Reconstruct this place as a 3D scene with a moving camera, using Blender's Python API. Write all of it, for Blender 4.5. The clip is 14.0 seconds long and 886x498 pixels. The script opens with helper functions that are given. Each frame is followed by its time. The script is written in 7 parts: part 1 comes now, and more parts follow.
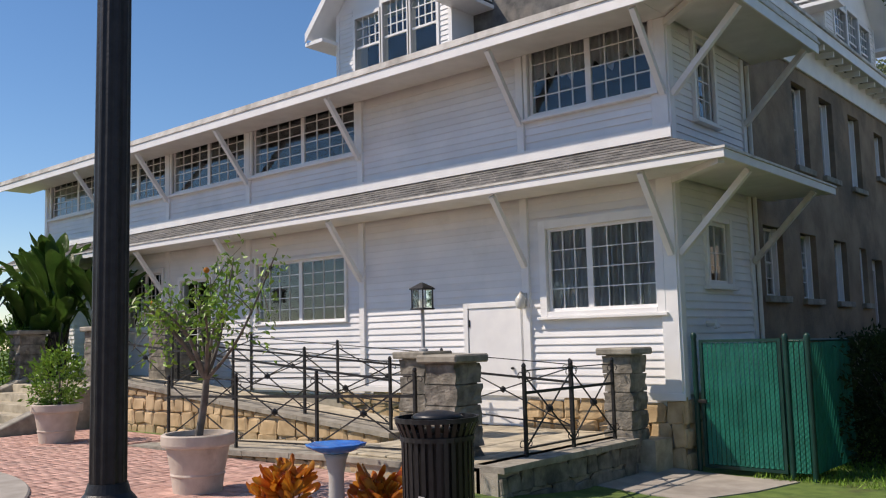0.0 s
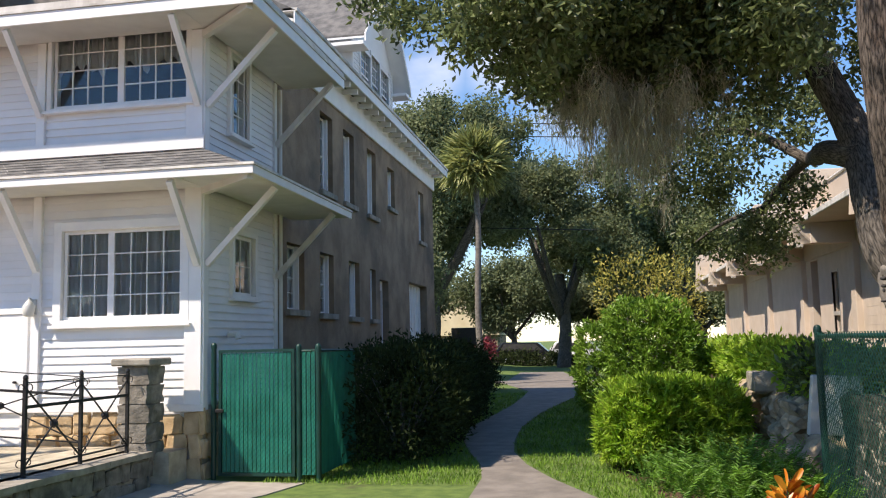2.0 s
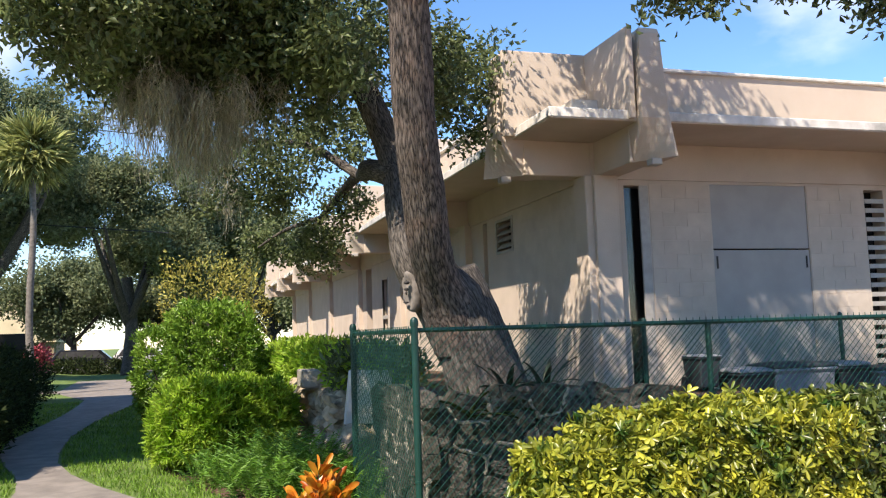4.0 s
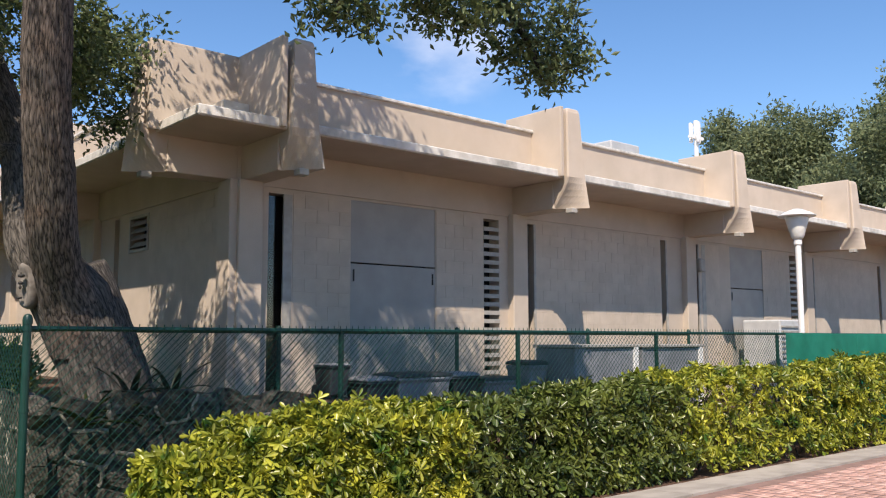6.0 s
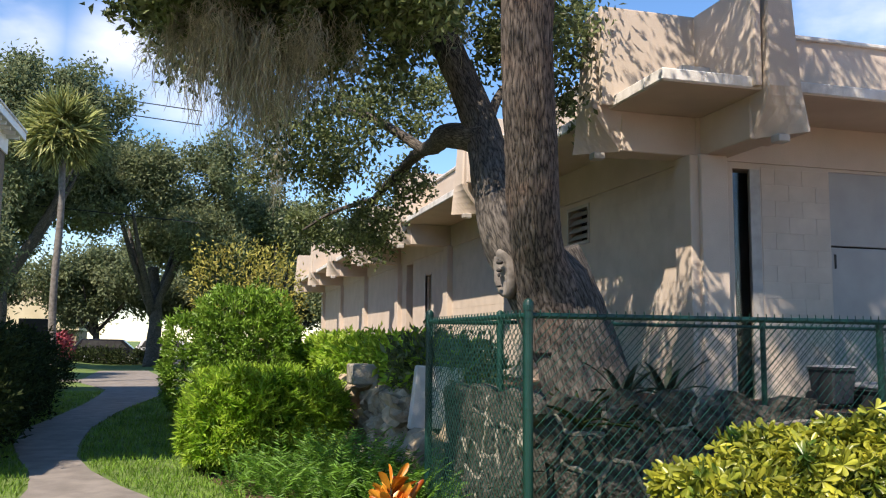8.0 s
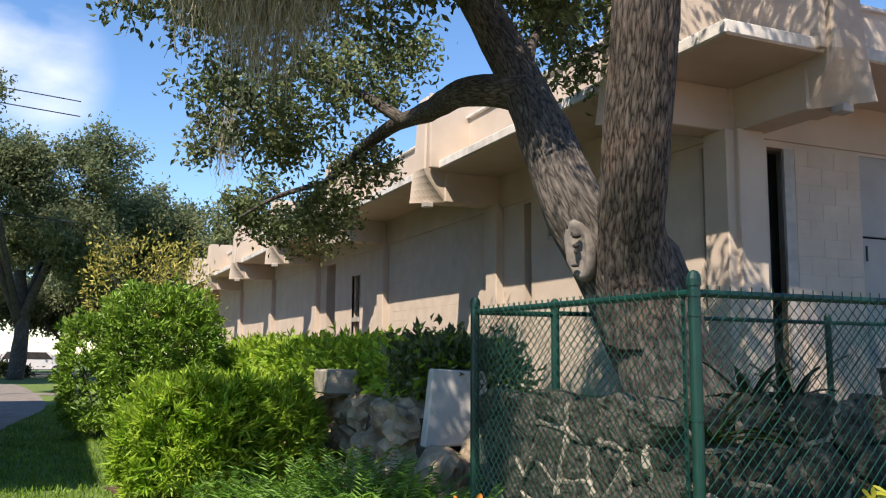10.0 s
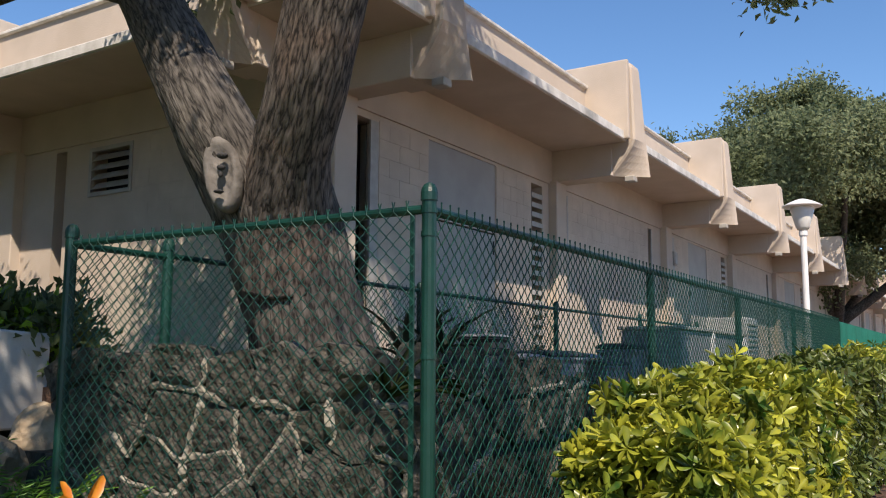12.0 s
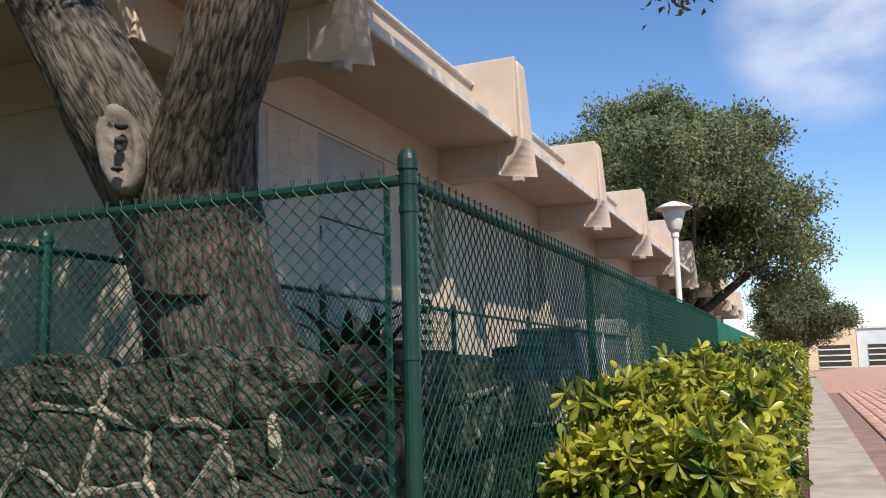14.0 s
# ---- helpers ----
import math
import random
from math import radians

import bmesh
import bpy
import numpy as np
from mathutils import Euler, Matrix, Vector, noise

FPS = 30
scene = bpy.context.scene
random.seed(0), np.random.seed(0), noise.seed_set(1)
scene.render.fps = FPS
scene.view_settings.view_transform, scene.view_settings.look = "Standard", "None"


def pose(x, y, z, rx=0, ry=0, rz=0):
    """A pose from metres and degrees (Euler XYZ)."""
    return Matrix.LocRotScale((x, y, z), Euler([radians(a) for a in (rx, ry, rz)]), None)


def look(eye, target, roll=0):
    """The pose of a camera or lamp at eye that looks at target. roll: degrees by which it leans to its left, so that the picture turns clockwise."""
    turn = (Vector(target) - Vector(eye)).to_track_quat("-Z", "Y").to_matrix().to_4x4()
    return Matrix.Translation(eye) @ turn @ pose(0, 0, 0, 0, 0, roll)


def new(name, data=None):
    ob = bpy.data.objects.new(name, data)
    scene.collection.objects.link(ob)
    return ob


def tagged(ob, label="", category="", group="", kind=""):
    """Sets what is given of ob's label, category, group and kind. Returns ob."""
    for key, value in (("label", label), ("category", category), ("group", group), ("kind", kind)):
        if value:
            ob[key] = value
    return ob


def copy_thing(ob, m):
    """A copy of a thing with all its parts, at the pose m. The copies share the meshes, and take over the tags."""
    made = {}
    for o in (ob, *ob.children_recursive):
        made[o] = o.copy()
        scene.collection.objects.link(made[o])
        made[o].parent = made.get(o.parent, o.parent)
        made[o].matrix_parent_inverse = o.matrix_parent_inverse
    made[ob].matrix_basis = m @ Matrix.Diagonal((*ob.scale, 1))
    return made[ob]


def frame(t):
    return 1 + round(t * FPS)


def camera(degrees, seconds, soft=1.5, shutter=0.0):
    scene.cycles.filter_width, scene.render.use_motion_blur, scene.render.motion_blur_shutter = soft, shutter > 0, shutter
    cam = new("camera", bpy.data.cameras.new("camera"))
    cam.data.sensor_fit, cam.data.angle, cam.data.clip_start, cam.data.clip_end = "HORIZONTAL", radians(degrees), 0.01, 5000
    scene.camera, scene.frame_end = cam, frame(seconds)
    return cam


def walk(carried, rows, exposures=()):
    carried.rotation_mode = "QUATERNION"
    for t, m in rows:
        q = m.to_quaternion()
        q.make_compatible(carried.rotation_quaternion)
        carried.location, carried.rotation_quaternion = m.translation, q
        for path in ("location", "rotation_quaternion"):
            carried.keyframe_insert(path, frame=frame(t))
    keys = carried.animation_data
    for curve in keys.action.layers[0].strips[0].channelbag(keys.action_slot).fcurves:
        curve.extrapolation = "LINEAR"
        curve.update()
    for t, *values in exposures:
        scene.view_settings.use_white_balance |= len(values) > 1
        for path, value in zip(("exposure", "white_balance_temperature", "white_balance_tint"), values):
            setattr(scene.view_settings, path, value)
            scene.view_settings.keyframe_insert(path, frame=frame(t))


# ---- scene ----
# ---- camera ----
ROWS = [
    (0.0, 0.031, 0.321, 1.945, 5.801, 1.442, 40.701),
    (0.5, 0.132, 0.259, 1.942, 5.861, 1.708, 32.513),
    (1.0, 0.163, 0.216, 1.921, 5.915, 1.59, 24.639),
    (1.5, 0.145, 0.205, 1.898, 5.916, 1.58, 17.366),
    (2.0, 0.159, 0.283, 1.873, 6.068, 1.309, 10.463),
    (2.5, 0.245, 0.292, 1.852, 6.132, 1.31, 3.784),
    (3.0, 0.337, 0.242, 1.83, 6.138, 1.327, -2.285),
    (3.5, 0.358, 0.131, 1.801, 5.932, 1.36, -8.868),
    (4.0, 0.383, -0.02, 1.788, 5.686, 1.95, -16.981),
    (4.2, 0.387, -0.034, 1.788, 5.589, 1.978, -20.347),
    (4.7, 0.390, -0.04, 1.785, 5.6, 1.6, -28.3),
    (5.2, 0.385, -0.03, 1.775, 5.7, 1.0, -35.4),
    (5.7, 0.375, 0.0, 1.765, 5.8, 0.4, -40.2),
    (6.05, 0.370, 0.045, 1.758, 5.87, 0.1, -40.8),
    (6.3, 0.368, 0.101, 1.754, 5.918, -0.123, -39.036),
    (6.5, 0.38, 0.222, 1.744, 5.949, -0.265, -35.807),
    (7, 0.392, 0.648, 1.764, 5.742, -1.156, -22.674),
    (7.5, 0.272, 1.156, 1.717, 5.955, -0.807, -16.806),
    (8.2, 0.114, 1.846, 1.634, 6.148, -0.494, -15.749),
    (8.8, -0.09, 2.45, 1.6, 6.3, -0.4, -17.2),
    (9.4, -0.35, 3.12, 1.565, 6.6, -0.4, -19.8),
    (10.0, -0.6, 3.74, 1.52, 6.95, -0.35, -24.0),
    (10.5, -0.712, 4.193, 1.466, 7.286, -0.303, -27.979),
    (11, -0.765, 4.514, 1.398, 7.028, 0.119, -37.718),
    (11.5, -0.755, 4.826, 1.304, 6.971, -0.273, -48.913),
    (12, -0.733, 5.223, 1.193, 7.35, -0.281, -57.816),
    (12.5, -0.624, 5.581, 1.087, 7.392, -0.083, -63.179),
    (13, -0.493, 5.828, 1.028, 7.514, 0.217, -64.609),
    (13.5, -0.464, 5.928, 1.006, 7.732, 1.533, -66.43),
    (14, -0.424, 5.97, 1.164, 7.92, 1.535, -67.514),
]
cam = camera(54.05, 14.0, soft=1.15)
PATH = [(t, pose(x, y, z, 90 + p, r, w)) for t, x, y, z, p, r, w in ROWS]
walk(cam, PATH, exposures=[(t, e, 7150, 17) for t, e in ((0, -0.17), (1.0, 0.08), (2.0, 0.45), (3, 0.82), (4, 0.8), (6.5, 0.28), (7.5, 0.62), (10.5, 0.55), (12, 0.25), (14, 0.25))])
# ---- light ----
SUN_EL, SUN_AZ = radians(49.5), radians(48)      # azimuth from -y towards -x
sun_dir = Vector((-math.sin(SUN_AZ) * math.cos(SUN_EL), -math.cos(SUN_AZ) * math.cos(SUN_EL), math.sin(SUN_EL)))
world = bpy.data.worlds.new("sky")
scene.world = world
world.use_nodes = True
wn = world.node_tree
wn.nodes.clear()
sky = wn.nodes.new("ShaderNodeTexSky")
sky.sky_type, sky.sun_disc = "NISHITA", False
sky.sun_elevation, sky.sun_rotation = SUN_EL, math.atan2(sun_dir.x, sun_dir.y)
sky.air_density, sky.dust_density, sky.ozone_density = 1.0, 0.0, 5.0
coords = wn.nodes.new("ShaderNodeTexCoord")
stretch = wn.nodes.new("ShaderNodeMapping")
stretch.inputs["Scale"].default_value = (1.6, 1.6, 3.4)
puffs = wn.nodes.new("ShaderNodeTexNoise")
puffs.inputs["Scale"].default_value, puffs.inputs["Detail"].default_value = 2.6, 7
ramp = wn.nodes.new("ShaderNodeValToRGB")
ramp.color_ramp.elements[0].position, ramp.color_ramp.elements[1].position = 0.42, 0.8
blend = wn.nodes.new("ShaderNodeMix")
blend.data_type = "RGBA"
blend.inputs[7].default_value = (7.2, 7.5, 8.0, 1)
back = wn.nodes.new("ShaderNodeBackground")
back.inputs["Strength"].default_value = 0.15
wout = wn.nodes.new("ShaderNodeOutputWorld")
wn.links.new(coords.outputs["Generated"], stretch.inputs[0])
wn.links.new(stretch.outputs[0], puffs.inputs["Vector"])
wn.links.new(puffs.outputs[0], ramp.inputs[0])
# a few small clouds in a clear sky
CLOUDS = (((0.938, -0.045, 0.343), 7, 1.5), ((-0.056, 0.956, 0.289), 6, 1), ((-0.211, 0.931, 0.298), 5, 1), ((0.622, 0.714, 0.321), 5, 0.5))
mask = None
for way, wide, core in CLOUDS:
    dot = wn.nodes.new("ShaderNodeVectorMath")
    dot.operation = "DOT_PRODUCT"
    dot.inputs[1].default_value = way
    wn.links.new(coords.outputs["Generated"], dot.inputs[0])
    near = wn.nodes.new("ShaderNodeMapRange")
    near.interpolation_type = "SMOOTHSTEP"
    near.inputs[1].default_value, near.inputs[2].default_value = math.cos(radians(wide)), math.cos(radians(core))
    wn.links.new(dot.outputs["Value"], near.inputs[0])
    if mask is None:
        mask = near.outputs[0]
    else:
        both = wn.nodes.new("ShaderNodeMath")
        both.operation = "MAXIMUM"
        wn.links.new(mask, both.inputs[0])
        wn.links.new(near.outputs[0], both.inputs[1])
        mask = both.outputs[0]
veil = wn.nodes.new("ShaderNodeMath")
veil.operation = "MULTIPLY"
wn.links.new(ramp.outputs[0], veil.inputs[0])
wn.links.new(mask, veil.inputs[1])
wn.links.new(veil.outputs[0], blend.inputs[0])
deep = wn.nodes.new("ShaderNodeHueSaturation")
deep.inputs["Saturation"].default_value = 1.15
wn.links.new(sky.outputs[0], deep.inputs["Color"])
wn.links.new(deep.outputs[0], blend.inputs[6])
wn.links.new(blend.outputs[2], back.inputs[0])
wn.links.new(back.outputs[0], wout.inputs[0])
sun = new("sun", bpy.data.lights.new("sun", "SUN"))
sun.data.energy, sun.data.angle, sun.data.color = 5.0, radians(0.53), (1.0, 0.94, 0.84)
sun.matrix_world = look((0, 0, 0), -sun_dir)


# ---- materials ----
def material(name, a, b, scale=8.0, rough=0.7, bump=0.2, fine=60.0, metal=0.0, stain=None, stain_at=0.6, vary=0.0, island=False, grain=(1, 1, 1), leafy=0.0, spec=0.5):
    m = bpy.data.materials.new(name)
    m.use_nodes = True
    n, l = m.node_tree.nodes, m.node_tree.links
    p = n["Principled BSDF"]
    tc = n.new("ShaderNodeTexCoord")
    geo = n.new("ShaderNodeNewGeometry")
    mp = n.new("ShaderNodeMapping")
    mp.inputs["Scale"].default_value = grain
    l.new(geo.outputs["Position"], mp.inputs[0])
    n1 = n.new("ShaderNodeTexNoise")
    n1.inputs["Scale"].default_value, n1.inputs["Detail"].default_value = scale, 6
    l.new(mp.outputs[0], n1.inputs["Vector"])
    cr = n.new("ShaderNodeValToRGB")
    cr.color_ramp.elements[0].position, cr.color_ramp.elements[1].position = 0.34, 0.66
    cr.color_ramp.elements[0].color, cr.color_ramp.elements[1].color = (*a, 1), (*b, 1)
    l.new(n1.outputs[0], cr.inputs[0])
    colour = cr.outputs[0]
    if stain:
        n2 = n.new("ShaderNodeTexNoise")
        n2.inputs["Scale"].default_value, n2.inputs["Detail"].default_value, n2.inputs["Roughness"].default_value = scale * 0.23, 8, 0.65
        l.new(mp.outputs[0], n2.inputs["Vector"])
        c2 = n.new("ShaderNodeValToRGB")
        c2.color_ramp.elements[0].position, c2.color_ramp.elements[1].position = stain_at - 0.08, stain_at + 0.1
        l.new(n2.outputs[0], c2.inputs[0])
        mx = n.new("ShaderNodeMix")
        mx.data_type = "RGBA"
        mx.inputs[7].default_value = (*stain, 1)
        l.new(c2.outputs[0], mx.inputs[0])
        l.new(colour, mx.inputs[6])
        colour = mx.outputs[2]
    if vary:
        hsv = n.new("ShaderNodeHueSaturation")
        rnd = geo.outputs["Random Per Island"]
        if not island:
            rnd = n.new("ShaderNodeObjectInfo").outputs["Random"]
        mr = n.new("ShaderNodeMapRange")
        mr.inputs[3].default_value, mr.inputs[4].default_value = 1 - vary, 1 + vary
        l.new(rnd, mr.inputs[0])
        l.new(mr.outputs[0], hsv.inputs["Value"])
        l.new(colour, hsv.inputs["Color"])
        colour = hsv.outputs[0]
    l.new(colour, p.inputs["Base Color"])
    p.inputs["Roughness"].default_value, p.inputs["Metallic"].default_value = rough, metal
    p.inputs["Specular IOR Level"].default_value = spec
    if bump:
        n3 = n.new("ShaderNodeTexNoise")
        n3.inputs["Scale"].default_value, n3.inputs["Detail"].default_value = fine, 5
        l.new(mp.outputs[0], n3.inputs["Vector"])
        bp = n.new("ShaderNodeBump")
        bp.inputs["Strength"].default_value, bp.inputs["Distance"].default_value = bump, 0.02
        l.new(n3.outputs[0], bp.inputs["Height"])
        l.new(bp.outputs[0], p.inputs["Normal"])
    if leafy:
        tr = n.new("ShaderNodeBsdfTranslucent")
        l.new(colour, tr.inputs[0])
        ms = n.new("ShaderNodeMixShader")
        ms.inputs[0].default_value = leafy
        l.new(p.outputs[0], ms.inputs[1])
        l.new(tr.outputs[0], ms.inputs[2])
        l.new(ms.outputs[0], n["Material Output"].inputs[0])
    return m


WHITE = material("white paint", (0.74, 0.75, 0.76), (0.83, 0.83, 0.83), 1.5, 0.55, 0.12, 40, stain=(0.62, 0.63, 0.62), stain_at=0.64, vary=0.035)
TRIM = material("white trim paint", (0.78, 0.78, 0.78), (0.85, 0.85, 0.84), 3, 0.5, 0.08, 60)
SOFFIT = material("pale soffit boards", (0.66, 0.65, 0.61), (0.74, 0.73, 0.69), 3, 0.65, 0.15, 40)
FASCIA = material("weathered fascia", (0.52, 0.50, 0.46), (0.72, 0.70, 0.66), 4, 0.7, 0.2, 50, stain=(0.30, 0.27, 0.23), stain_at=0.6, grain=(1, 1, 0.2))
SHINGLE = material("grey shingle", (0.10, 0.10, 0.10), (0.20, 0.195, 0.185), 5, 0.9, 0.5, 120, stain=(0.30, 0.27, 0.23), stain_at=0.68, vary=0.18, island=True)
STUCCO = material("old tabby stucco", (0.215, 0.152, 0.1), (0.35, 0.258, 0.172), 1.6, 0.9, 0.7, 26, stain=(0.12, 0.096, 0.072), stain_at=0.56)
STONE = material("yellow coquina stone", (0.40, 0.28, 0.15), (0.60, 0.45, 0.27), 4, 0.9, 0.5, 35, stain=(0.24, 0.18, 0.12), stain_at=0.66, vary=0.16)
MORTAR = material("mortar", (0.34, 0.30, 0.24), (0.44, 0.40, 0.33), 9, 0.95, 0.4, 60)
GREYSTONE = material("grey weathered stone", (0.12, 0.11, 0.09), (0.28, 0.255, 0.215), 7, 0.92, 0.6, 40, stain=(0.08, 0.08, 0.07), stain_at=0.6, vary=0.12)
CAPSTONE = material("stone cap", (0.24, 0.22, 0.18), (0.38, 0.35, 0.29), 6, 0.9, 0.4, 50, stain=(0.12, 0.11, 0.09), stain_at=0.62)
DECK = material("worn stone paving", (0.38, 0.33, 0.24), (0.54, 0.48, 0.36), 5, 0.9, 0.3, 60, stain=(0.2, 0.18, 0.14), stain_at=0.62, vary=0.1)
BEIGE = material("beige painted concrete", (0.49, 0.415, 0.335), (0.56, 0.475, 0.39), 2.0, 0.8, 0.18, 70, stain=(0.50, 0.41, 0.32), stain_at=0.6)
BLOCK = material("beige painted block", (0.49, 0.415, 0.335), (0.57, 0.485, 0.395), 3.0, 0.8, 0.3, 90, vary=0.03)
ROOFLIP = material("pale roof edge", (0.55, 0.53, 0.48), (0.74, 0.72, 0.67), 6, 0.6, 0.2, 40, stain=(0.32, 0.31, 0.28), stain_at=0.6)
GREYPANEL = material("grey painted steel", (0.31, 0.295, 0.275), (0.36, 0.345, 0.32), 2.5, 0.55, 0.05, 30)
# near-black colour in place of the shade inside slots and other openings
DARKGAP = material("shade black for recesses", (0.022, 0.021, 0.021), (0.045, 0.043, 0.042), 5, 0.8, 0.1)
LOUVRE = material("grey louvre metal", (0.32, 0.30, 0.27), (0.42, 0.40, 0.36), 6, 0.5, 0.1, 40)
GREEN = material("green vinyl coating", (0.002, 0.03, 0.023), (0.003, 0.045, 0.034), 9, 0.4, 0.1, 80, stain=(0.01, 0.05, 0.04), stain_at=0.64)
SLAT = material("green plastic slat", (0.003, 0.15, 0.107), (0.01, 0.21, 0.15), 4, 0.45, 0.05, 40, stain=(0.02, 0.09, 0.07), stain_at=0.64, vary=0.12)
SCREEN = material("green woven screen", (0.006, 0.23, 0.155), (0.016, 0.31, 0.215), 2.5, 0.7, 0.25, 90, stain=(0.02, 0.18, 0.13), stain_at=0.62, spec=0.3, leafy=0.35)
GALV = material("green coated chain wire", (0.0033, 0.05, 0.038), (0.008, 0.082, 0.061), 20, 0.42, 0.0)
IRON = material("black iron", (0.010, 0.010, 0.011), (0.022, 0.022, 0.023), 20, 0.45, 0.15, 80, spec=0.4)
GLASS = bpy.data.materials.new("window glass")
GLASS.use_nodes = True
gp = GLASS.node_tree.nodes["Principled BSDF"]
gp.inputs["Base Color"].default_value, gp.inputs["Roughness"].default_value = (0.9, 0.95, 0.95, 1), 0.02
gp.inputs["Transmission Weight"].default_value, gp.inputs["IOR"].default_value = 1.0, 1.45
# room walls coloured near-black so the rooms behind the glass look unlit
ROOM = material("room wall shaded by colour", (0.02, 0.02, 0.02), (0.045, 0.045, 0.043), 2, 0.9, 0)
CURTAIN = material("white curtain", (0.72, 0.72, 0.73), (0.84, 0.84, 0.85), 6, 0.9, 0.2, 30, leafy=0.25)
BLIND = material("pale blind", (0.45, 0.47, 0.50), (0.55, 0.57, 0.60), 6, 0.8, 0.1)


def bark_material(name, dark, mid, light, patch):
    """Plated, vertically furrowed bark with pale lichen patches."""
    m = bpy.data.materials.new(name)
    m.use_nodes = True
    n, l = m.node_tree.nodes, m.node_tree.links
    p = n["Principled BSDF"]
    geo = n.new("ShaderNodeNewGeometry")
    mp = n.new("ShaderNodeMapping")
    mp.inputs["Scale"].default_value = (1, 1, 0.2)
    along = n.new("ShaderNodeAttribute")
    along.attribute_name = "grain"
    l.new(along.outputs["Vector"], mp.inputs[0])
    vo = n.new("ShaderNodeTexNoise")
    vo.inputs["Scale"].default_value, vo.inputs["Detail"].default_value, vo.inputs["Roughness"].default_value = 30, 4.0, 0.6
    vo.inputs["Distortion"].default_value = 0.2
    l.new(mp.outputs[0], vo.inputs["Vector"])
    mid_off = n.new("ShaderNodeMath")
    mid_off.operation = "SUBTRACT"
    mid_off.inputs[1].default_value = 0.5
    l.new(vo.outputs[0], mid_off.inputs[0])
    fold = n.new("ShaderNodeMath")
    fold.operation = "ABSOLUTE"
    l.new(mid_off.outputs[0], fold.inputs[0])
    # plates between cracks
    warp = n.new("ShaderNodeMix")
    warp.data_type = "VECTOR"
    warp.inputs[0].default_value = 0.045
    wob = n.new("ShaderNodeTexNoise")
    wob.inputs["Scale"].default_value, wob.inputs["Detail"].default_value = 22, 3
    l.new(mp.outputs[0], wob.inputs["Vector"])
    l.new(mp.outputs[0], warp.inputs[4])
    l.new(wob.outputs["Color"], warp.inputs[5])
    plates = n.new("ShaderNodeTexVoronoi")
    plates.feature = "DISTANCE_TO_EDGE"
    plates.inputs["Scale"].default_value = 34
    l.new(warp.outputs[1], plates.inputs["Vector"])
    worn = n.new("ShaderNodeMath")
    worn.operation = "MULTIPLY_ADD"
    worn.inputs[1].default_value = 0.55
    l.new(plates.outputs["Distance"], worn.inputs[0])
    l.new(fold.outputs[0], worn.inputs[2])
    fold = worn
    cr = n.new("ShaderNodeValToRGB")
    cr.color_ramp.elements[0].position, cr.color_ramp.elements[1].position = 0.03, 0.34
    cr.color_ramp.elements[0].color, cr.color_ramp.elements[1].color = (*dark, 1), (*light, 1)
    e = cr.color_ramp.elements.new(0.11)
    e.color = (*mid, 1)
    l.new(fold.outputs[0], cr.inputs[0])
    big = n.new("ShaderNodeTexNoise")
    big.inputs["Scale"].default_value, big.inputs["Detail"].default_value = 3.2, 7
    l.new(geo.outputs["Position"], big.inputs["Vector"])
    c2 = n.new("ShaderNodeValToRGB")
    c2.color_ramp.elements[0].position, c2.color_ramp.elements[1].position = 0.5, 0.68
    l.new(big.outputs[0], c2.inputs[0])
    mx = n.new("ShaderNodeMix")
    mx.data_type, mx.blend_type = "RGBA", "OVERLAY"
    mx.inputs[7].default_value = (*patch, 1)
    l.new(c2.outputs[0], mx.inputs[0])
    l.new(cr.outputs[0], mx.inputs[6])
    l.new(mx.outputs[2], p.inputs["Base Color"])
    p.inputs["Roughness"].default_value = 0.95
    bp = n.new("ShaderNodeBump")
    bp.inputs["Strength"].default_value, bp.inputs["Distance"].default_value = 1.0, 0.03
    l.new(cr.outputs[0], bp.inputs["Height"])
    fine = n.new("ShaderNodeTexNoise")
    fine.inputs["Scale"].default_value, fine.inputs["Detail"].default_value = 70, 5
    l.new(mp.outputs[0], fine.inputs["Vector"])
    b2 = n.new("ShaderNodeBump")
    b2.inputs["Strength"].default_value, b2.inputs["Distance"].default_value = 0.6, 0.015
    l.new(fine.outputs[0], b2.inputs["Height"])
    l.new(bp.outputs[0], b2.inputs["Normal"])
    l.new(b2.outputs[0], p.inputs["Normal"])
    return m


BARK = bark_material("oak bark", (0.016, 0.014, 0.012), (0.07, 0.061, 0.052), (0.155, 0.138, 0.12), (0.72, 0.71, 0.68))
BARKRED = bark_material("reddish oak bark", (0.016, 0.012, 0.01), (0.085, 0.068, 0.057), (0.2, 0.162, 0.138), (0.6, 0.52, 0.47))
KNOT = material("healed knot wood", (0.105, 0.093, 0.08), (0.21, 0.19, 0.168), 8, 0.9, 0.4, 30)
OAKLEAF = material("oak leaves", (0.1, 0.135, 0.055), (0.205, 0.25, 0.1), 1.2, 0.4, 0, vary=0.5, island=True, leafy=0.48, spec=0.45)
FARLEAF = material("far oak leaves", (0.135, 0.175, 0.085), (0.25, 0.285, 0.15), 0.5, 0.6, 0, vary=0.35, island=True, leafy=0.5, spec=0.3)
PALMLEAF = material("palm fronds", (0.21, 0.25, 0.08), (0.38, 0.4, 0.15), 2, 0.5, 0, vary=0.3, island=True, leafy=0.25)
MOSS = material("spanish moss", (0.33, 0.31, 0.225), (0.48, 0.455, 0.34), 5, 0.95, 0, vary=0.3, island=True, leafy=0.3)
SHRUBLEAF = material("deep green shrub leaves", (0.11, 0.23, 0.025), (0.23, 0.38, 0.05), 2.0, 0.42, 0, vary=0.4, island=True, leafy=0.28)
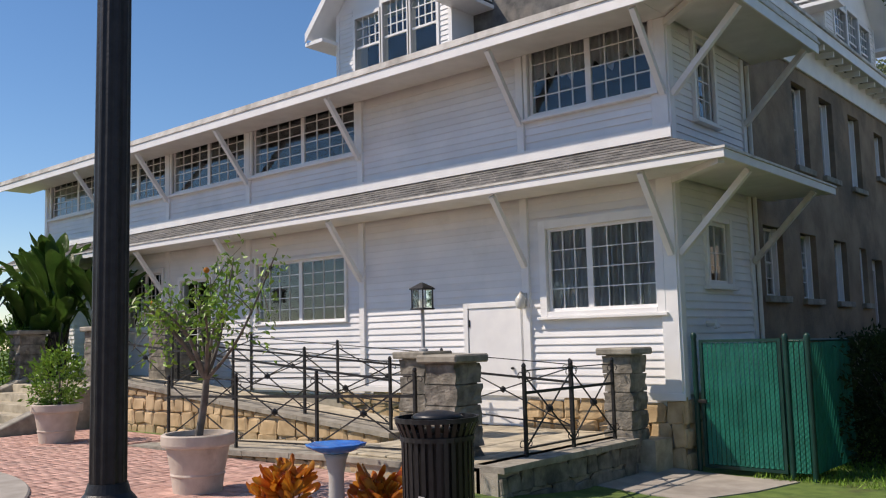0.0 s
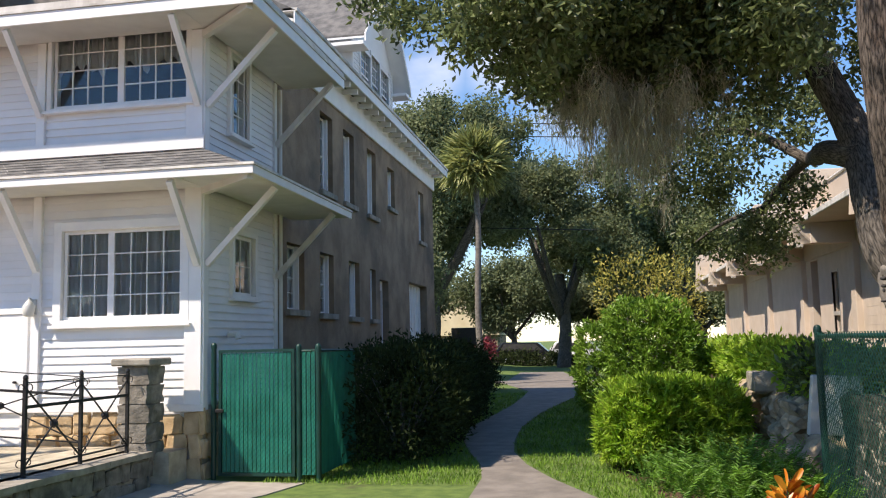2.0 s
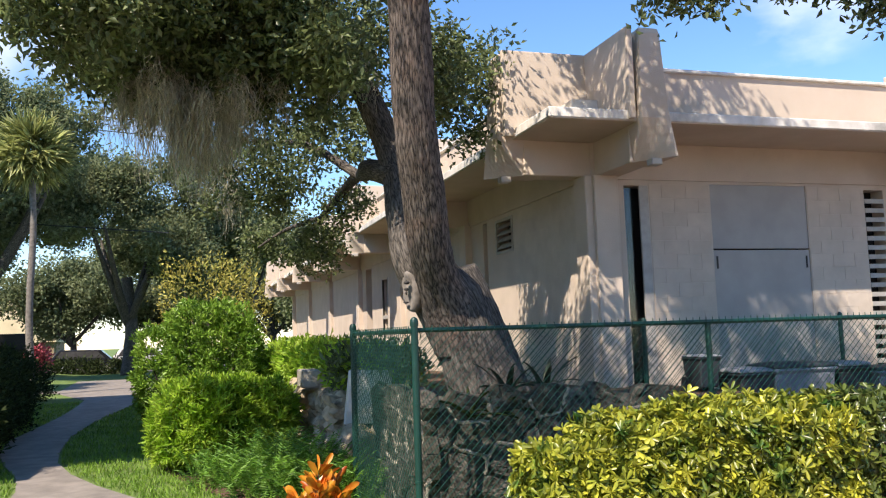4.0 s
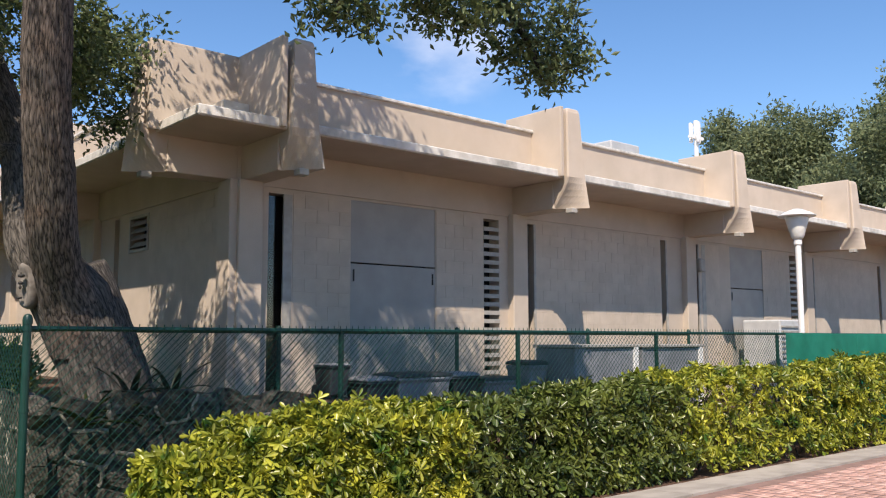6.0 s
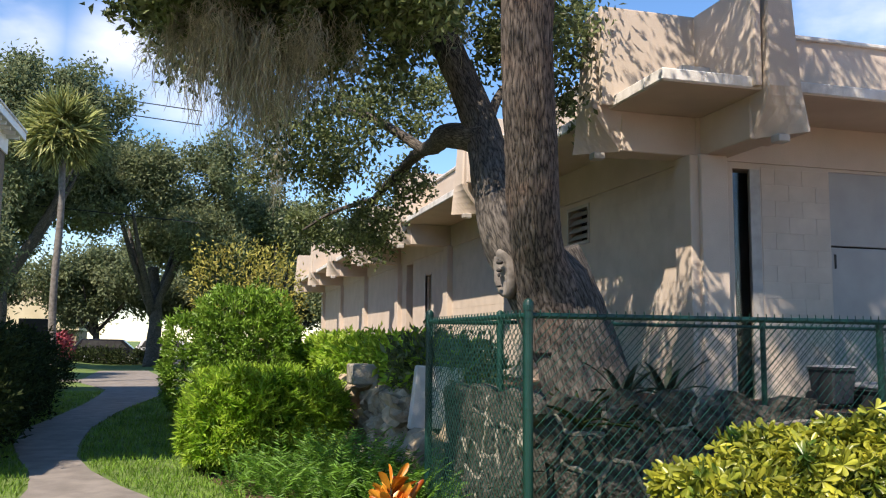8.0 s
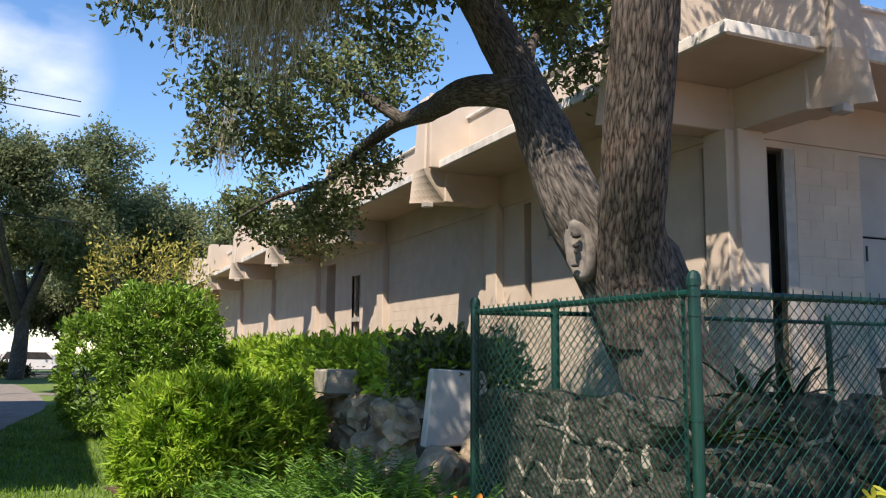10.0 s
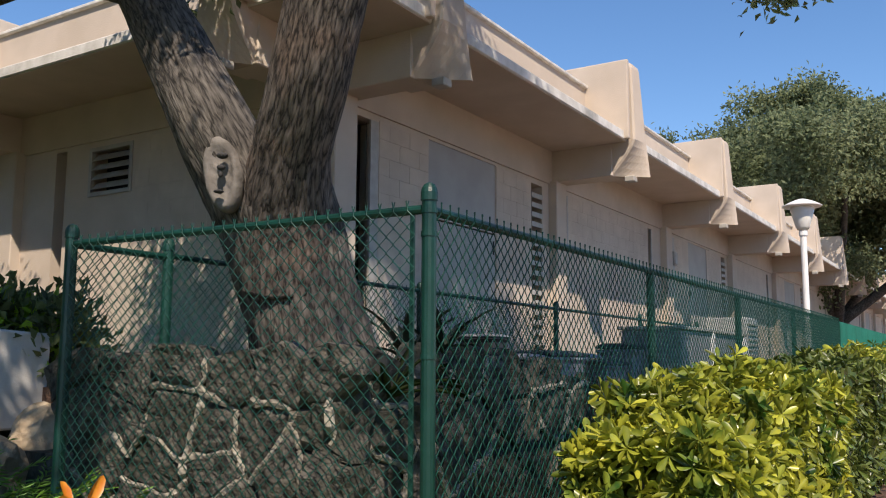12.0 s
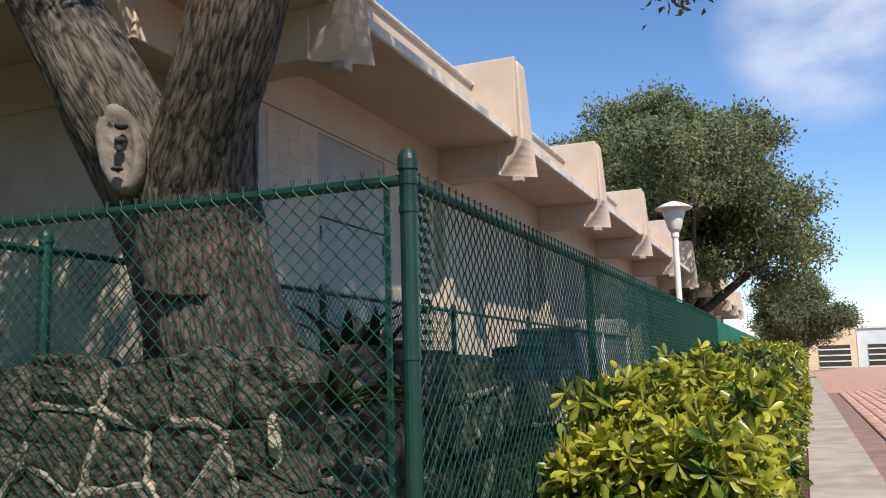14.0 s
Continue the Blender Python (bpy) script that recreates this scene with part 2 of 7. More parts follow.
BUSHLEAF = material("bright podocarpus leaves", (0.19, 0.36, 0.022), (0.42, 0.58, 0.07), 3.0, 0.5, 0, vary=0.4, island=True, leafy=0.48)
# hedge green taken near black, with the shade it stands in put into the colour
DARKLEAF = material("shade-dark hedge leaves", (0.022, 0.034, 0.013), (0.05, 0.07, 0.024), 2.0, 0.8, 0, vary=0.4, island=True, leafy=0.2, spec=0.12)
GOLDLEAF = material("variegated schefflera leaves", (0.035, 0.095, 0.014), (0.46, 0.45, 0.05), 4.5, 0.33, 0, vary=0.4, island=True, leafy=0.28)
# darker schefflera colour that carries the oak canopy's shade on the middle hedge
SHADEDLEAF = material("canopy-shaded green schefflera leaves", (0.045, 0.08, 0.018), (0.15, 0.18, 0.035), 3.0, 0.33, 0, vary=0.4, island=True, leafy=0.25)
FERNLEAF = material("green fern fronds", (0.08, 0.2, 0.02), (0.18, 0.36, 0.045), 3, 0.5, 0, vary=0.35, island=True, leafy=0.3)
BANANA = material("broad banana leaves", (0.045, 0.12, 0.022), (0.13, 0.24, 0.05), 2, 0.35, 0.1, 20, vary=0.25, island=True, leafy=0.3)
BROMELIAD = material("dark bromeliad leaves", (0.025, 0.035, 0.025), (0.06, 0.075, 0.045), 4, 0.4, 0, vary=0.3)
CROTON = material("orange croton leaves", (0.48, 0.08, 0.01), (0.70, 0.34, 0.035), 7, 0.35, 0, vary=0.35, island=True, leafy=0.3)
GRASS = material("lawn blades", (0.11, 0.225, 0.02), (0.24, 0.4, 0.05), 1.5, 0.6, 0, vary=0.35, island=True, leafy=0.3)
LAWN = material("lawn soil and thatch", (0.075, 0.13, 0.024), (0.145, 0.215, 0.045), 5, 0.95, 0.6, 60, stain=(0.09, 0.075, 0.04), stain_at=0.66)
MULCH = material("bark mulch", (0.06, 0.032, 0.02), (0.14, 0.075, 0.045), 25, 0.95, 0.9, 45)
CONCRETE = material("old path concrete", (0.31, 0.28, 0.24), (0.43, 0.39, 0.34), 3, 0.9, 0.25, 80, stain=(0.24, 0.21, 0.18), stain_at=0.6)
PATHC = material("old footpath concrete", (0.17, 0.15, 0.128), (0.26, 0.23, 0.198), 3, 0.9, 0.25, 80, stain=(0.17, 0.15, 0.13), stain_at=0.58)
PAVER = material("red clay paver", (0.44, 0.25, 0.20), (0.60, 0.38, 0.31), 6, 0.9, 0.3, 60, stain=(0.34, 0.24, 0.2), stain_at=0.66, vary=0.2)
# plaza red kept dark to cut the light bounced up onto the walls
PLAZA = material("low-bounce brick red", (0.2, 0.125, 0.1), (0.3, 0.19, 0.155), 5, 0.95, 0.3, 50)
PAVERS = material("red clay pavers joined", (0.44, 0.25, 0.20), (0.60, 0.38, 0.31), 6, 0.9, 0.3, 60, stain=(0.34, 0.24, 0.2), stain_at=0.66, vary=0.2, island=True)
# near-black to paler mottle paints in sun dapple and shade; the stain is moss
ROCK = material("dapple-mottled dark coral rock", (0.014, 0.013, 0.011), (0.135, 0.122, 0.1), 14, 0.95, 1.0, 32, stain=(0.035, 0.036, 0.024), stain_at=0.52)
PALEROCK = material("pale coral rock", (0.28, 0.215, 0.14), (0.48, 0.39, 0.27), 6, 0.95, 0.9, 22, stain=(0.09, 0.08, 0.06), stain_at=0.56)
VEIN = material("pale lime mortar", (0.2, 0.175, 0.135), (0.4, 0.36, 0.29), 12, 0.95, 0.7, 50, stain=(0.08, 0.07, 0.055), stain_at=0.56)
SLAB = material("white concrete slab", (0.42, 0.41, 0.385), (0.56, 0.545, 0.51), 3, 0.85, 0.2, 60, stain=(0.4, 0.38, 0.35), stain_at=0.66)
TERRA = material("pale terracotta pot", (0.50, 0.42, 0.35), (0.62, 0.54, 0.46), 5, 0.85, 0.2, 60, stain=(0.32, 0.26, 0.21), stain_at=0.64)
SOIL = material("potting soil", (0.03, 0.022, 0.016), (0.07, 0.05, 0.035), 20, 1.0, 0.6)
BLUE = material("blue glazed ceramic", (0.02, 0.12, 0.50), (0.06, 0.26, 0.70), 6, 0.18, 0.1, 40)
BLACKP = material("black powder coat", (0.008, 0.008, 0.009), (0.018, 0.018, 0.019), 20, 0.4, 0.1, 60)
BINGREY = material("grey plastic bin", (0.17, 0.18, 0.20), (0.25, 0.26, 0.28), 4, 0.6, 0.1)
BINDARK = material("dark plastic bin", (0.02, 0.022, 0.026), (0.045, 0.05, 0.055), 4, 0.55, 0.1)
LAMPWHITE = material("white lamp enamel", (0.72, 0.72, 0.70), (0.8, 0.8, 0.78), 4, 0.4, 0.05)
FROST = material("frosted lamp glass", (0.62, 0.62, 0.58), (0.7, 0.7, 0.66), 4, 0.3, 0.0)
CARDARK = material("dark car paint", (0.012, 0.013, 0.015), (0.02, 0.021, 0.024), 3, 0.2, 0)
CARWHITE = material("white car paint", (0.7, 0.7, 0.7), (0.76, 0.76, 0.76), 3, 0.2, 0)
REDFLOWER = material("red flowers", (0.5, 0.01, 0.03), (0.7, 0.03, 0.07), 9, 0.6, 0, vary=0.2, island=True)
PINKFLOWER = material("pink red foliage", (0.3, 0.04, 0.06), (0.5, 0.1, 0.12), 3, 0.6, 0, vary=0.3, island=True)
CREAM = material("cream far wall", (0.62, 0.52, 0.34), (0.70, 0.60, 0.41), 1, 0.85, 0.1)
PALEBLUE = material("pale blue far wall", (0.5, 0.58, 0.64), (0.58, 0.66, 0.72), 1, 0.85, 0.1)
METALGREY = material("grey steel unit", (0.42, 0.43, 0.43), (0.52, 0.53, 0.53), 4, 0.5, 0.1)
YELLOWLEAF = material("yellowing far leaves", (0.22, 0.25, 0.05), (0.50, 0.42, 0.09), 2, 0.6, 0, vary=0.3, island=True, leafy=0.3)


# ---- building helpers ----
def part(name, bm, mat, parent=None, label="", smooth=False):
    me = bpy.data.meshes.new(name)
    bm.normal_update()
    bm.to_mesh(me)
    bm.free()
    me.materials.append(mat)
    if smooth:
        me.shade_smooth()
    ob = new(name, me)
    ob.parent = parent
    if label:
        ob["label"] = label
    return ob


def thing(name, label, category, group="", kind="", at=(0, 0, 0)):
    ob = new(name)
    ob.empty_display_size = 0.2
    ob.location = at
    return tagged(ob, label, category, group, kind)


def box(bm, x0, y0, z0, x1, y1, z1):
    v = [bm.verts.new(c) for c in ((x0, y0, z0), (x1, y0, z0), (x1, y1, z0), (x0, y1, z0), (x0, y0, z1), (x1, y0, z1), (x1, y1, z1), (x0, y1, z1))]
    for f in ((3, 2, 1, 0), (4, 5, 6, 7), (0, 1, 5, 4), (1, 2, 6, 5), (2, 3, 7, 6), (3, 0, 4, 7)):
        bm.faces.new([v[i] for i in f])
    return bm


def boxes(*list_of):
    bm = bmesh.new()
    for b in list_of:
        box(bm, *b)
    return bm


def bevelled(bm, w=0.008, seg=1):
    bmesh.ops.bevel(bm, geom=list(bm.edges), offset=w, segments=seg, affect="EDGES", profile=0.6)
    return bm


def loft(bm, rings, caps=True, closed=True):
    vs = [[bm.verts.new(c) for c in r] for r in rings]
    for a, b in zip(vs, vs[1:]):
        n = len(a)
        for i in range(n if closed else n - 1):
            j = (i + 1) % n
            bm.faces.new((a[i], a[j], b[j], b[i]))
    if caps:
        bm.faces.new(vs[0][::-1])
        bm.faces.new(vs[-1])
    return bm


def prism(bm, poly, axis, lo, hi):
    def p(a, b, c):
        return {"x": (c, a, b), "y": (a, c, b), "z": (a, b, c)}[axis]
    rings = [[p(a, b, lo) for a, b in poly], [p(a, b, hi) for a, b in poly]]
    loft(bm, rings)
    bmesh.ops.recalc_face_normals(bm, faces=bm.faces)
    return bm


def beam(bm, a, b, w, h, up=(0, 0, 1)):
    a, b = Vector(a), Vector(b)
    d = (b - a).normalized()
    s = d.cross(Vector(up))
    s = s.normalized() if s.length > 1e-4 else Vector((1, 0, 0))
    u = s.cross(d)
    rings = [[q + s * w / 2 * i + u * h / 2 * j for i, j in ((-1, -1), (1, -1), (1, 1), (-1, 1))] for q in (a, b)]
    loft(bm, rings)
    bmesh.ops.recalc_face_normals(bm, faces=bm.faces)
    return bm


def tube(bm, pts, radii, n=10, caps=True):
    pts = [Vector(p) for p in pts]
    if not hasattr(radii, "__len__"):
        radii = [radii] * len(pts)
    rings, ref = [], None
    for i, p in enumerate(pts):
        d = (pts[min(i + 1, len(pts) - 1)] - pts[max(i - 1, 0)]).normalized()
        if ref is None:
            ref = d.orthogonal().normalized()
        s = (ref - d * ref.dot(d)).normalized()
        ref = s
        u = d.cross(s)
        rings.append([p + (s * math.cos(2 * math.pi * k / n) + u * math.sin(2 * math.pi * k / n)) * radii[i] for k in range(n)])
    return loft(bm, rings, caps)


def turned(bm, profile, at=(0, 0, 0), n=20):
    x, y, z = at
    return loft(bm, [[(x + r * math.cos(2 * math.pi * k / n), y + r * math.sin(2 * math.pi * k / n), z + h) for k in range(n)] for r, h in profile])


def raw(name, verts, faces, mat, parent=None, label=""):
    me = bpy.data.meshes.new(name)
    verts, faces = np.asarray(verts, np.float32), np.asarray(faces, np.int32)
    k = faces.shape[1]
    me.vertices.add(len(verts))
    me.vertices.foreach_set("co", verts.ravel())
    me.loops.add(faces.size)
    me.loops.foreach_set("vertex_index", faces.ravel())
    me.polygons.add(len(faces))
    me.polygons.foreach_set("loop_start", np.arange(0, faces.size, k, dtype=np.int32))
    me.update(calc_edges=True)
    me.materials.append(mat)
    ob = new(name, me)
    ob.parent = parent
    if label:
        ob["label"] = label
    return ob


def leaves(name, at, way, length, width, mat, parent=None, seed=1, fold=0.25, label="", blunt=False):
    """Folded leaf blades at the points, along the ways."""
    r = np.random.default_rng(seed)
    at, way = np.asarray(at, float), np.asarray(way, float)
    n = len(at)
    way = way / (np.linalg.norm(way, axis=1, keepdims=True) + 1e-9)
    side = np.cross(way, r.normal(size=(n, 3)))
    side /= np.linalg.norm(side, axis=1, keepdims=True) + 1e-9
    nor = np.cross(side, way)
    L = (length * r.uniform(0.7, 1.25, n))[:, None]
    W = (width * r.uniform(0.7, 1.25, n))[:, None]
    a = at
    b = at + way * L * 0.5 + side * W / 2 + nor * W * fold
    c = at + way * L - nor * L * 0.12
    d = at + way * L * 0.5 - side * W / 2 + nor * W * fold
    if blunt:
        rows = [a] + [at + way * L * f + side * W * s + nor * W * fold * u - nor * L * 0.12 * f * f for f, s, u in ((0.42, 0.36, 1), (0.74, 0.5, 1.0), (0.94, 0.3, 0.6), (1.0, 0.0, 0), (0.94, -0.3, 0.6), (0.74, -0.5, 1.0), (0.42, -0.36, 1))]
        v = np.stack(rows, 1).reshape(-1, 3)
        i = np.arange(n)[:, None] * 8
        f = np.concatenate([i + [0, k, k + 1] for k in range(1, 7)], 1).reshape(-1, 3)
    else:
        v = np.stack([a, b, c, d], 1).reshape(-1, 3)
        i = np.arange(n)[:, None] * 4
        f = np.concatenate([i + [0, 1, 2], i + [0, 2, 3]], 1).reshape(-1, 3)
    ob = raw(name, v, f, mat, parent, label)
    ob["kind"] = "stuff"
    return ob


def gz(x, y):
    """Height of the ground: a level plaza that falls gently away towards the path and the gate."""
    k = min(max((-2 - x) / 2.5, 0), 1)
    y0, y1 = 1 + 5.5 * k, 8 + 1.6 * k
    s = min(max((y - y0) / (y1 - y0), 0), 1)
    if x < -4.5 and y > 6.5:
        s *= min(max((x + 9.0) / 4.5, 0), 1)
    return 0.29 * (1 - s * s * (3 - 2 * s))


def sheet(poly, lift, thick, mat, name, parent=None):
    """A slab that follows the ground: rows of (y, x0, x1), refined to half a metre along y and a metre along x."""
    rows = [poly[0]]
    for (ya, a0, a1), (yb, b0, b1) in zip(poly, poly[1:]):
        n = max(1, math.ceil((yb - ya) / 0.5))
        rows += [(ya + (yb - ya) * k / n, a0 + (b0 - a0) * k / n, a1 + (b1 - a1) * k / n) for k in range(1, n + 1)]
    cols = max(6, math.ceil(max(x1 - x0 for _, x0, x1 in rows)))
    bm = bmesh.new()
    top = [[bm.verts.new((x, y, gz(x, y) + lift)) for x in (x0 + (x1 - x0) * k / cols for k in range(cols + 1))] for y, x0, x1 in rows]
    for a, b in zip(top, top[1:]):
        for k in range(cols):
            bm.faces.new((a[k], a[k + 1], b[k + 1], b[k]))
    r = bmesh.ops.extrude_face_region(bm, geom=list(bm.faces))
    bmesh.ops.translate(bm, vec=(0, 0, -thick), verts=[e for e in r["geom"] if isinstance(e, bmesh.types.BMVert)])
    bmesh.ops.recalc_face_normals(bm, faces=bm.faces)
    return part(name, bm, mat, parent)


# ---- ground ----
xs = sorted({*np.arange(-30, 42, 1.0), *np.arange(-600, 601, 40.0)})
ys = sorted({*np.arange(-8, 60, 0.5), *np.arange(-600, 601, 40.0)})
gv = [(x, y, gz(x, y)) for y in ys for x in xs]
gf = [(j * len(xs) + i, j * len(xs) + i + 1, (j + 1) * len(xs) + i + 1, (j + 1) * len(xs) + i) for j in range(len(ys) - 1) for i in range(len(xs) - 1)]
tagged(raw("ground", gv, gf, LAWN), "green lawn and soil sloping gently", "ground", kind="structure")
# winding footpath between the two buildings
path_rows = [(9.2, -1.6, 0.55), (10.7, -1.5, 0.05), (12.2, -1.55, -0.6), (13.5, -1.75, -1.05), (15, -2.15, -1.4), (16.6, -2.5, -1.55), (19, -2.75, -1.65),
             (22.5, -2.6, -1.5), (25, -2.5, -1.25), (28.7, -2.5, -0.8), (32, -2.6, -0.7), (38, -4.2, -1.0), (44, -4.4, -1.5), (50, -4.6, -2.2)]
tagged(sheet(path_rows, 0.02, 0.08, PATHC, "footpath"), "worn grey concrete footpath winding over the lawn", "path", kind="structure")
tagged(sheet([(38, -9, 8), (39.6, -9, 8)], 0.026, 0.08, PATHC, "cross_path"), "pale concrete cross path", "path", kind="structure")
tagged(sheet([(9.9, -6.2, -4.5), (10.8, -6.2, -4.1), (11.75, -6.2, -3.9)], 0.016, 0.06, CONCRETE, "gate_apron"), "concrete slab before the green gate", "pavement", kind="structure")
# sidewalk band along the hedge, in slabs
side = thing("sidewalk", "pale concrete sidewalk band along the hedge", "sidewalk", kind="structure")
for k in range(34):
    x0 = 4.0 + k * 1.5
    sheet([(5.42, x0, x0 + 1.485), (6.02, x0, x0 + 1.485)], 0.03, 0.1, CONCRETE, "slab", side)
tagged(sheet([(5.9, 3.0, 60), (7.4, 3.0, 60)], 0.015, 0.05, MULCH, "mulch_bed"), "reddish bark mulch under the hedge", "mulch", kind="structure")
tagged(sheet([(10.2, 1.0, 3.2), (12.6, 0.35, 3.2), (14.5, 0.0, 3.2)], 0.012, 0.04, MULCH, "mulch_bed"), "brown mulch under the bushes", "mulch", kind="structure")
tagged(sheet([(-30, 2, 60), (-4, 2, 60), (1, 2, 60), (3, 3, 60), (5.0, 3.2, 60), (5.415, 3.9, 60)], 0.004, 0.05, PLAZA, "plaza_base"), "dark low-bounce base under red pavers", "pavement", kind="structure")
tagged(sheet([(-30, -30, 1.995), (1.0, -30, 1.995), (3.0, -30, 1), (5, -30, -2), (6.5, -30, -4.6)] + [(y, -30, -4.6 - (y - 6.5) * 1.2) for y in (7, 7.5, 8, 8.5, 9.0)], 0.008, 0.05, PLAZA, "plaza_base"), "dark low-bounce base under red pavers", "pavement", kind="structure")

tagged(sheet([(-30, 30, 97), (0, 30, 97), (5.4, 30, 97), (5.41, 62, 97), (16, 62, 97)], 0.012, 0.05, PAVER, "far_plaza"), "red paved square before the shops", "pavement", kind="structure")


# ---- the white house ----
HX, HY = -5.42, 11.79                       # its corner
house = thing("white_house", "two-storey white clapboard house with bracketed eaves", "house")


def holed(bm, u0, u1, z0, z1, holes, put):
    us = sorted({u0, u1, *[h[0] for h in holes], *[h[1] for h in holes]})
    zs = sorted({z0, z1, *[h[2] for h in holes], *[h[3] for h in holes]})
    for a, b in zip(us, us[1:]):
        for c, d in zip(zs, zs[1:]):
            m, n = (a + b) / 2, (c + d) / 2
            if a >= u0 and b <= u1 and not any(h[0] < m < h[1] and h[2] < n < h[3] for h in holes):
                put(bm, a, b, c, d)
    bmesh.ops.remove_doubles(bm, verts=bm.verts, dist=0.0001)
    return bm


FRONT = {"w1": (-7.62, -5.74, 2.30, 3.61), "m": (-15.02, -12.27, 2.31, 3.58), "l": (-20.3, -18.7, 2.33, 3.68), "w2": (-7.86, -5.66, 5.47, 6.64),
         "a": (-15.15, -11.93, 5.53, 6.64), "b": (-18.28, -15.42, 5.53, 6.64), "c": (-21.3, -18.56, 5.55, 6.64), "d": (-24.5, -21.6, 5.6, 6.64), "e": (-17.9, -16.7, 0.9, 3.4)}
SIDE = {"s1": (12.8, 13.6, 2.66, 3.6), "s2": (12.68, 13.35, 5.18, 6.45)}
XL = -24.9
part("wall", holed(bmesh.new(), XL, HX, 1.05, 6.75, list(FRONT.values()), lambda bm, a, b, c, d: box(bm, a, HY + 0.03, c, b, HY + 0.2, d)), WHITE, house)
part("wall", holed(bmesh.new(), HY, 14.6, 1.05, 6.75, list(SIDE.values()), lambda bm, a, b, c, d: box(bm, HX - 0.2, a, c, HX - 0.03, b, d)), WHITE, house)
part("wall", boxes((XL, HY + 0.2, 1.05, XL + 0.2, 14.6, 6.75)), WHITE, house)
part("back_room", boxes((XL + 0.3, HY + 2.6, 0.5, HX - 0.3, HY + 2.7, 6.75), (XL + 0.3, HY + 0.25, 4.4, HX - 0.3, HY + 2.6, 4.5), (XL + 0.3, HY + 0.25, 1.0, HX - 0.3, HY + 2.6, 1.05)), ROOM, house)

# clapboards: one wedge-shaped board shared by all, stretched to length
PITCH = 0.118


def board_mesh(axis):
    bm = bmesh.new()
    prof = ((0.0, 0.004), (0.032, 0.0), (0.032, 0.012), (0.008, PITCH + 0.012), (0.0, PITCH + 0.012))
    if axis == "x":
        loft(bm, [[(u, -d, z) for d, z in prof] for u in (0, 1)])
    else:
        loft(bm, [[(d, u, z) for d, z in prof] for u in (0, 1)])
    bmesh.ops.recalc_face_normals(bm, faces=bm.faces)
    me = bpy.data.meshes.new("board")
    bm.to_mesh(me)
    bm.free()
    me.materials.append(WHITE)
    return me


BOARD_X, BOARD_Y = board_mesh("x"), board_mesh("y")
rest = bmesh.new()


def clapboards(axis, u0, u1, z0, z1, holes, single):
    z = z0
    while z < z1 - 0.03:
        spans = [(u0, u1)]
        for a, b, c, d in holes:
            if c - 0.1 < z < d:
                spans = [s for p, q in spans for s in ((p, min(q, a)), (max(p, b), q)) if s[1] - s[0] > 0.05]
        for p, q in spans:
            if single:
                ob = new("board", BOARD_X if axis == "x" else BOARD_Y)
                ob.parent = house
                ob.location = (p, HY + 0.03, z) if axis == "x" else (HX - 0.03, p, z)
                ob.scale = (q - p, 1, 1) if axis == "x" else (1, q - p, 1)
            else:
                prof = ((0.0, 0.004), (0.032, 0.0), (0.032, 0.012), (0.008, PITCH + 0.012), (0.0, PITCH + 0.012))
                loft(rest, [[(u, HY + 0.03 - d, z + h) for d, h in prof] for u in (p, q)])
        z += PITCH


PIL = (HX - 0.13, -8.03, -11.8, -15.3, -18.45, -21.45, XL + 0.1)
hl = list(FRONT.values())
for i in range(len(PIL) - 1):
    for zz0, zz1 in ((1.08, 4.15), (4.93, 6.45)):
        clapboards("x", PIL[i + 1] + 0.07, PIL[i] - 0.07, zz0, zz1, [(-9.34, -8.16, 0.4, 2.49)] + hl, i < 2)
bmesh.ops.recalc_face_normals(rest, faces=rest.faces)
ob = part("boards_beyond", rest, WHITE, house)
ob["kind"] = "stuff"
sh = list(SIDE.values())
for zz0, zz1 in ((1.08, 4.15), (4.73, 6.45)):
    clapboards("y", HY + 0.12, 14.5, zz0, zz1, sh, True)
for i, x in enumerate(PIL):
    w = 0.13 if i == 0 else 0.07
    part("pilaster", bevelled(boxes((x - w, HY - 0.045, 1.02, x + w, HY + 0.03, 4.16)), 0.006), TRIM, house)
    part("pilaster", bevelled(boxes((x - w, HY - 0.045, 4.74, x + w, HY + 0.03, 6.5)), 0.006), TRIM, house)
for z0, z1 in ((1.02, 4.16), (4.7, 6.5)):
    part("corner_board", bevelled(boxes((HX - 0.03, HY - 0.02, z0, HX + 0.03, HY + 0.12, z1)), 0.006), TRIM, house)
    part("corner_board", bevelled(boxes((HX - 0.03, 14.5, z0, HX + 0.03, 14.62, z1)), 0.006), TRIM, house)
part("belt_board", bevelled(boxes((XL, HY - 0.06, 4.72, HX + 0.03, HY - 0.046, 4.92)), 0.004), TRIM, house)
part("skirt_board", bevelled(boxes((XL, HY - 0.07, 0.98, HX + 0.05, HY - 0.047, 1.08)), 0.004), TRIM, house)


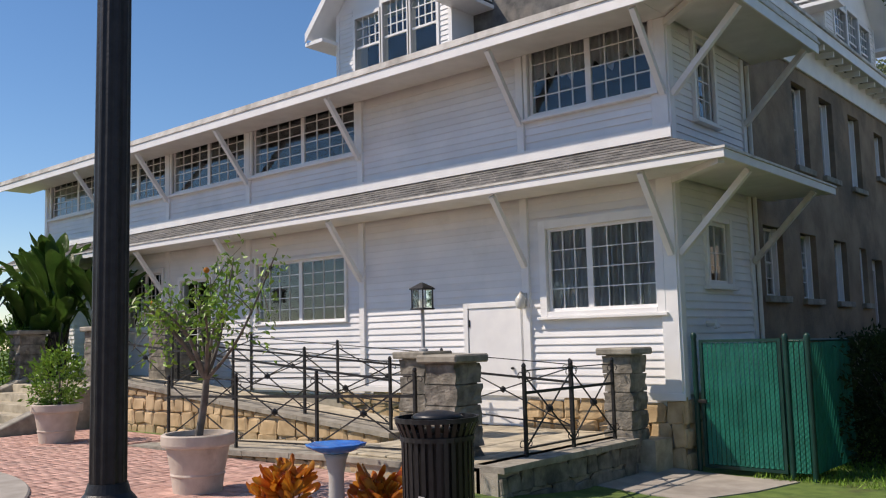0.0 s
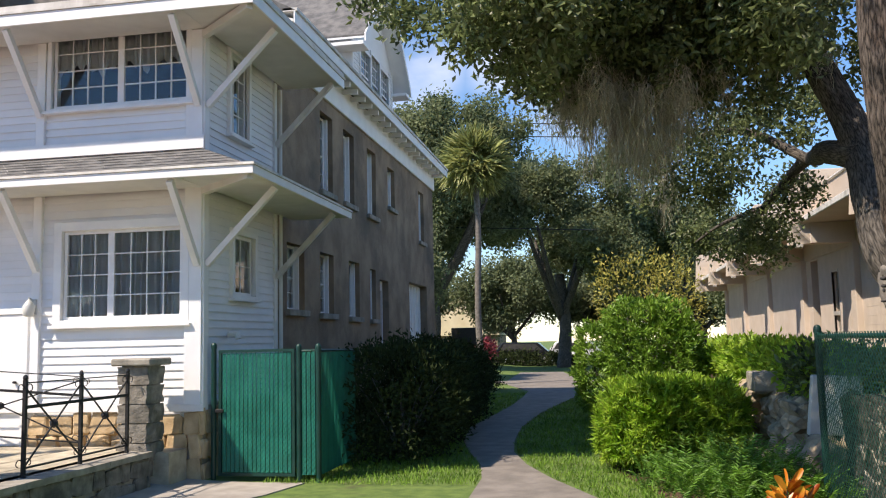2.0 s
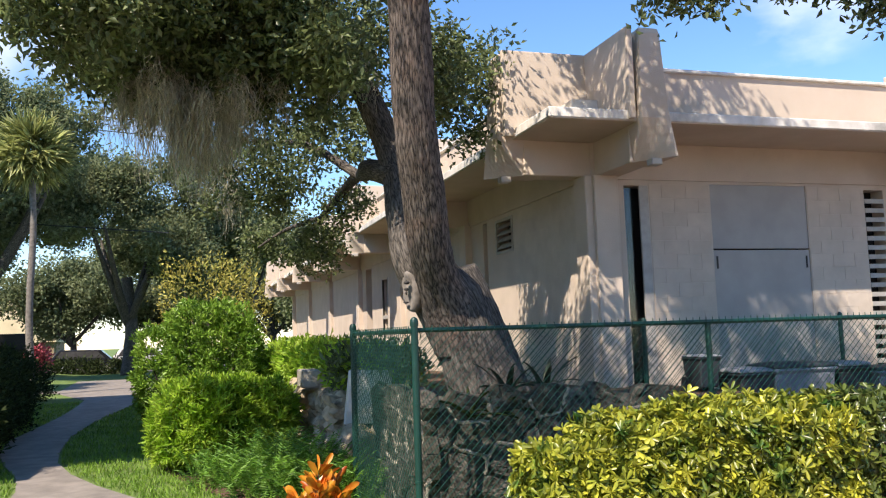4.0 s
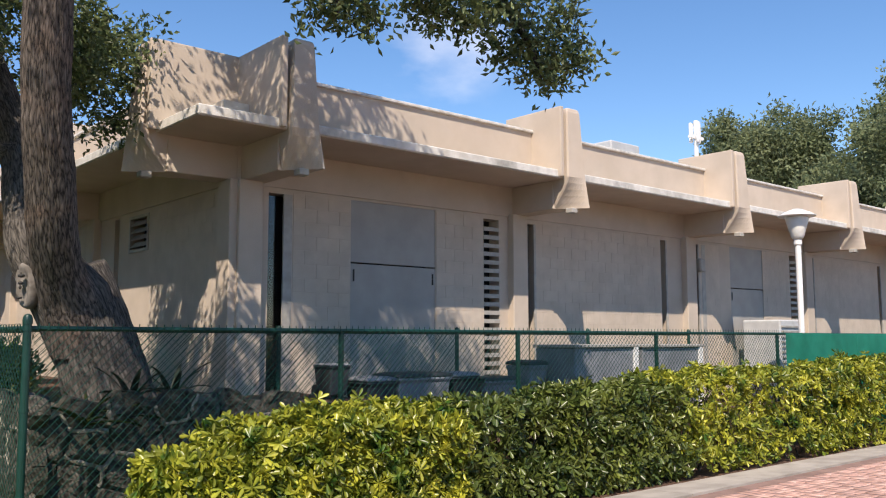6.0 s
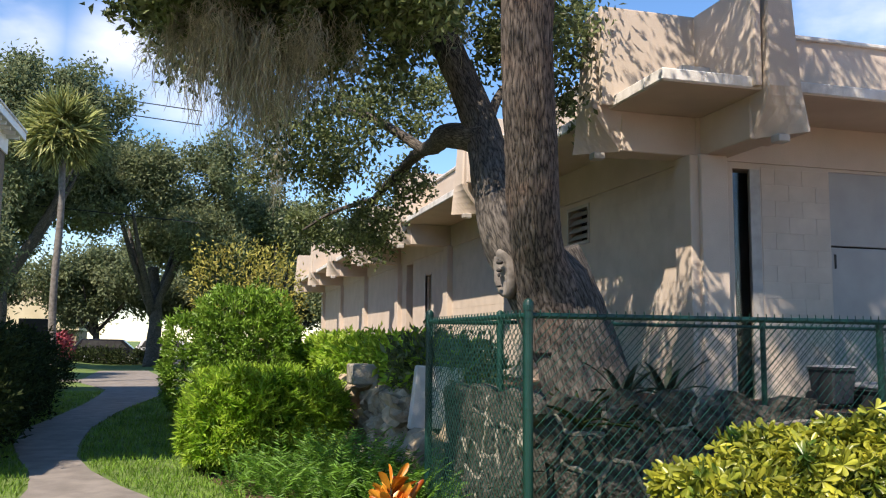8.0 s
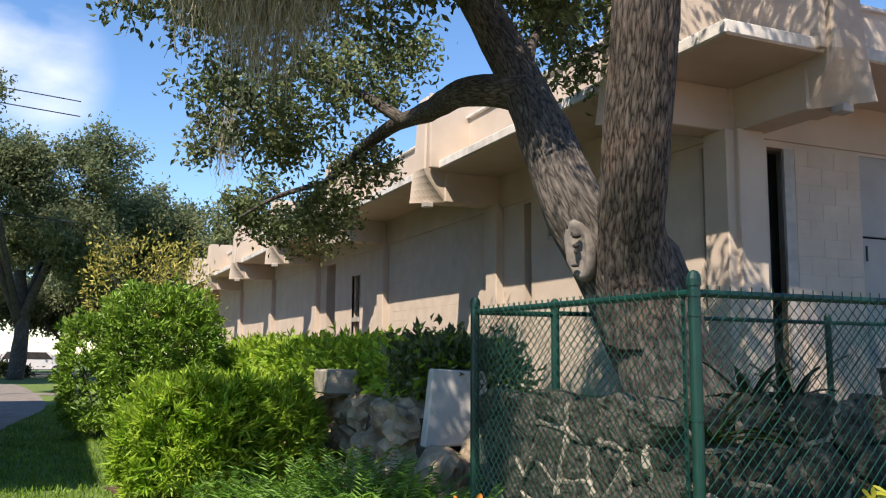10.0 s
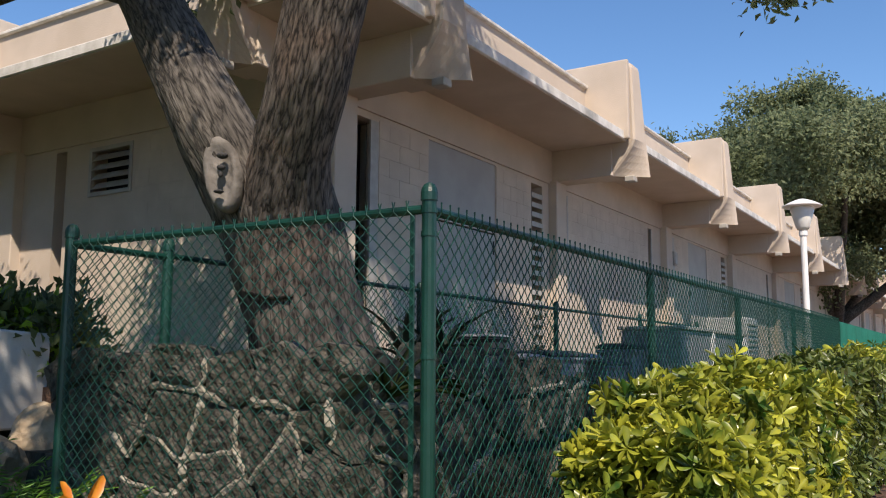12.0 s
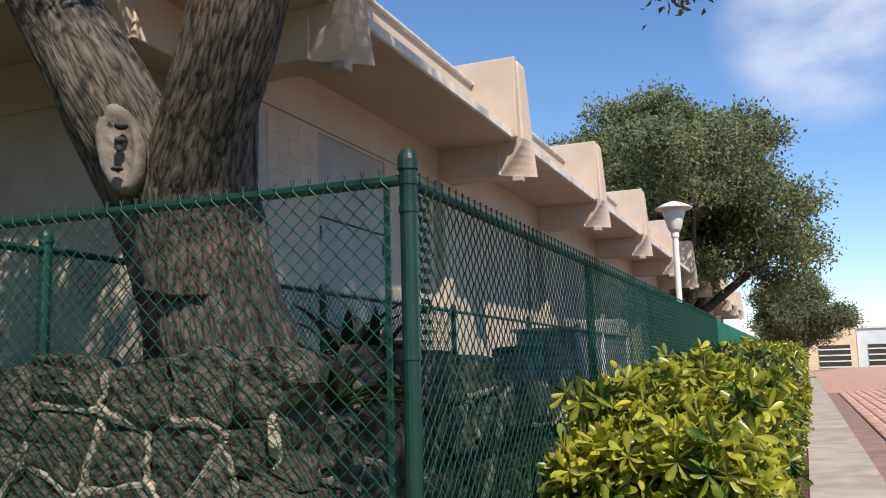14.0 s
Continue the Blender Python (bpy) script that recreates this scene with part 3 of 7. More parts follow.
def window(name, x0, x1, z0, z1, y, cols, mullions, rows, frame_w=0.11, axis="x", parent=house, sash=0.05, inside=None, sill=True):
    """A glazed opening with casing, sill, sashes, bars and one pane of glass. axis x faces -y, axis y faces +x."""
    def put(a, b, c, d, e, f):
        return (a, y + c, e, b, y + d, f) if axis == "x" else (y - d, a, e, y - c, b, f)
    win = new(name)
    win.parent = parent
    w = frame_w
    part("casing", bevelled(boxes(put(x0 - w, x0, -0.05, 0.06, z0 - w * 0.6, z1 + w), put(x1, x1 + w, -0.05, 0.06, z0 - w * 0.6, z1 + w),
                                  put(x0, x1, -0.05, 0.06, z1, z1 + w), put(x0, x1, -0.05, 0.06, z0 - w * 0.6, z0)), 0.005), TRIM, win)
    if sill:
        part("sill", bevelled(boxes(put(x0 - w - 0.04, x1 + w + 0.04, -0.1, 0.02, z0 - w * 0.6 - 0.045, z0 - w * 0.6 - 0.002)), 0.005), TRIM, win)
    edges = [x0 + (x1 - x0) * m for m in (0, *mullions, 1)]
    for p, q, n in zip(edges, edges[1:], cols):
        bm = boxes(put(p, p + sash, 0.03, 0.08, z0, z1), put(q - sash, q, 0.03, 0.08, z0, z1), put(p + sash, q - sash, 0.03, 0.08, z0, z0 + sash), put(p + sash, q - sash, 0.03, 0.08, z1 - sash, z1))
        part("sash", bm, TRIM, win)
        bm = bmesh.new()
        for k in range(1, n):
            u = p + sash + (q - p - 2 * sash) * k / n
            box(bm, *put(u - 0.008, u + 0.008, 0.04, 0.07, z0 + sash, z1 - sash))
        for k in range(1, rows):
            v = z0 + sash + (z1 - z0 - 2 * sash) * k / rows
            box(bm, *put(p + sash, q - sash, 0.041, 0.069, v - 0.008, v + 0.008))
        part("glazing_grid", bm, TRIM, win)
        ob = part("pane", boxes(put(p + sash, q - sash, 0.052, 0.058, z0 + sash, z1 - sash)), GLASS, win)
        ob.visible_shadow = False
    if inside:
        bm = bmesh.new()
        steps = 60
        top, low = z1 - 0.02, {"drapes": z0 + 0.02, "swag": z0 + (z1 - z0) * 0.45, "blind": z0 + 0.3 * (z1 - z0)}[inside]
        pts = []
        for k in range(steps + 1):
            u = x0 + (x1 - x0) * k / steps
            gather = 0.025 * math.sin(k * 1.9) + 0.012 * math.sin(k * 4.3)
            lo = low
            if inside == "swag":
                lo = low + 0.13 * abs(math.sin(k / steps * math.pi * 3.0)) - 0.05 * math.sin(k * 1.3)
            if inside == "blind":
                gather = 0
            pts.append((u, gather, lo))
        vs = []
        for u, g, lo in pts:
            c = [put(u, u, 0.1 + g + q, 0.1 + g + q, h, h)[:3] for q, h in ((0, top), (0.006, (top + lo) / 2), (0.02 if inside == "swag" else 0, lo))]
            vs.append([bm.verts.new(q) for q in c])
        for a, b in zip(vs, vs[1:]):
            for i in range(2):
                bm.faces.new((a[i], b[i], b[i + 1], a[i + 1]))
        bmesh.ops.solidify(bm, geom=list(bm.faces), thickness=0.004)
        part("curtain", bm, BLIND if inside == "blind" else CURTAIN, win, "white gathered curtain behind the glass")
    return win


window("window", *FRONT["w1"], HY - 0.0, (3, 4), (0.4,), 4, 0.13, inside="drapes")
window("window", *FRONT["w2"], HY, (4, 4), (0.5,), 4, 0.07, inside="swag")
window("window", *FRONT["m"], HY, (4, 4), (0.5,), 5, 0.05, sill=False)
window("window", *FRONT["l"], HY, (4, 4), (0.5,), 5, 0.09)
for k in "abcd":
    window("window", *FRONT[k], HY, (4, 4), (0.5,), 5, 0.06)
window("window", *FRONT["e"], HY, (2,), (), 4, 0.1, sill=False)
window("window", *SIDE["s1"], HX, (2,), (), 2, 0.09, axis="y", inside="blind")
window("window", *SIDE["s2"], HX, (3,), (), 4, 0.08, axis="y")

# plain side door with its lantern
sdoor = new("door")
sdoor.parent = house
part("door_frame", bevelled(boxes((-9.34, HY - 0.04, 0.46, -9.24, HY + 0.03, 2.5), (-8.24, HY - 0.04, 0.46, -8.14, HY + 0.03, 2.5), (-9.24, HY - 0.04, 2.41, -8.24, HY + 0.03, 2.5)), 0.005), TRIM, sdoor)
part("door_leaf", bevelled(boxes((-9.235, HY - 0.02, 0.5, -8.245, HY + 0.025, 2.405)), 0.004), TRIM, sdoor)
part("hinge", boxes((-9.23, HY - 0.035, 2.1, -9.205, HY - 0.021, 2.22)), IRON, sdoor)
part("knob", turned(bmesh.new(), ((0.012, 0), (0.03, 0.012), (0.03, 0.03), (0.01, 0.04)), (-8.33, HY - 0.05, 1.4), 10), IRON, sdoor)

# eaves: skirt roof between the storeys and main roof above
EX, EY = -4.29, 10.86


def shingled(name, a0, a1, b0, b1, courses, tab, rnd):
    """Courses of shingle tabs on a plane: a0-a1 the eave, b0-b1 the upper edge."""
    bm = bmesh.new()
    a0, a1, b0, b1 = (Vector(v) for v in (a0, a1, b0, b1))
    for k in range(courses):
        f0, f1 = k / courses, min((k + 1.25) / courses, 1)
        p0, p1, q0, q1 = a0.lerp(b0, f0), a1.lerp(b1, f0), a0.lerp(b0, f1), a1.lerp(b1, f1)
        n = max(1, int((p1 - p0).length / tab))
        nor = (p1 - p0).cross(q0 - p0).normalized()
        nor = nor if nor.z > 0 else -nor
        off = rnd.random() * 0.6
        for i in range(n + 1):
            s0, s1 = max((i - off) / n, 0), min((i + 1 - off) / n - 0.012 / max(tab, .1) * 0.3 / n, 1)
            if s1 <= s0:
                continue
            h = nor * (0.012 + 0.006 * rnd.random())
            v = [p0.lerp(p1, s0) + h, p0.lerp(p1, s1) + h, q0.lerp(q1, s1) + nor * 0.003, q0.lerp(q1, s0) + nor * 0.003]
            w = [bm.verts.new(c) for c in v] + [bm.verts.new(c - nor * 0.011) for c in v[:2]]
            bm.faces.new(w[:4])
            bm.faces.new((w[4], w[5], w[1], w[0]))
    ob = part(name, bm, SHINGLE, house)
    ob["kind"] = "stuff"
    return ob


rnd = random.Random(5)
for nm, ez, wz, endy in (("skirt_roof", 4.22, 4.70, 15.37), ("upper_roof", 6.58, 7.0, 15.0)):
    t = 0.05
    bm = bmesh.new()
    wy, wx = HY - 0.03, HX + 0.03
    if nm == "skirt_roof":
        loft(bm, [[(XL - 1, EY, ez - t), (XL - 1, wy, wz - t), (XL - 1, wy, wz), (XL - 1, EY, ez)], [(EX, EY, ez - t), (wx, wy, wz - t), (wx, wy, wz), (EX, EY, ez)], [(EX, endy, ez - t), (wx, endy, wz - t), (wx, endy, wz), (EX, endy, ez)]])
        bmesh.ops.recalc_face_normals(bm, faces=bm.faces)
        part("roof_deck", bm, SOFFIT, house)
        shingled("shingles", (XL - 1, EY, ez), (EX, EY, ez), (XL - 1, wy, wz), (wx, wy, wz), 7, 0.3, rnd)
        shingled("shingles", (EX, EY, ez), (EX, endy, ez), (wx, wy, wz), (wx, endy, wz), 7, 0.3, rnd)
    part("soffit", boxes((XL - 1, EY + 0.02, ez - 0.075, HX + 0.03, HY - 0.03, ez - 0.055), (HX + 0.035, EY + 0.02, ez - 0.075, EX - 0.02, endy, ez - 0.055)), SOFFIT, house)
    hgt = 0.1 if nm == "skirt_roof" else 0.15
    part("fascia", bevelled(boxes((XL - 1, EY - 0.03, ez - hgt, EX + 0.03, EY, ez + 0.015), (EX, EY + 0.001, ez - hgt, EX + 0.03, endy, ez + 0.015)), 0.005), TRIM, house)
    part("drip_edge", boxes((XL - 1, EY - 0.05, ez + 0.017, EX + 0.05, EY, ez + 0.05), (EX, EY + 0.001, ez + 0.017, EX + 0.05, endy, ez + 0.05)), ROOFLIP if nm == "skirt_roof" else FASCIA, house)
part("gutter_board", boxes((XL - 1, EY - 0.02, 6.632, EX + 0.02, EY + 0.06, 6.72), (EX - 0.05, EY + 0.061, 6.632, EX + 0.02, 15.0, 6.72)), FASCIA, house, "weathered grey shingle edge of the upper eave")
# main roof: shallow at the front, hipped to the side
bm = bmesh.new()
eaves = [(XL - 1, EY, 6.66), (EX, EY, 6.66), (EX, 15.0, 6.66), (XL - 1, 15.0, 6.66)]
top = [(XL - 1, 14.9, 8.35), (-8.4, 14.9, 8.35), (-8.4, 15.0, 8.35), (XL - 1, 15.0, 8.35)]
loft(bm, [eaves, top])
bmesh.ops.recalc_face_normals(bm, faces=bm.faces)
part("main_roof", bm, SHINGLE, house)
# diagonal braces under both eaves
for base_z, top_z in ((3.04, 4.1), (5.36, 6.42)):
    for x in (HX - 0.06, -8.02, -11.8, -15.3, -18.45, -21.45):
        part("brace", beam(bmesh.new(), (x, HY - 0.05, base_z), (x, EY + 0.06, top_z), 0.085, 0.085), TRIM, house)
    for y in (HY + 0.06, 14.55):
        # the far side braces take the darker fascia colour in place of their shade
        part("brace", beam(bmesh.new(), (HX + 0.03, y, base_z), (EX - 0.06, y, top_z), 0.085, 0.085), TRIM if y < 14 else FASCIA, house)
    part("hip_rafter", beam(bmesh.new(), (HX, HY, top_z + 0.0), (EX - 0.05, EY + 0.05, top_z + 0.01), 0.09, 0.1), SOFFIT, house)
# downpipe at the join of boards and stone
part("downpipe", tube(bmesh.new(), [(HX + 0.07, 14.66, 6.4), (HX + 0.07, 14.66, 0.9)], 0.035, 8), SOFFIT, house)
part("pipe_vent", tube(bmesh.new(), [(HX + 0.02, 12.62, 2.05), (HX + 0.16, 12.62, 2.05), (HX + 0.18, 12.62, 1.98)], 0.05, 8), SOFFIT, house)

# foundation of yellow stone blocks
found = new("foundation")
found.parent = house
part("mortar", boxes((XL, HY + 0.032, -0.1, HX - 0.032, HY + 0.3, 1.046), (HX - 0.3, HY + 0.301, -0.1, HX - 0.032, 14.59, 1.046)), MORTAR, found)
rnd = random.Random(9)


def stone_mesh(seed):
    r = random.Random(seed)
    bm = boxes((-0.5, -0.5, -0.5, 0.5, 0.5, 0.5))
    bmesh.ops.bevel(bm, geom=list(bm.edges), offset=0.13, segments=1, affect="EDGES")
    for v in bm.verts:
        v.co += Vector((r.uniform(-.085, .085), r.uniform(-.09, .09), r.uniform(-.085, .085)))
    me = bpy.data.meshes.new("stone")
    bm.to_mesh(me)
    bm.free()
    me.materials.append(STONE)
    return me


STONES = [stone_mesh(k) for k in range(8)]


def stone_course(parent, axis, u0, u1, zs, d, r, depth=0.12, clip=None):
    """Rough stones in courses. axis x: face towards -y at y=d; axis y: face towards +x at x=d."""
    for z0, z1 in zip(zs, zs[1:]):
        u = u0 - r.random() * 0.15
        while u < u1 - 0.05:
            w = min(r.uniform(0.22, 0.5), u1 - u)
            a = max(u, u0)
            z1j = z1 + r.uniform(-0.05, 0.05)
            top = z1j if clip is None else min(z1j, clip((a + u + w) / 2))
            if top - z0 > 0.05 and u + w - a > 0.06:
                ob = new("stone", STONES[r.randrange(8)])
                ob.parent = parent
                c = ((a + u + w) / 2, d, (z0 + top) / 2)
                ob.location = c if axis == "x" else (d, c[0], c[2])
                s = (u + w - a - 0.02, depth, top - z0 - 0.02)
                ob.scale = s if axis == "x" else (s[1], s[0], s[2])
                tilt = radians(r.uniform(-5, 5))
                ob.rotation_euler = (0, tilt, 0) if axis == "x" else (tilt, 0, 0)
            u += w


stone_course(found, "x", -8.1, HX, (-0.05, 0.3, 0.64, 0.98), HY + 0.02, rnd)
stone_course(found, "y", HY - 0.02, 14.6, (-0.05, 0.3, 0.64, 0.98), HX - 0.02, rnd)
stone_course(found, "x", -12.5, -9.4, (0.4, 0.7, 0.98), HY + 0.02, rnd)

# ---- the stone wing behind ----
wing = thing("stone_wing", "three-storey wing in stained brown stucco with white eaves", "house")
WIN = [(17.2, 18.05, 5.05, 6.72), (18.85, 19.7, 5.05, 6.72), (20.85, 21.7, 5.05, 6.72), (22.95, 23.75, 5.55, 6.65), (26.95, 27.75, 5.05, 6.65),
       (15.25, 16.2, 2.52, 3.75), (17.15, 18.05, 2.5, 3.75), (19.2, 20.05, 2.48, 3.75), (21.0, 21.55, 2.46, 3.7), (21.95, 22.85, 0.3, 3.5), (25.4, 28.0, 0.3, 3.65)]
WX = -5.46
part("wall", holed(bmesh.new(), 14.6, 29.3, -0.1, 7.1, WIN, lambda bm, a, b, c, d: box(bm, WX - 0.4, a, c, WX, b, d)), STUCCO, wing)
part("wall", boxes((WX - 9, 28.9, -0.1, WX - 0.4, 29.3, 7.1)), STUCCO, wing)
# near-black sheet gives the shade of the rooms behind the wing windows
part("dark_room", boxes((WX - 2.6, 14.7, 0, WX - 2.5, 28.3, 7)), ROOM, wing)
for a, b, c, d in WIN[:9]:
    w = window("window", a + 0.05, b - 0.05, c, d, WX - 0.16, (3,), (), 4, 0.07, axis="y", parent=wing, inside="blind" if c < 4 else None, sill=False)
    part("stone_sill", bevelled(boxes((WX - 0.1, a - 0.08, c - 0.12, WX + 0.09, b + 0.08, c - 0.005)), 0.01), CAPSTONE, w)
    part("meeting_rail", boxes((WX - 0.27, a + 0.08, (c + d) / 2 - 0.03, WX - 0.23, b - 0.08, (c + d) / 2 + 0.03)), TRIM, w)
d1 = new("door")
d1.parent = wing
part("door_leaf", boxes((WX - 0.22, 21.95, 0.3, WX - 0.17, 22.85, 3.5)), TRIM, d1)
part("panel", boxes((WX - 0.169, 22.08, 1.4, WX - 0.16, 22.72, 3.25)), GREYPANEL, d1)
d2 = new("garage_door")
d2.parent = wing
part("door_leaf", boxes((WX - 0.3, 25.4, 0.3, WX - 0.25, 28.0, 3.65)), TRIM, d2)
for k in range(7):
    part("batten", boxes((WX - 0.249, 25.45 + k * 0.41, 0.3, WX - 0.22, 25.51 + k * 0.41, 3.6)), TRIM, d2)
part("frieze", bevelled(boxes((WX, 14.62, 7.02, WX + 0.06, 29.36, 7.62)), 0.01), TRIM, wing)
bm = bmesh.new()
loft(bm, [[(WX + 0.06, y, 7.66), (-5.0, y, 7.55), (-5.0, y, 7.6), (WX + 0.06, y, 7.72)] for y in (14.4, 29.6)])
bmesh.ops.recalc_face_normals(bm, faces=bm.faces)
part("soffit", bm, SOFFIT, wing)
part("fascia", bevelled(boxes((-5.0, 14.4, 7.52, -4.97, 29.6, 7.74)), 0.005), TRIM, wing)
part("roof_edge", boxes((-5.2, 14.4, 7.742, -4.93, 29.6, 7.8)), FASCIA, wing)
for k in range(24):
    y = 15.0 + k * 0.61
    part("bracket", beam(bmesh.new(), (WX + 0.05, y, 7.5), (-5.05, y, 7.48), 0.08, 0.11), TRIM, wing)
bm = bmesh.new()
loft(bm, [[(-4.97, 14.4, 7.76), (-12, 14.4, 11.6), (-12, 14.4, 7.76)], [(-4.97, 29.6, 7.76), (-12, 24.4, 11.6), (-12, 29.6, 7.76)]])
bmesh.ops.recalc_face_normals(bm, faces=bm.faces)
part("roof", bm, SHINGLE, wing)


def dormer(name, parent, m, w, z0, zeave, zpeak, depth, over):
    """A gabled dormer with three sash windows; its face looks towards local -y."""
    d = new(name)
    d.parent = parent
    d.matrix_basis = m
    h = [(-w * 0.32, -w * 0.1, z0 + 0.55, zeave - 0.25), (-w * 0.07, w * 0.14, z0 + 0.5, zeave + 0.02), (w * 0.17, w * 0.38, z0 + 0.55, zeave - 0.2)]
    part("front", holed(bmesh.new(), -w / 2, w / 2, z0, zeave, [(a, b, c, min(e, zeave - 0.1)) for a, b, c, e in h], lambda bm, a, b, c, e: box(bm, a, 0, c, b, 0.15, e)), WHITE, d)
    part("cheek", boxes((-w / 2, 0.15, z0 - 1.5, -w / 2 + 0.1, depth, zeave)), WHITE, d)
    part("cheek", boxes((w / 2 - 0.1, 0.15, z0 - 1.5, w / 2, depth, zeave)), WHITE, d)
    part("gable", prism(bmesh.new(), ((-w / 2, zeave), (w / 2, zeave), (0, zpeak - 0.12)), "y", 0.0, 0.15), WHITE, d)
    bm = bmesh.new()
    k = 0
    while z0 + k * 0.11 < zeave - 0.05:
        z = z0 + k * 0.11
        for a, b in ((-w / 2 + 0.08, h[0][0] - 0.1), (h[2][1] + 0.1, w / 2 - 0.08)):
            loft(bm, [[(u, -q, z + v) for q, v in ((0, 0), (0.02, 0), (0.004, 0.11), (0, 0.11))] for u in (a, b)])
        k += 1
    bmesh.ops.recalc_face_normals(bm, faces=bm.faces)
    part("soffit_deck", bm, WHITE, d)["kind"] = "stuff"
    for a in (-w / 2, w / 2 - 0.1):
        part("corner_board", boxes((a, -0.03, z0, a + 0.1, -0.001, zeave)), TRIM, d)
    for a, b, c, e in h:
        e = min(e, zeave - 0.1)
        part("casing", boxes((a - 0.07, -0.04, c - 0.07, a, 0.02, e + 0.08), (b, -0.04, c - 0.07, b + 0.07, 0.02, e + 0.08), (a, -0.04, e, b, 0.02, e + 0.08), (a, -0.04, c - 0.07, b, 0.02, c)), TRIM, d)
        bm = boxes((a, 0.03, (c + e) / 2 - 0.02, b, 0.08, (c + e) / 2 + 0.03))
        for j in range(1, 4):
            u = a + (b - a) * j / 4
            box(bm, u - 0.011, 0.04, (c + e) / 2 + 0.03, u + 0.011, 0.07, e)
        for j in range(1, 3):
            v = (c + e) / 2 + ((e - c) / 2) * j / 3
            box(bm, a, 0.041, v - 0.011, b, 0.069, v + 0.011)
        part("glazing_grid", bm, TRIM, d)
        p = part("pane", boxes((a, 0.052, c, b, 0.058, e)), GLASS, d)
        p.visible_shadow = False
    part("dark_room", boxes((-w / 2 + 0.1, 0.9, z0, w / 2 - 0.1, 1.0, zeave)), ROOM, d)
    s = (zpeak - zeave) / (w / 2)
    for sg in (-1, 1):
        bm = bmesh.new()
        e0, e1 = (sg * (w / 2 + over), zeave - s * over), (0, zpeak)
        loft(bm, [[(e0[0], y, e0[1]), (e1[0], y, e1[1]), (e1[0], y, e1[1] + 0.05), (e0[0], y, e0[1] + 0.05)] for y in (-over, depth)])
        bmesh.ops.recalc_face_normals(bm, faces=bm.faces)
        part("roof_deck", bm, TRIM, d)
        bm = bmesh.new()
        loft(bm, [[(e0[0], y, e0[1] + 0.052), (e1[0], y, e1[1] + 0.052), (e1[0], y, e1[1] + 0.1), (e0[0], y, e0[1] + 0.1)] for y in (-over, depth)])
        bmesh.ops.recalc_face_normals(bm, faces=bm.faces)
        part("roof", bm, SHINGLE, d)
        bm = bmesh.new()
        loft(bm, [[(e0[0], y, e0[1] - 0.08), (e1[0], y, e1[1] - 0.08), (e1[0], y, e1[1] + 0.12), (e0[0], y, e0[1] + 0.12)] for y in (-over - 0.05, -over - 0.01)])
        bmesh.ops.recalc_face_normals(bm, faces=bm.faces)
        part("bargeboard", bm, TRIM, d)
        part("eave_return", bevelled(boxes((min(sg * w / 2, sg * (w / 2 + over)) - 0.05, -over, zeave - s * over - 0.17, max(sg * w / 2, sg * (w / 2 + over)) + 0.05, depth * 0.6, zeave - s * over - 0.081)), 0.005), TRIM, d)
    return d


dormer("dormer", house, pose(-12.75, 13.7, 0), 3.5, 7.3, 9.45, 11.4, 4, 0.5)
dormer("dormer", wing, pose(-5.75, 22.7, 0, 0, 0, 90), 4.2, 7.7, 9.75, 11.9, 4, 0.45)


# ---- the beige concrete building ----
hall = thing("beige_building", "low beige concrete building with deep eaves and fins", "building")
BX, BY, BG = 5.95, 10.85, 1.0                 # corner of its walls and the terrace level
SP = 5.3                                     # bay
NF, NL = 11, 7                               # fins along the front and along the side
FX = [5.87 + SP * k for k in range(NF)]      # left faces of the front fins
LY = [10.72 + SP * k for k in range(NL)]     # near faces of the side fins
XE, YE = FX[-1] + 1.5, LY[-1] + 1.5
SLOTS, PANELS, LOUV = [], [], []
for k in range(NF - 1):
    o = SP * k
    if k % 2 == 0:
        SLOTS.append((6.45 + o, 6.83 + o))
        PANELS.append((7.86 + o, 9.54 + o))
        LOUV.append((10.63 + o, 11.0 + o))
    else:
        SLOTS += [(6.37 + o, 6.63 + o), (10.47 + o, 10.69 + o)]
        if k == 1:
            pass
    if k == 1:
        SLOTS.append((11.64 + SP, 11.9 + SP))
holes = [(a, b, 0.4, 3.82) for a, b in SLOTS + LOUV] + [(a, b, 0.4, 3.86) for a, b in PANELS]
# the two widest entries are added dark recesses for the columns' shaded near faces
LSLOTS_AND_SHADE = [(11.12, 11.32), (15.17, 15.39), (16.5, 16.66), (20.3, 21.05), (25.3, 26.1)]
lholes = [(a, b, 0.4, 3.85) for a, b in LSLOTS_AND_SHADE] + [(13.86, 14.68, 3.2, 3.82), (23.3, 23.9, 1.6, 3.4)]
part("wall", holed(bmesh.new(), BX, XE, 0.4, 4.5, holes, lambda bm, a, b, c, d: box(bm, a, BY, c, b, BY + 0.25, d)), BEIGE, hall)
part("wall", holed(bmesh.new(), BY + 0.25, YE, 0.4, 4.5, lholes, lambda bm, a, b, c, d: box(bm, BX, a, c, BX + 0.25, b, d)), BEIGE, hall)
# dark sheets behind the walls stand for the unlit depth of the openings
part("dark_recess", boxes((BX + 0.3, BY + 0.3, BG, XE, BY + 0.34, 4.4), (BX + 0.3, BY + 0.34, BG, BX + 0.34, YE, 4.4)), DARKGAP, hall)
part("header_beam", boxes((BX + 0.2, BY - 0.03, 3.9, XE, BY, 4.42)), BEIGE, hall)
part("header_beam", boxes((BX - 0.03, BY + 0.3, 3.9, BX, YE, 4.42)), BEIGE, hall)
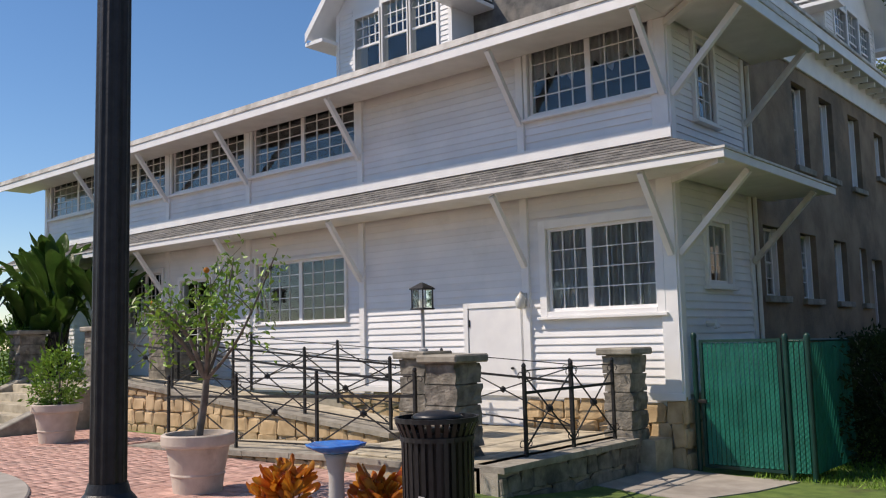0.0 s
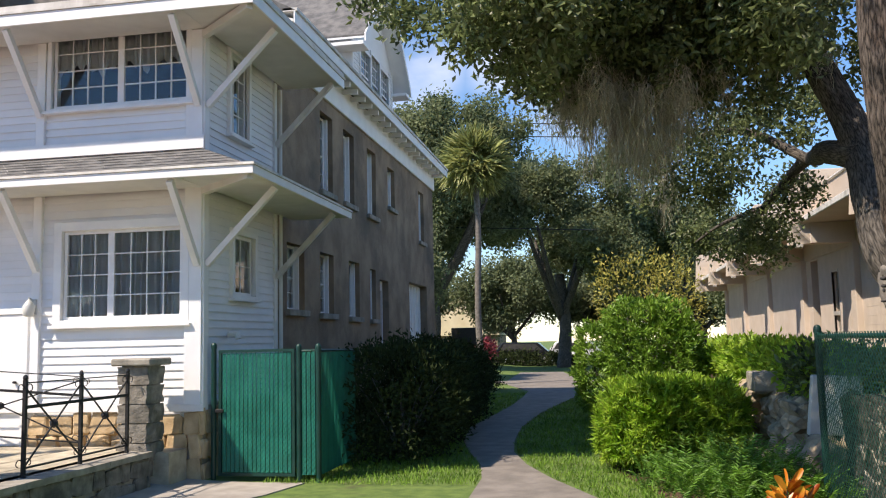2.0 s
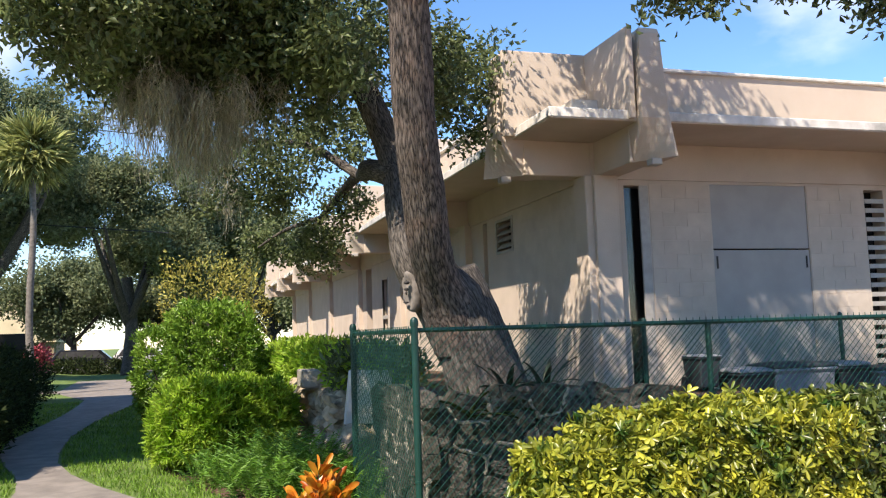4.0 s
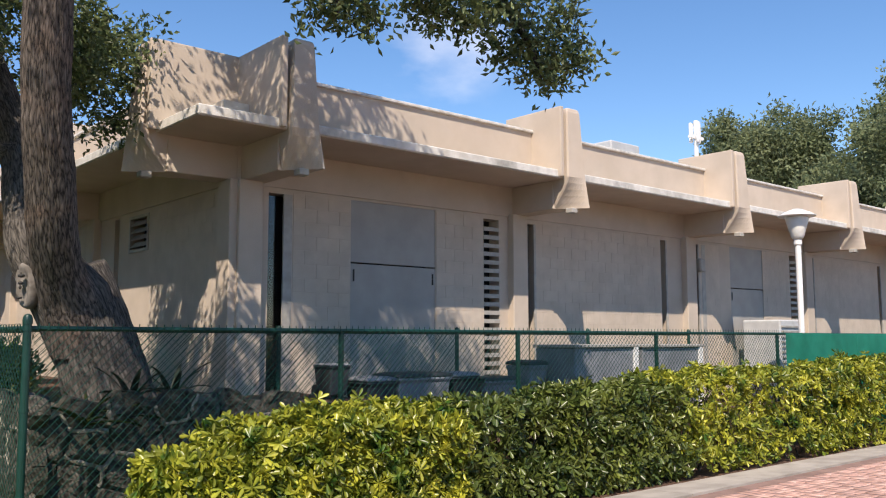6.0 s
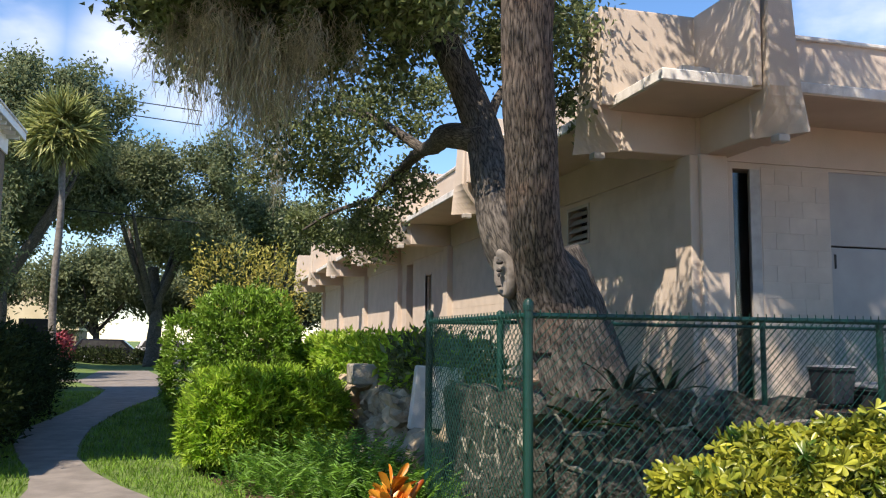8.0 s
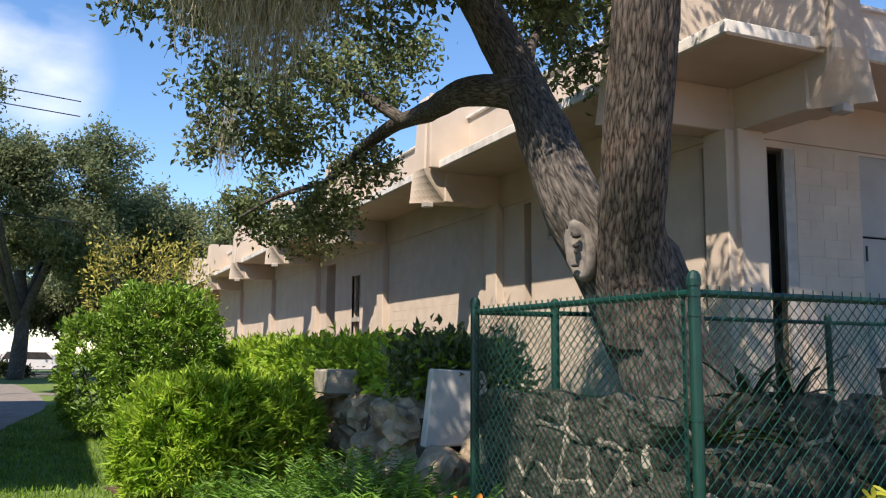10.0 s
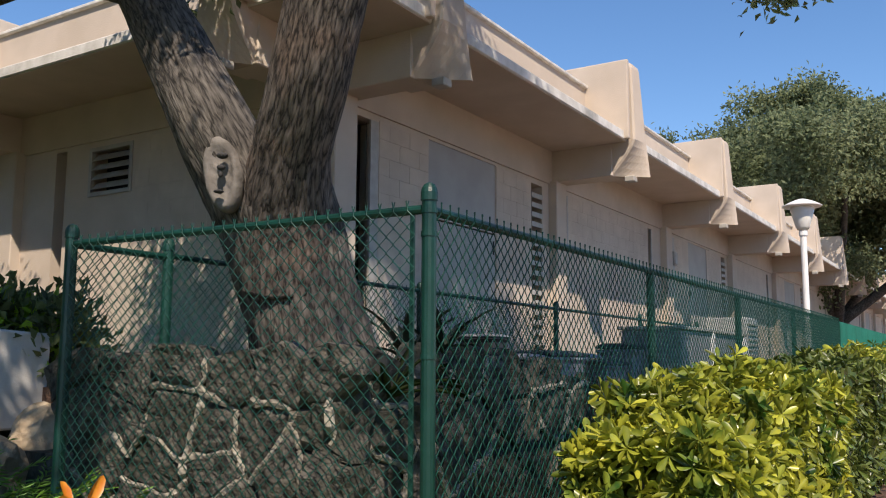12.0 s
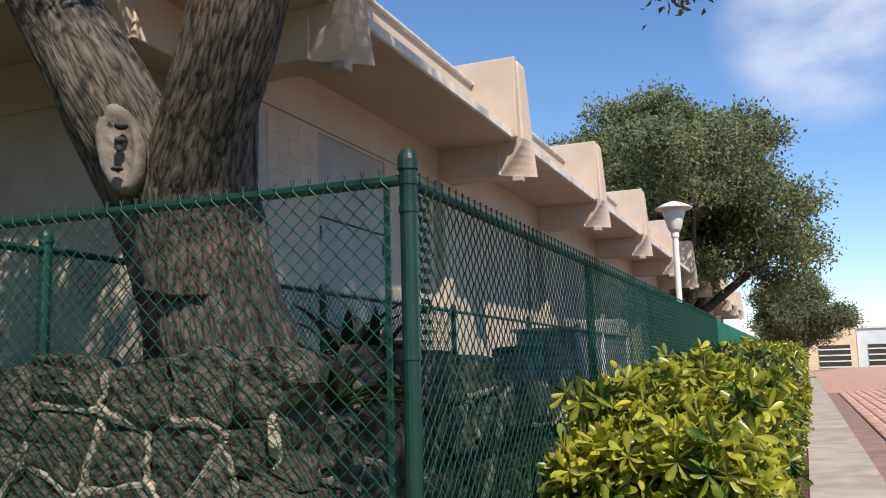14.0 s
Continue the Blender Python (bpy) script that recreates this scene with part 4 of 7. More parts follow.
# slab, parapet and lip
SXE, SYE = 4.8, 9.62
part("roof_slab", boxes((SXE, SYE, 4.42, XE, YE, 4.5)), BEIGE, hall)
part("slab_lip", bevelled(boxes((SXE - 0.02, SYE - 0.02, 4.43, XE, SYE + 0.35, 4.56), (SXE - 0.02, SYE + 0.352, 4.43, SXE + 0.35, YE, 4.56)), 0.012), ROOFLIP, hall)
part("parapet", boxes((6.0, 10.2, 4.5, XE, 10.4, 5.28), (5.3, 10.9, 4.5, 5.5, YE, 5.28)), BEIGE, hall)
part("parapet_cap", bevelled(boxes((6.0, 10.15, 5.282, XE, 10.45, 5.33), (5.25, 10.9, 5.282, 5.55, YE, 5.33)), 0.01), ROOFLIP, hall)
part("roof", boxes((5.5, 10.4, 4.55, XE, YE, 4.9)), ROOFLIP, hall)


def flange_mesh():
    """The flared front of a fin. Its foot turns back into the beam on one side. Local x across, -y out."""
    bm = bmesh.new()
    rings = []
    for k in range(10):
        z = (3.94, 4.04, 4.14, 4.24, 4.34, 4.44, 5.0, 5.56, 5.62, 5.64)[k]
        f = min(max((4.44 - z) / 0.5, 0), 1)
        h = max(0, (z - 4.44) / 1.2)
        tip = (0, 0.012, 0.035)[max(0, k - 7)]
        xl, yl = 0.115 + 0.05 * h + 0.06 * f + tip, -1.375 + 0.05 * h + 0.42 * f ** 1.3 + tip
        xr, yr = 0.535 - 0.05 * h + 0.045 * f - tip, -1.41 + 0.08 * h - 0.07 * f + tip
        e = 0.02
        face = [(xl + (xr - xl) * q, yl + (yr - yl) * q, z) for q in (0.04, 0.12, 0.24, 0.36, 0.48, 0.6, 0.72, 0.84, 0.93)]
        rings.append([(xl + 0.03, -0.7, z), (xl + 0.012, yl + 5 * e, z), (xl + 0.002, yl + 1.6 * e, z), *face, (xr, yr + 2 * e, z), (xr, -0.7, z)])
    loft(bm, rings)
    bmesh.ops.recalc_face_normals(bm, faces=bm.faces)
    return bm


SWAP = Matrix(((0, 1, 0, 0), (1, 0, 0, 0), (0, 0, 1, 0), (0, 0, 0, 1)))


def make_fin(swap):
    """One fin with its side plate, flared flange, beam, light and column; the side fins are mirrored."""
    f = new("fin")
    f.parent = hall
    plate = bevelled(boxes((0.0, -1.32, 4.44, 0.085, -0.03, 5.64)), 0.02, 2)
    for name, bm, mat, label in (("side_plate", plate, BEIGE, ""), ("flange", flange_mesh(), BEIGE, ""),
                                 ("beam", bevelled(boxes((0.14, -1.0, 3.935, 0.5, 0.02, 4.42)), 0.012), BEIGE, ""),
                                 ("eave_light", bevelled(boxes((0.3, -1.28, 3.86, 0.45, -1.13, 3.945)), 0.01), LOUVRE, "small square light under the fin"),
                                 ("column", bevelled(boxes((0.05, -0.14, 0.4, 0.42, 0.02, 3.94)), 0.012), BEIGE, "")):
        if swap:
            bmesh.ops.transform(bm, matrix=SWAP, verts=bm.verts)
            bmesh.ops.reverse_faces(bm, faces=bm.faces)
        part(name, bm, mat, f, label)
    return f


fin0, fin1 = make_fin(False), make_fin(True)
fin0.matrix_basis, fin1.matrix_basis = pose(FX[0], BY, 0), pose(BX, LY[0], 0)
for k in range(1, NF):
    copy_thing(fin0, pose(FX[k], BY, 0)).parent = hall
for k in range(1, NL):
    copy_thing(fin1, pose(BX, LY[k], 0)).parent = hall

# doors, louvres, glass in the openings
for a, b in PANELS:
    dr = new("service_door")
    dr.parent = hall
    part("lower_leaf", bevelled(boxes((a, BY + 0.01, BG, b, BY + 0.06, 2.89)), 0.006), GREYPANEL, dr)
    part("upper_panel", bevelled(boxes((a, BY + 0.01, 2.91, b, BY + 0.06, 3.86)), 0.006), GREYPANEL, dr)
    for x in (a + 0.05, b - 0.07):
        part("hinge", boxes((x, BY - 0.005, 2.62, x + 0.02, BY + 0.009, 2.8)), IRON, dr)
for a, b in LOUV:
    lv = new("louvre")
    lv.parent = hall
    z = BG
    while z < 3.75:
        part("slat", boxes((a, BY - 0.01, z, b, BY + 0.02, z + 0.07)), LOUVRE, lv) if a < 12 else None
        if a >= 12:
            part("slat", boxes((a, BY - 0.01, z, b, BY + 0.02, z + 0.07)), LOUVRE, lv)
        z += 0.145
for a, b in SLOTS:
    sl = new("slot_window")
    sl.parent = hall
    part("jamb", boxes((b - 0.14, BY - 0.01, BG, b, BY + 0.02, 3.82)) if b - a > 0.3 else boxes((b - 0.05, BY - 0.01, BG, b, BY + 0.02, 3.82)), LOUVRE, sl)
    part("pane", boxes((a, BY + 0.12, BG, b - 0.05, BY + 0.13, 3.82)), GLASS, sl)
vent = new("wall_vent")
vent.parent = hall
part("vent_frame", boxes((BX - 0.02, 13.86, 3.2, BX + 0.03, 13.91, 3.82), (BX - 0.02, 14.63, 3.2, BX + 0.03, 14.68, 3.82), (BX - 0.02, 13.91, 3.2, BX + 0.03, 14.63, 3.25), (BX - 0.02, 13.91, 3.77, BX + 0.03, 14.63, 3.82)), LOUVRE, vent)
for k in range(4):
    z = 3.29 + k * 0.12
    part("slat", prism(bmesh.new(), ((BX - 0.02, z), (BX, z), (BX + 0.1, z + 0.1), (BX + 0.08, z + 0.1)), "y", 13.91, 14.63), LOUVRE, vent)
tw = new("tall_window")
tw.parent = hall
part("pane", boxes((BX + 0.1, 23.3, 1.6, BX + 0.11, 23.9, 3.4)), GLASS, tw)
part("frame_bar", boxes((BX - 0.01, 23.3, 2.3, BX + 0.05, 23.9, 2.4), (BX - 0.01, 23.25, 1.55, BX + 0.05, 23.3, 3.45), (BX - 0.01, 23.9, 1.55, BX + 0.05, 23.95, 3.45)), LOUVRE, tw)
lamp = tagged(part("wall_lamp", bevelled(boxes((17.05, BY - 0.14, 3.2, 17.25, BY - 0.001, 3.5)), 0.03), LOUVRE), "small square wall lamp on beige wall", "lamp")

# scored block courses on the front bays: proud blocks with open joints
bmk = bevelled(boxes((0.0015, -0.005, 0.0015, 0.3985, 0.0, 0.2017)), 0.0015)
BLK = bpy.data.meshes.new("block")
bmk.to_mesh(BLK)
bmk.free()
BLK.materials.append(BLOCK)
far_blocks = bmesh.new()
HB = 0.2032
for a0, a1 in ((6.85, 7.84), (9.56, 10.62), (11.92, 15.72), (17.2, 18.0), (18.05 + 0.05, 18.1), (19.9, 21.0), (22.5, 26.2)):
    row, z = 0, BG
    while z + HB < 3.89:
        x = a0 - (0.2 if row % 2 else 0)
        while x < a1 - 0.04:
            p, q = max(x, a0), min(x + 0.4, a1)
            if q - p > 0.06:
                if a0 < 12:
                    ob = new("block", BLK)
                    ob.parent = hall
                    ob.location, ob.scale = (p, BY - 0.001, z), ((q - p) / 0.4, 1, 1)
                else:
                    box(far_blocks, p + 0.0015, BY - 0.005, z + 0.0015, q - 0.0015, BY - 0.001, z + HB - 0.0015)
            x += 0.4
        z += HB
        row += 1
for y0, y1 in ((11.35, 13.8), (16.8, 21.2), (22.1, 23.2)):
    row, z = 0, BG
    while z + HB < 3.89:
        y = y0 - (0.2 if row % 2 else 0)
        while y < y1 - 0.04:
            p, q = max(y, y0), min(y + 0.4, y1)
            if q - p > 0.06:
                box(far_blocks, BX - 0.005, p + 0.0015, z + 0.0015, BX - 0.001, q - 0.0015, z + HB - 0.0015)
            y += 0.4
        z += HB
        row += 1
part("blocks_beyond", far_blocks, BLOCK, hall)["kind"] = "stuff"
# roof-top unit and mast
unit = thing("rooftop_unit", "grey air unit on the flat roof", "air unit")
part("casing", bevelled(boxes((14.9, 11.4, 4.9, 15.9, 12.4, 5.95)), 0.03), METALGREY, unit)
part("base_rail", boxes((14.85, 11.3, 4.9, 15.95, 11.39, 5.0)), LOUVRE, unit)
mast = thing("antenna_mast", "white antenna cluster on a roof mast", "antenna")
part("pole", tube(bmesh.new(), [(20.6, 13.0, 4.9), (20.6, 13.0, 7.6)], 0.06, 8), LAMPWHITE, mast)
for a in range(3):
    x, y = 20.6 + 0.13 * math.cos(a * 2.1), 13.0 + 0.13 * math.sin(a * 2.1)
    part("antenna", bevelled(boxes((x - 0.06, y - 0.04, 7.0, x + 0.06, y + 0.04, 7.55)), 0.02), LAMPWHITE, mast)
part("bracket", boxes((20.3, 12.95, 7.1, 20.9, 13.05, 7.17)), LAMPWHITE, mast)

# ---- terrace and rock wall ----
bm = boxes((2.95, 8.25, -0.2, 6.9, BY, 1.0), (6.901, 8.0, -0.2, 60, BY, 0.45), (2.95, BY, -0.2, BX, 44, 1.0))
tagged(part("terrace", bm, MULCH), "raised earth terrace behind the rock wall", "terrace", kind="structure")


def rock_mesh(seed, mat):
    bm = bmesh.new()
    bmesh.ops.create_icosphere(bm, subdivisions=3, radius=0.5)
    off = Vector((seed * 7.3, seed * 3.1, 1.7))
    for v in bm.verts:
        d = v.co.normalized()
        k = 1 + 0.38 * noise.noise(d * 1.6 + off) + 0.24 * noise.noise(d * 4.0 + off) + 0.14 * noise.noise(d * 9.0 + off)
        v.co = d * 0.52 * k
    me = bpy.data.meshes.new("rock")
    bm.to_mesh(me)
    bm.free()
    me.materials.append(mat)
    return me


def raw_rock(x, y, z, r):
    bm = bmesh.new()
    bmesh.ops.create_icosphere(bm, subdivisions=3, radius=r, matrix=Matrix.Translation((x, y, z)))
    for v in bm.verts:
        v.co += (v.co - Vector((x, y, z))) * (0.35 * noise.noise(v.co * 4) + 0.2 * noise.noise(v.co * 11))
    return bm


rockwall = thing("rock_wall", "retaining wall of dark rough stones with raised pale mortar veins", "retaining wall")
PALES = [rock_mesh(k + 9, PALEROCK) for k in range(4)]
rnd = random.Random(3)


def clip_cell(poly, p, q):
    """The part of a polygon nearer to p than to q."""
    m, n = (p + q) / 2, q - p
    out = []
    for a, b in zip(poly, poly[1:] + poly[:1]):
        da, db = (a - m).dot(n), (b - m).dot(n)
        if da <= 0:
            out.append(a)
        if da * db < 0:
            out.append(a.lerp(b, da / (da - db)))
    return out


def rubble(put, u0, u1, zlow, ztop, size, seed):
    """Irregular stones fitted together on a wall face, with ridges of mortar along some joints. put(u, out, z) gives the place."""
    r = random.Random(seed)
    pts = []
    rows = int((max(ztop(u0), ztop(u1)) - zlow) / (size * 0.72))
    for row in range(-1, rows + 2):
        u = u0 - size
        while u < u1 + size:
            pts.append(Vector((u + (0.5 if row % 2 else 0) * size + r.uniform(-.3, .3) * size, zlow + (row + 0.5) * size * 0.72 + r.uniform(-.24, .24) * size)))
            u += size * r.uniform(0.8, 1.5)
    done = set()
    ridge = bmesh.new()
    for p in pts:
        if not (u0 < p.x < u1 and zlow < p.y < ztop(p.x)):
            continue
        s2 = size * 1.4
        poly = [p + Vector(c) for c in ((-s2, -s2), (s2, -s2), (s2, s2), (-s2, s2))]
        for q in pts:
            if q is not p and (q - p).length < 2.6 * size:
                poly = clip_cell(poly, p, q)
        if len(poly) < 3:
            continue
        c = sum(poly, Vector((0, 0))) / len(poly)
        proud = r.uniform(0.015, 0.07)
        bm = bmesh.new()
        rim = []
        for a, b in zip(poly, poly[1:] + poly[:1]):
            for k in range(3):
                rim.append(a.lerp(b, k / 3))
        rings = []
        for inset, out in ((0.03, -0.09), (0.05, 0.3), (0.18, 0.8), (0.42, 1.0), (0.72, 0.95)):
            ring = []
            for k, a in enumerate(rim):
                w = a.lerp(c, inset)
                rough = 0.03 * noise.noise(Vector((w.x * 9, w.y * 9, seed))) + 0.022 * noise.noise(Vector((w.x * 24, w.y * 24, seed)))
                ring.append(put(w.x + rough * 0.5, (proud * out + (rough if out > 0 else 0)) if out > 0 else out, min(w.y + rough * 0.4, ztop(w.x) + 0.05)))
            rings.append(ring)
        loft(bm, rings)
        bmesh.ops.recalc_face_normals(bm, faces=bm.faces)
        part("rock", bm, ROCK, rockwall)
        for a, b in zip(poly, poly[1:] + poly[:1]):
            key = (round((a.x + b.x) * 50), round((a.y + b.y) * 50))
            if key in done or (b - a).length < 0.06 or max(a.y, b.y) > ztop(c.x) or min(a.x, b.x) < u0 - 0.1 or max(a.x, b.x) > u1 + 0.1:
                continue
            done.add(key)
            if r.random() < 0.6:
                n = 5
                line, rad = [], []
                for k in range(n + 1):
                    w = a.lerp(b, k / n)
                    line.append(put(w.x + r.uniform(-.012, .012), 0.02 + r.uniform(-.012, .014), w.y + r.uniform(-.012, .012)))
                    rad.append(r.uniform(0.012, 0.03))
                tube(ridge, line, rad, 6)
    bmesh.ops.recalc_face_normals(ridge, faces=ridge.faces)
    part("mortar_ridge", ridge, VEIN, rockwall, "pale raised mortar between the stones")["kind"] = "stuff"


def rocks(axis, u0, u1, d, zs, meshes, size):
    for z0, z1 in zip(zs, zs[1:]):
        u = u0 + rnd.uniform(-0.1, 0)
        while u < u1:
            w = rnd.uniform(*size)
            ob = new("rock", meshes[rnd.randrange(len(meshes))])
            ob.parent = rockwall
            back_by = 0.12 * (z0 - zs[0])
            ob.location = (d + back_by + rnd.uniform(-0.08, 0.08), u + w / 2, (z0 + z1) / 2)
            ob.rotation_euler = (rnd.uniform(-.5, .5), rnd.uniform(-.5, .5), rnd.uniform(0, 6.28))
            ob.scale = (w * 1.1, w * 1.25, (z1 - z0) * 1.35)
            u += w


def front_top(x):
    return 1.24 - 0.09 * max(0, x - 4.2) + 0.05 * noise.noise(Vector((x * 1.7, 0, 0)))


def side_top(y):
    return 1.22 + 0.06 * noise.noise(Vector((0, y * 1.9, 4)))


bm = bmesh.new()
prism(bm, ((2.66, -0.1), (6.95, -0.1), (6.95, front_top(6.95) - 0.05), (4.2, front_top(4.2) - 0.05), (2.66, front_top(2.66) - 0.05)), "y", 7.97, 8.4)
part("core", bm, ROCK, rockwall)
part("core", boxes((2.62, 8.401, -0.1, 3.1, 10.1, 1.14), (2.7, 10.101, -0.1, 3.2, 10.8, 0.6), (2.45, 10.95, -0.1, 3.0, 16.0, 0.95)), ROCK, rockwall)
rubble(lambda u, o, z: (2.62 - o, u, z), 7.9, 10.1, -0.05, side_top, 0.36, 41)
rubble(lambda u, o, z: (u, 7.96 - o, z), 2.6, 6.95, -0.05, front_top, 0.36, 42)
rocks("y", 11.15, 15.5, 2.5, (-0.05, 0.4, 0.72, 1.05), PALES, (0.28, 0.6))
part("cap_block", bevelled(boxes((2.16, 13.0, 1.08, 2.5, 13.6, 1.35)), 0.02), CAPSTONE, rockwall, "pale concrete block on the wall")

# ---- chain-link fences ----
def chain_link(name, a, b, z0, z1, parent, d=0.072, r=0.0035, mat=GALV):
    """Woven wire: each wire is a zigzag that hooks into its neighbours; ends twisted above the rail."""
    a, b = np.array(a, float), np.array(b, float)
    L = np.linalg.norm(b - a)
    u = (b - a) / L
    n = np.array((-u[1], u[0]))
    V, F = [], []
    rows = int((z1 - z0) / (d / 2))
    for i in range(int(L / (d / 2))):
        s0 = i * d / 2
        pts = []
        for k in range(rows + 1):
            s = s0 + (d / 2 if (k + i) % 2 else 0) + (0.0012 if (k + i) % 2 else -0.0012)
            w = 0.0025 if (k + i) % 2 else -0.0025
            pts.append((*(a + u * s + n * w), z0 + k * d / 2))
        tip = z0 + rows * d / 2
        if (rows + i) % 2 == 0:
            pts += [(*(a + u * (s0 + 0.004) + n * 0.004), tip + 0.042)]
        else:
            pts += [(*(a + u * (s0 + d / 2 - 0.004) - n * 0.004), tip + 0.042)]
        P = np.array(pts)
        base = len(V)
        for p in P:
            for c in range(3):
                an = 2.094 * c + 0.5
                off = u * math.cos(an) * r + n * math.sin(an) * r
                V.append((p[0] + off[0], p[1] + off[1], p[2] + (r * 0.7 if c == 1 else 0)))
        for k in range(len(P) - 1):
            for c in range(3):
                e = (c + 1) % 3
                F.append((base + k * 3 + c, base + k * 3 + e, base + k * 3 + 3 + e, base + k * 3 + 3 + c))
    ob = raw(name, V, F, mat, parent)
    ob["kind"] = "stuff"
    return ob


def post(parent, x, y, z0, z1, r, cap=True, mat=GREEN):
    prof = [(r, 0), (r, z1 - z0)]
    p = part("post", turned(bmesh.new(), prof, (x, y, z0), 14), mat, parent, smooth=False)
    if cap:
        part("cap", turned(bmesh.new(), ((r * 1.18, 0), (r * 1.18, 0.035), (r * 1.05, 0.055), (r * 0.7, 0.072), (0.005, 0.08)), (x, y, z1 - 0.015), 14), mat, p)
    return p


FCX, FCY, FZ = 2.34, 7.23, 1.95
fence = thing("chain_link_fence", "green vinyl-coated chain-link fence with round posts", "fence")
corner = post(fence, FCX, FCY, -0.05, FZ - 0.06, 0.032)
for z in (0.55, 1.2, 1.72, 1.82):
    part("band", turned(bmesh.new(), ((0.036, 0), (0.036, 0.022)), (FCX, FCY, z), 14), GREEN, corner)
FEY = 9.6
post(fence, FCX - 0.07, FEY, 0.0, FZ - 0.06, 0.034)
for x in (5.27, 7.77, 10.5, 13.8, 17, 20):
    post(fence, x, FCY + 0.03, -0.05, FZ - 0.12, 0.028, cap=False)
part("top_rail", tube(bmesh.new(), [(FCX, FCY + 0.03, FZ - 0.11), (FCX - 0.07, FEY, FZ - 0.11)], 0.021, 10), GREEN, fence)
part("top_rail", tube(bmesh.new(), [(FCX + 0.03, FCY + 0.02, FZ - 0.11), (8.3, FCY + 0.02, FZ - 0.12), (20.2, FCY + 0.02, FZ - 0.14)], 0.021, 10), GREEN, fence)
part("tension_bar", boxes((FCX - 0.006, FCY + 0.075, 0.05, FCX + 0.006, FCY + 0.095, FZ - 0.1)), GREEN, fence)
chain_link("wire_mesh", (FCX - 0.025, FCY + 0.06), (FCX - 0.095, FEY - 0.03), 0.0, FZ - 0.09, fence)
chain_link("wire_mesh", (FCX + 0.05, FCY - 0.008), (13.99, FCY - 0.008), 0.0, FZ - 0.1, fence)
# further run with a green wind screen
screen = thing("screened_fence", "long fence covered with green privacy screen", "fence")
for k in range(14):
    post(screen, 21.5 + 2.6 * k, FCY + 0.03, 0, 1.85, 0.028, cap=False)
for k in range(17):
    x0 = 14.0 + 2.6 * k
    part("screen", bevelled(boxes((x0 + 0.01, FCY - 0.02, 0.12, x0 + 2.59, FCY - 0.008, 1.83)), 0.003), SCREEN, screen)
part("top_rail", tube(bmesh.new(), [(20.2, FCY + 0.02, 1.81), (58, FCY + 0.02, 1.81)], 0.021, 8), GREEN, screen)
# inner fence on the terrace
inner = thing("inner_fence", "lower green chain-link fence on the terrace", "fence")
post(inner, 2.99, 9.64, 0.9, 1.9, 0.034)
for x, y in ((5.99, 9.71), (9.0, 9.72), (12.0, 9.72), (15.0, 9.72)):
    post(inner, x, y, 0.9, 1.86, 0.03)
part("top_rail", tube(bmesh.new(), [(2.99, 9.64, 1.85), (5.99, 9.71, 1.84), (15.0, 9.72, 1.82)], 0.019, 8), GREEN, inner)
part("top_rail", tube(bmesh.new(), [(2.3, 9.62, 1.84), (2.99, 9.64, 1.84)], 0.021, 8), GREEN, inner)
chain_link("wire_mesh", (2.3, 9.62), (2.97, 9.64), 0.95, 1.84, inner)
chain_link("wire_mesh", (3.02, 9.64), (9.0, 9.72), 1.0, 1.83, inner)

# ---- green gate ----
gate = thing("slatted_gate", "closed green chain-link gate filled with plastic slats", "gate")
GY = 11.87


def slats(parent, x0, x1, y, z0, z1, axis="x"):
    n = int((x1 - x0) / 0.062)
    for k in range(n):
        a = x0 + (x1 - x0) * k / n
        part("slat", boxes((a + 0.004, y - 0.004, z0, a + 0.056, y + 0.004, z1) if axis == "x" else (y - 0.004, a + 0.004, z0, y + 0.004, a + 0.056, z1)), SLAT, parent)


for x in (-5.28, -4.02, -3.74):
    post(gate, x, GY, -0.05, 1.86 if x < -4.1 else 1.82, 0.036)
leaf = new("gate_leaf")
leaf.parent = gate
part("gate_frame", boxes((-5.2, GY - 0.02, 0.08, -5.16, GY + 0.02, 1.82), (-4.12, GY - 0.02, 0.08, -4.08, GY + 0.02, 1.82), (-5.16, GY - 0.02, 1.78, -4.12, GY + 0.02, 1.82), (-5.16, GY - 0.02, 0.08, -4.12, GY + 0.02, 0.12)), GREEN, leaf)
slats(leaf, -5.15, -4.13, GY, 0.13, 1.77)
chain_link("wire_mesh", (-5.15, GY - 0.012), (-4.13, GY - 0.012), 0.12, 1.78, leaf, mat=SLAT)
slats(gate, -3.98, -3.78, GY, 0.1, 1.78)
chain_link("wire_mesh", (-3.98, GY - 0.012), (-3.78, GY - 0.012), 0.1, 1.76, gate, mat=SLAT)
slats(gate, GY + 0.06, 13.6, -3.72, 0.1, 1.76, "y")
part("top_rail", tube(bmesh.new(), [(-4.02, GY, 1.79), (-3.74, GY, 1.79), (-3.72, 13.6, 1.77)], 0.02, 8), GREEN, gate)
part("latch", bevelled(boxes((-5.24, GY - 0.05, 0.95, -5.12, GY - 0.02, 1.0)), 0.006), IRON, leaf)


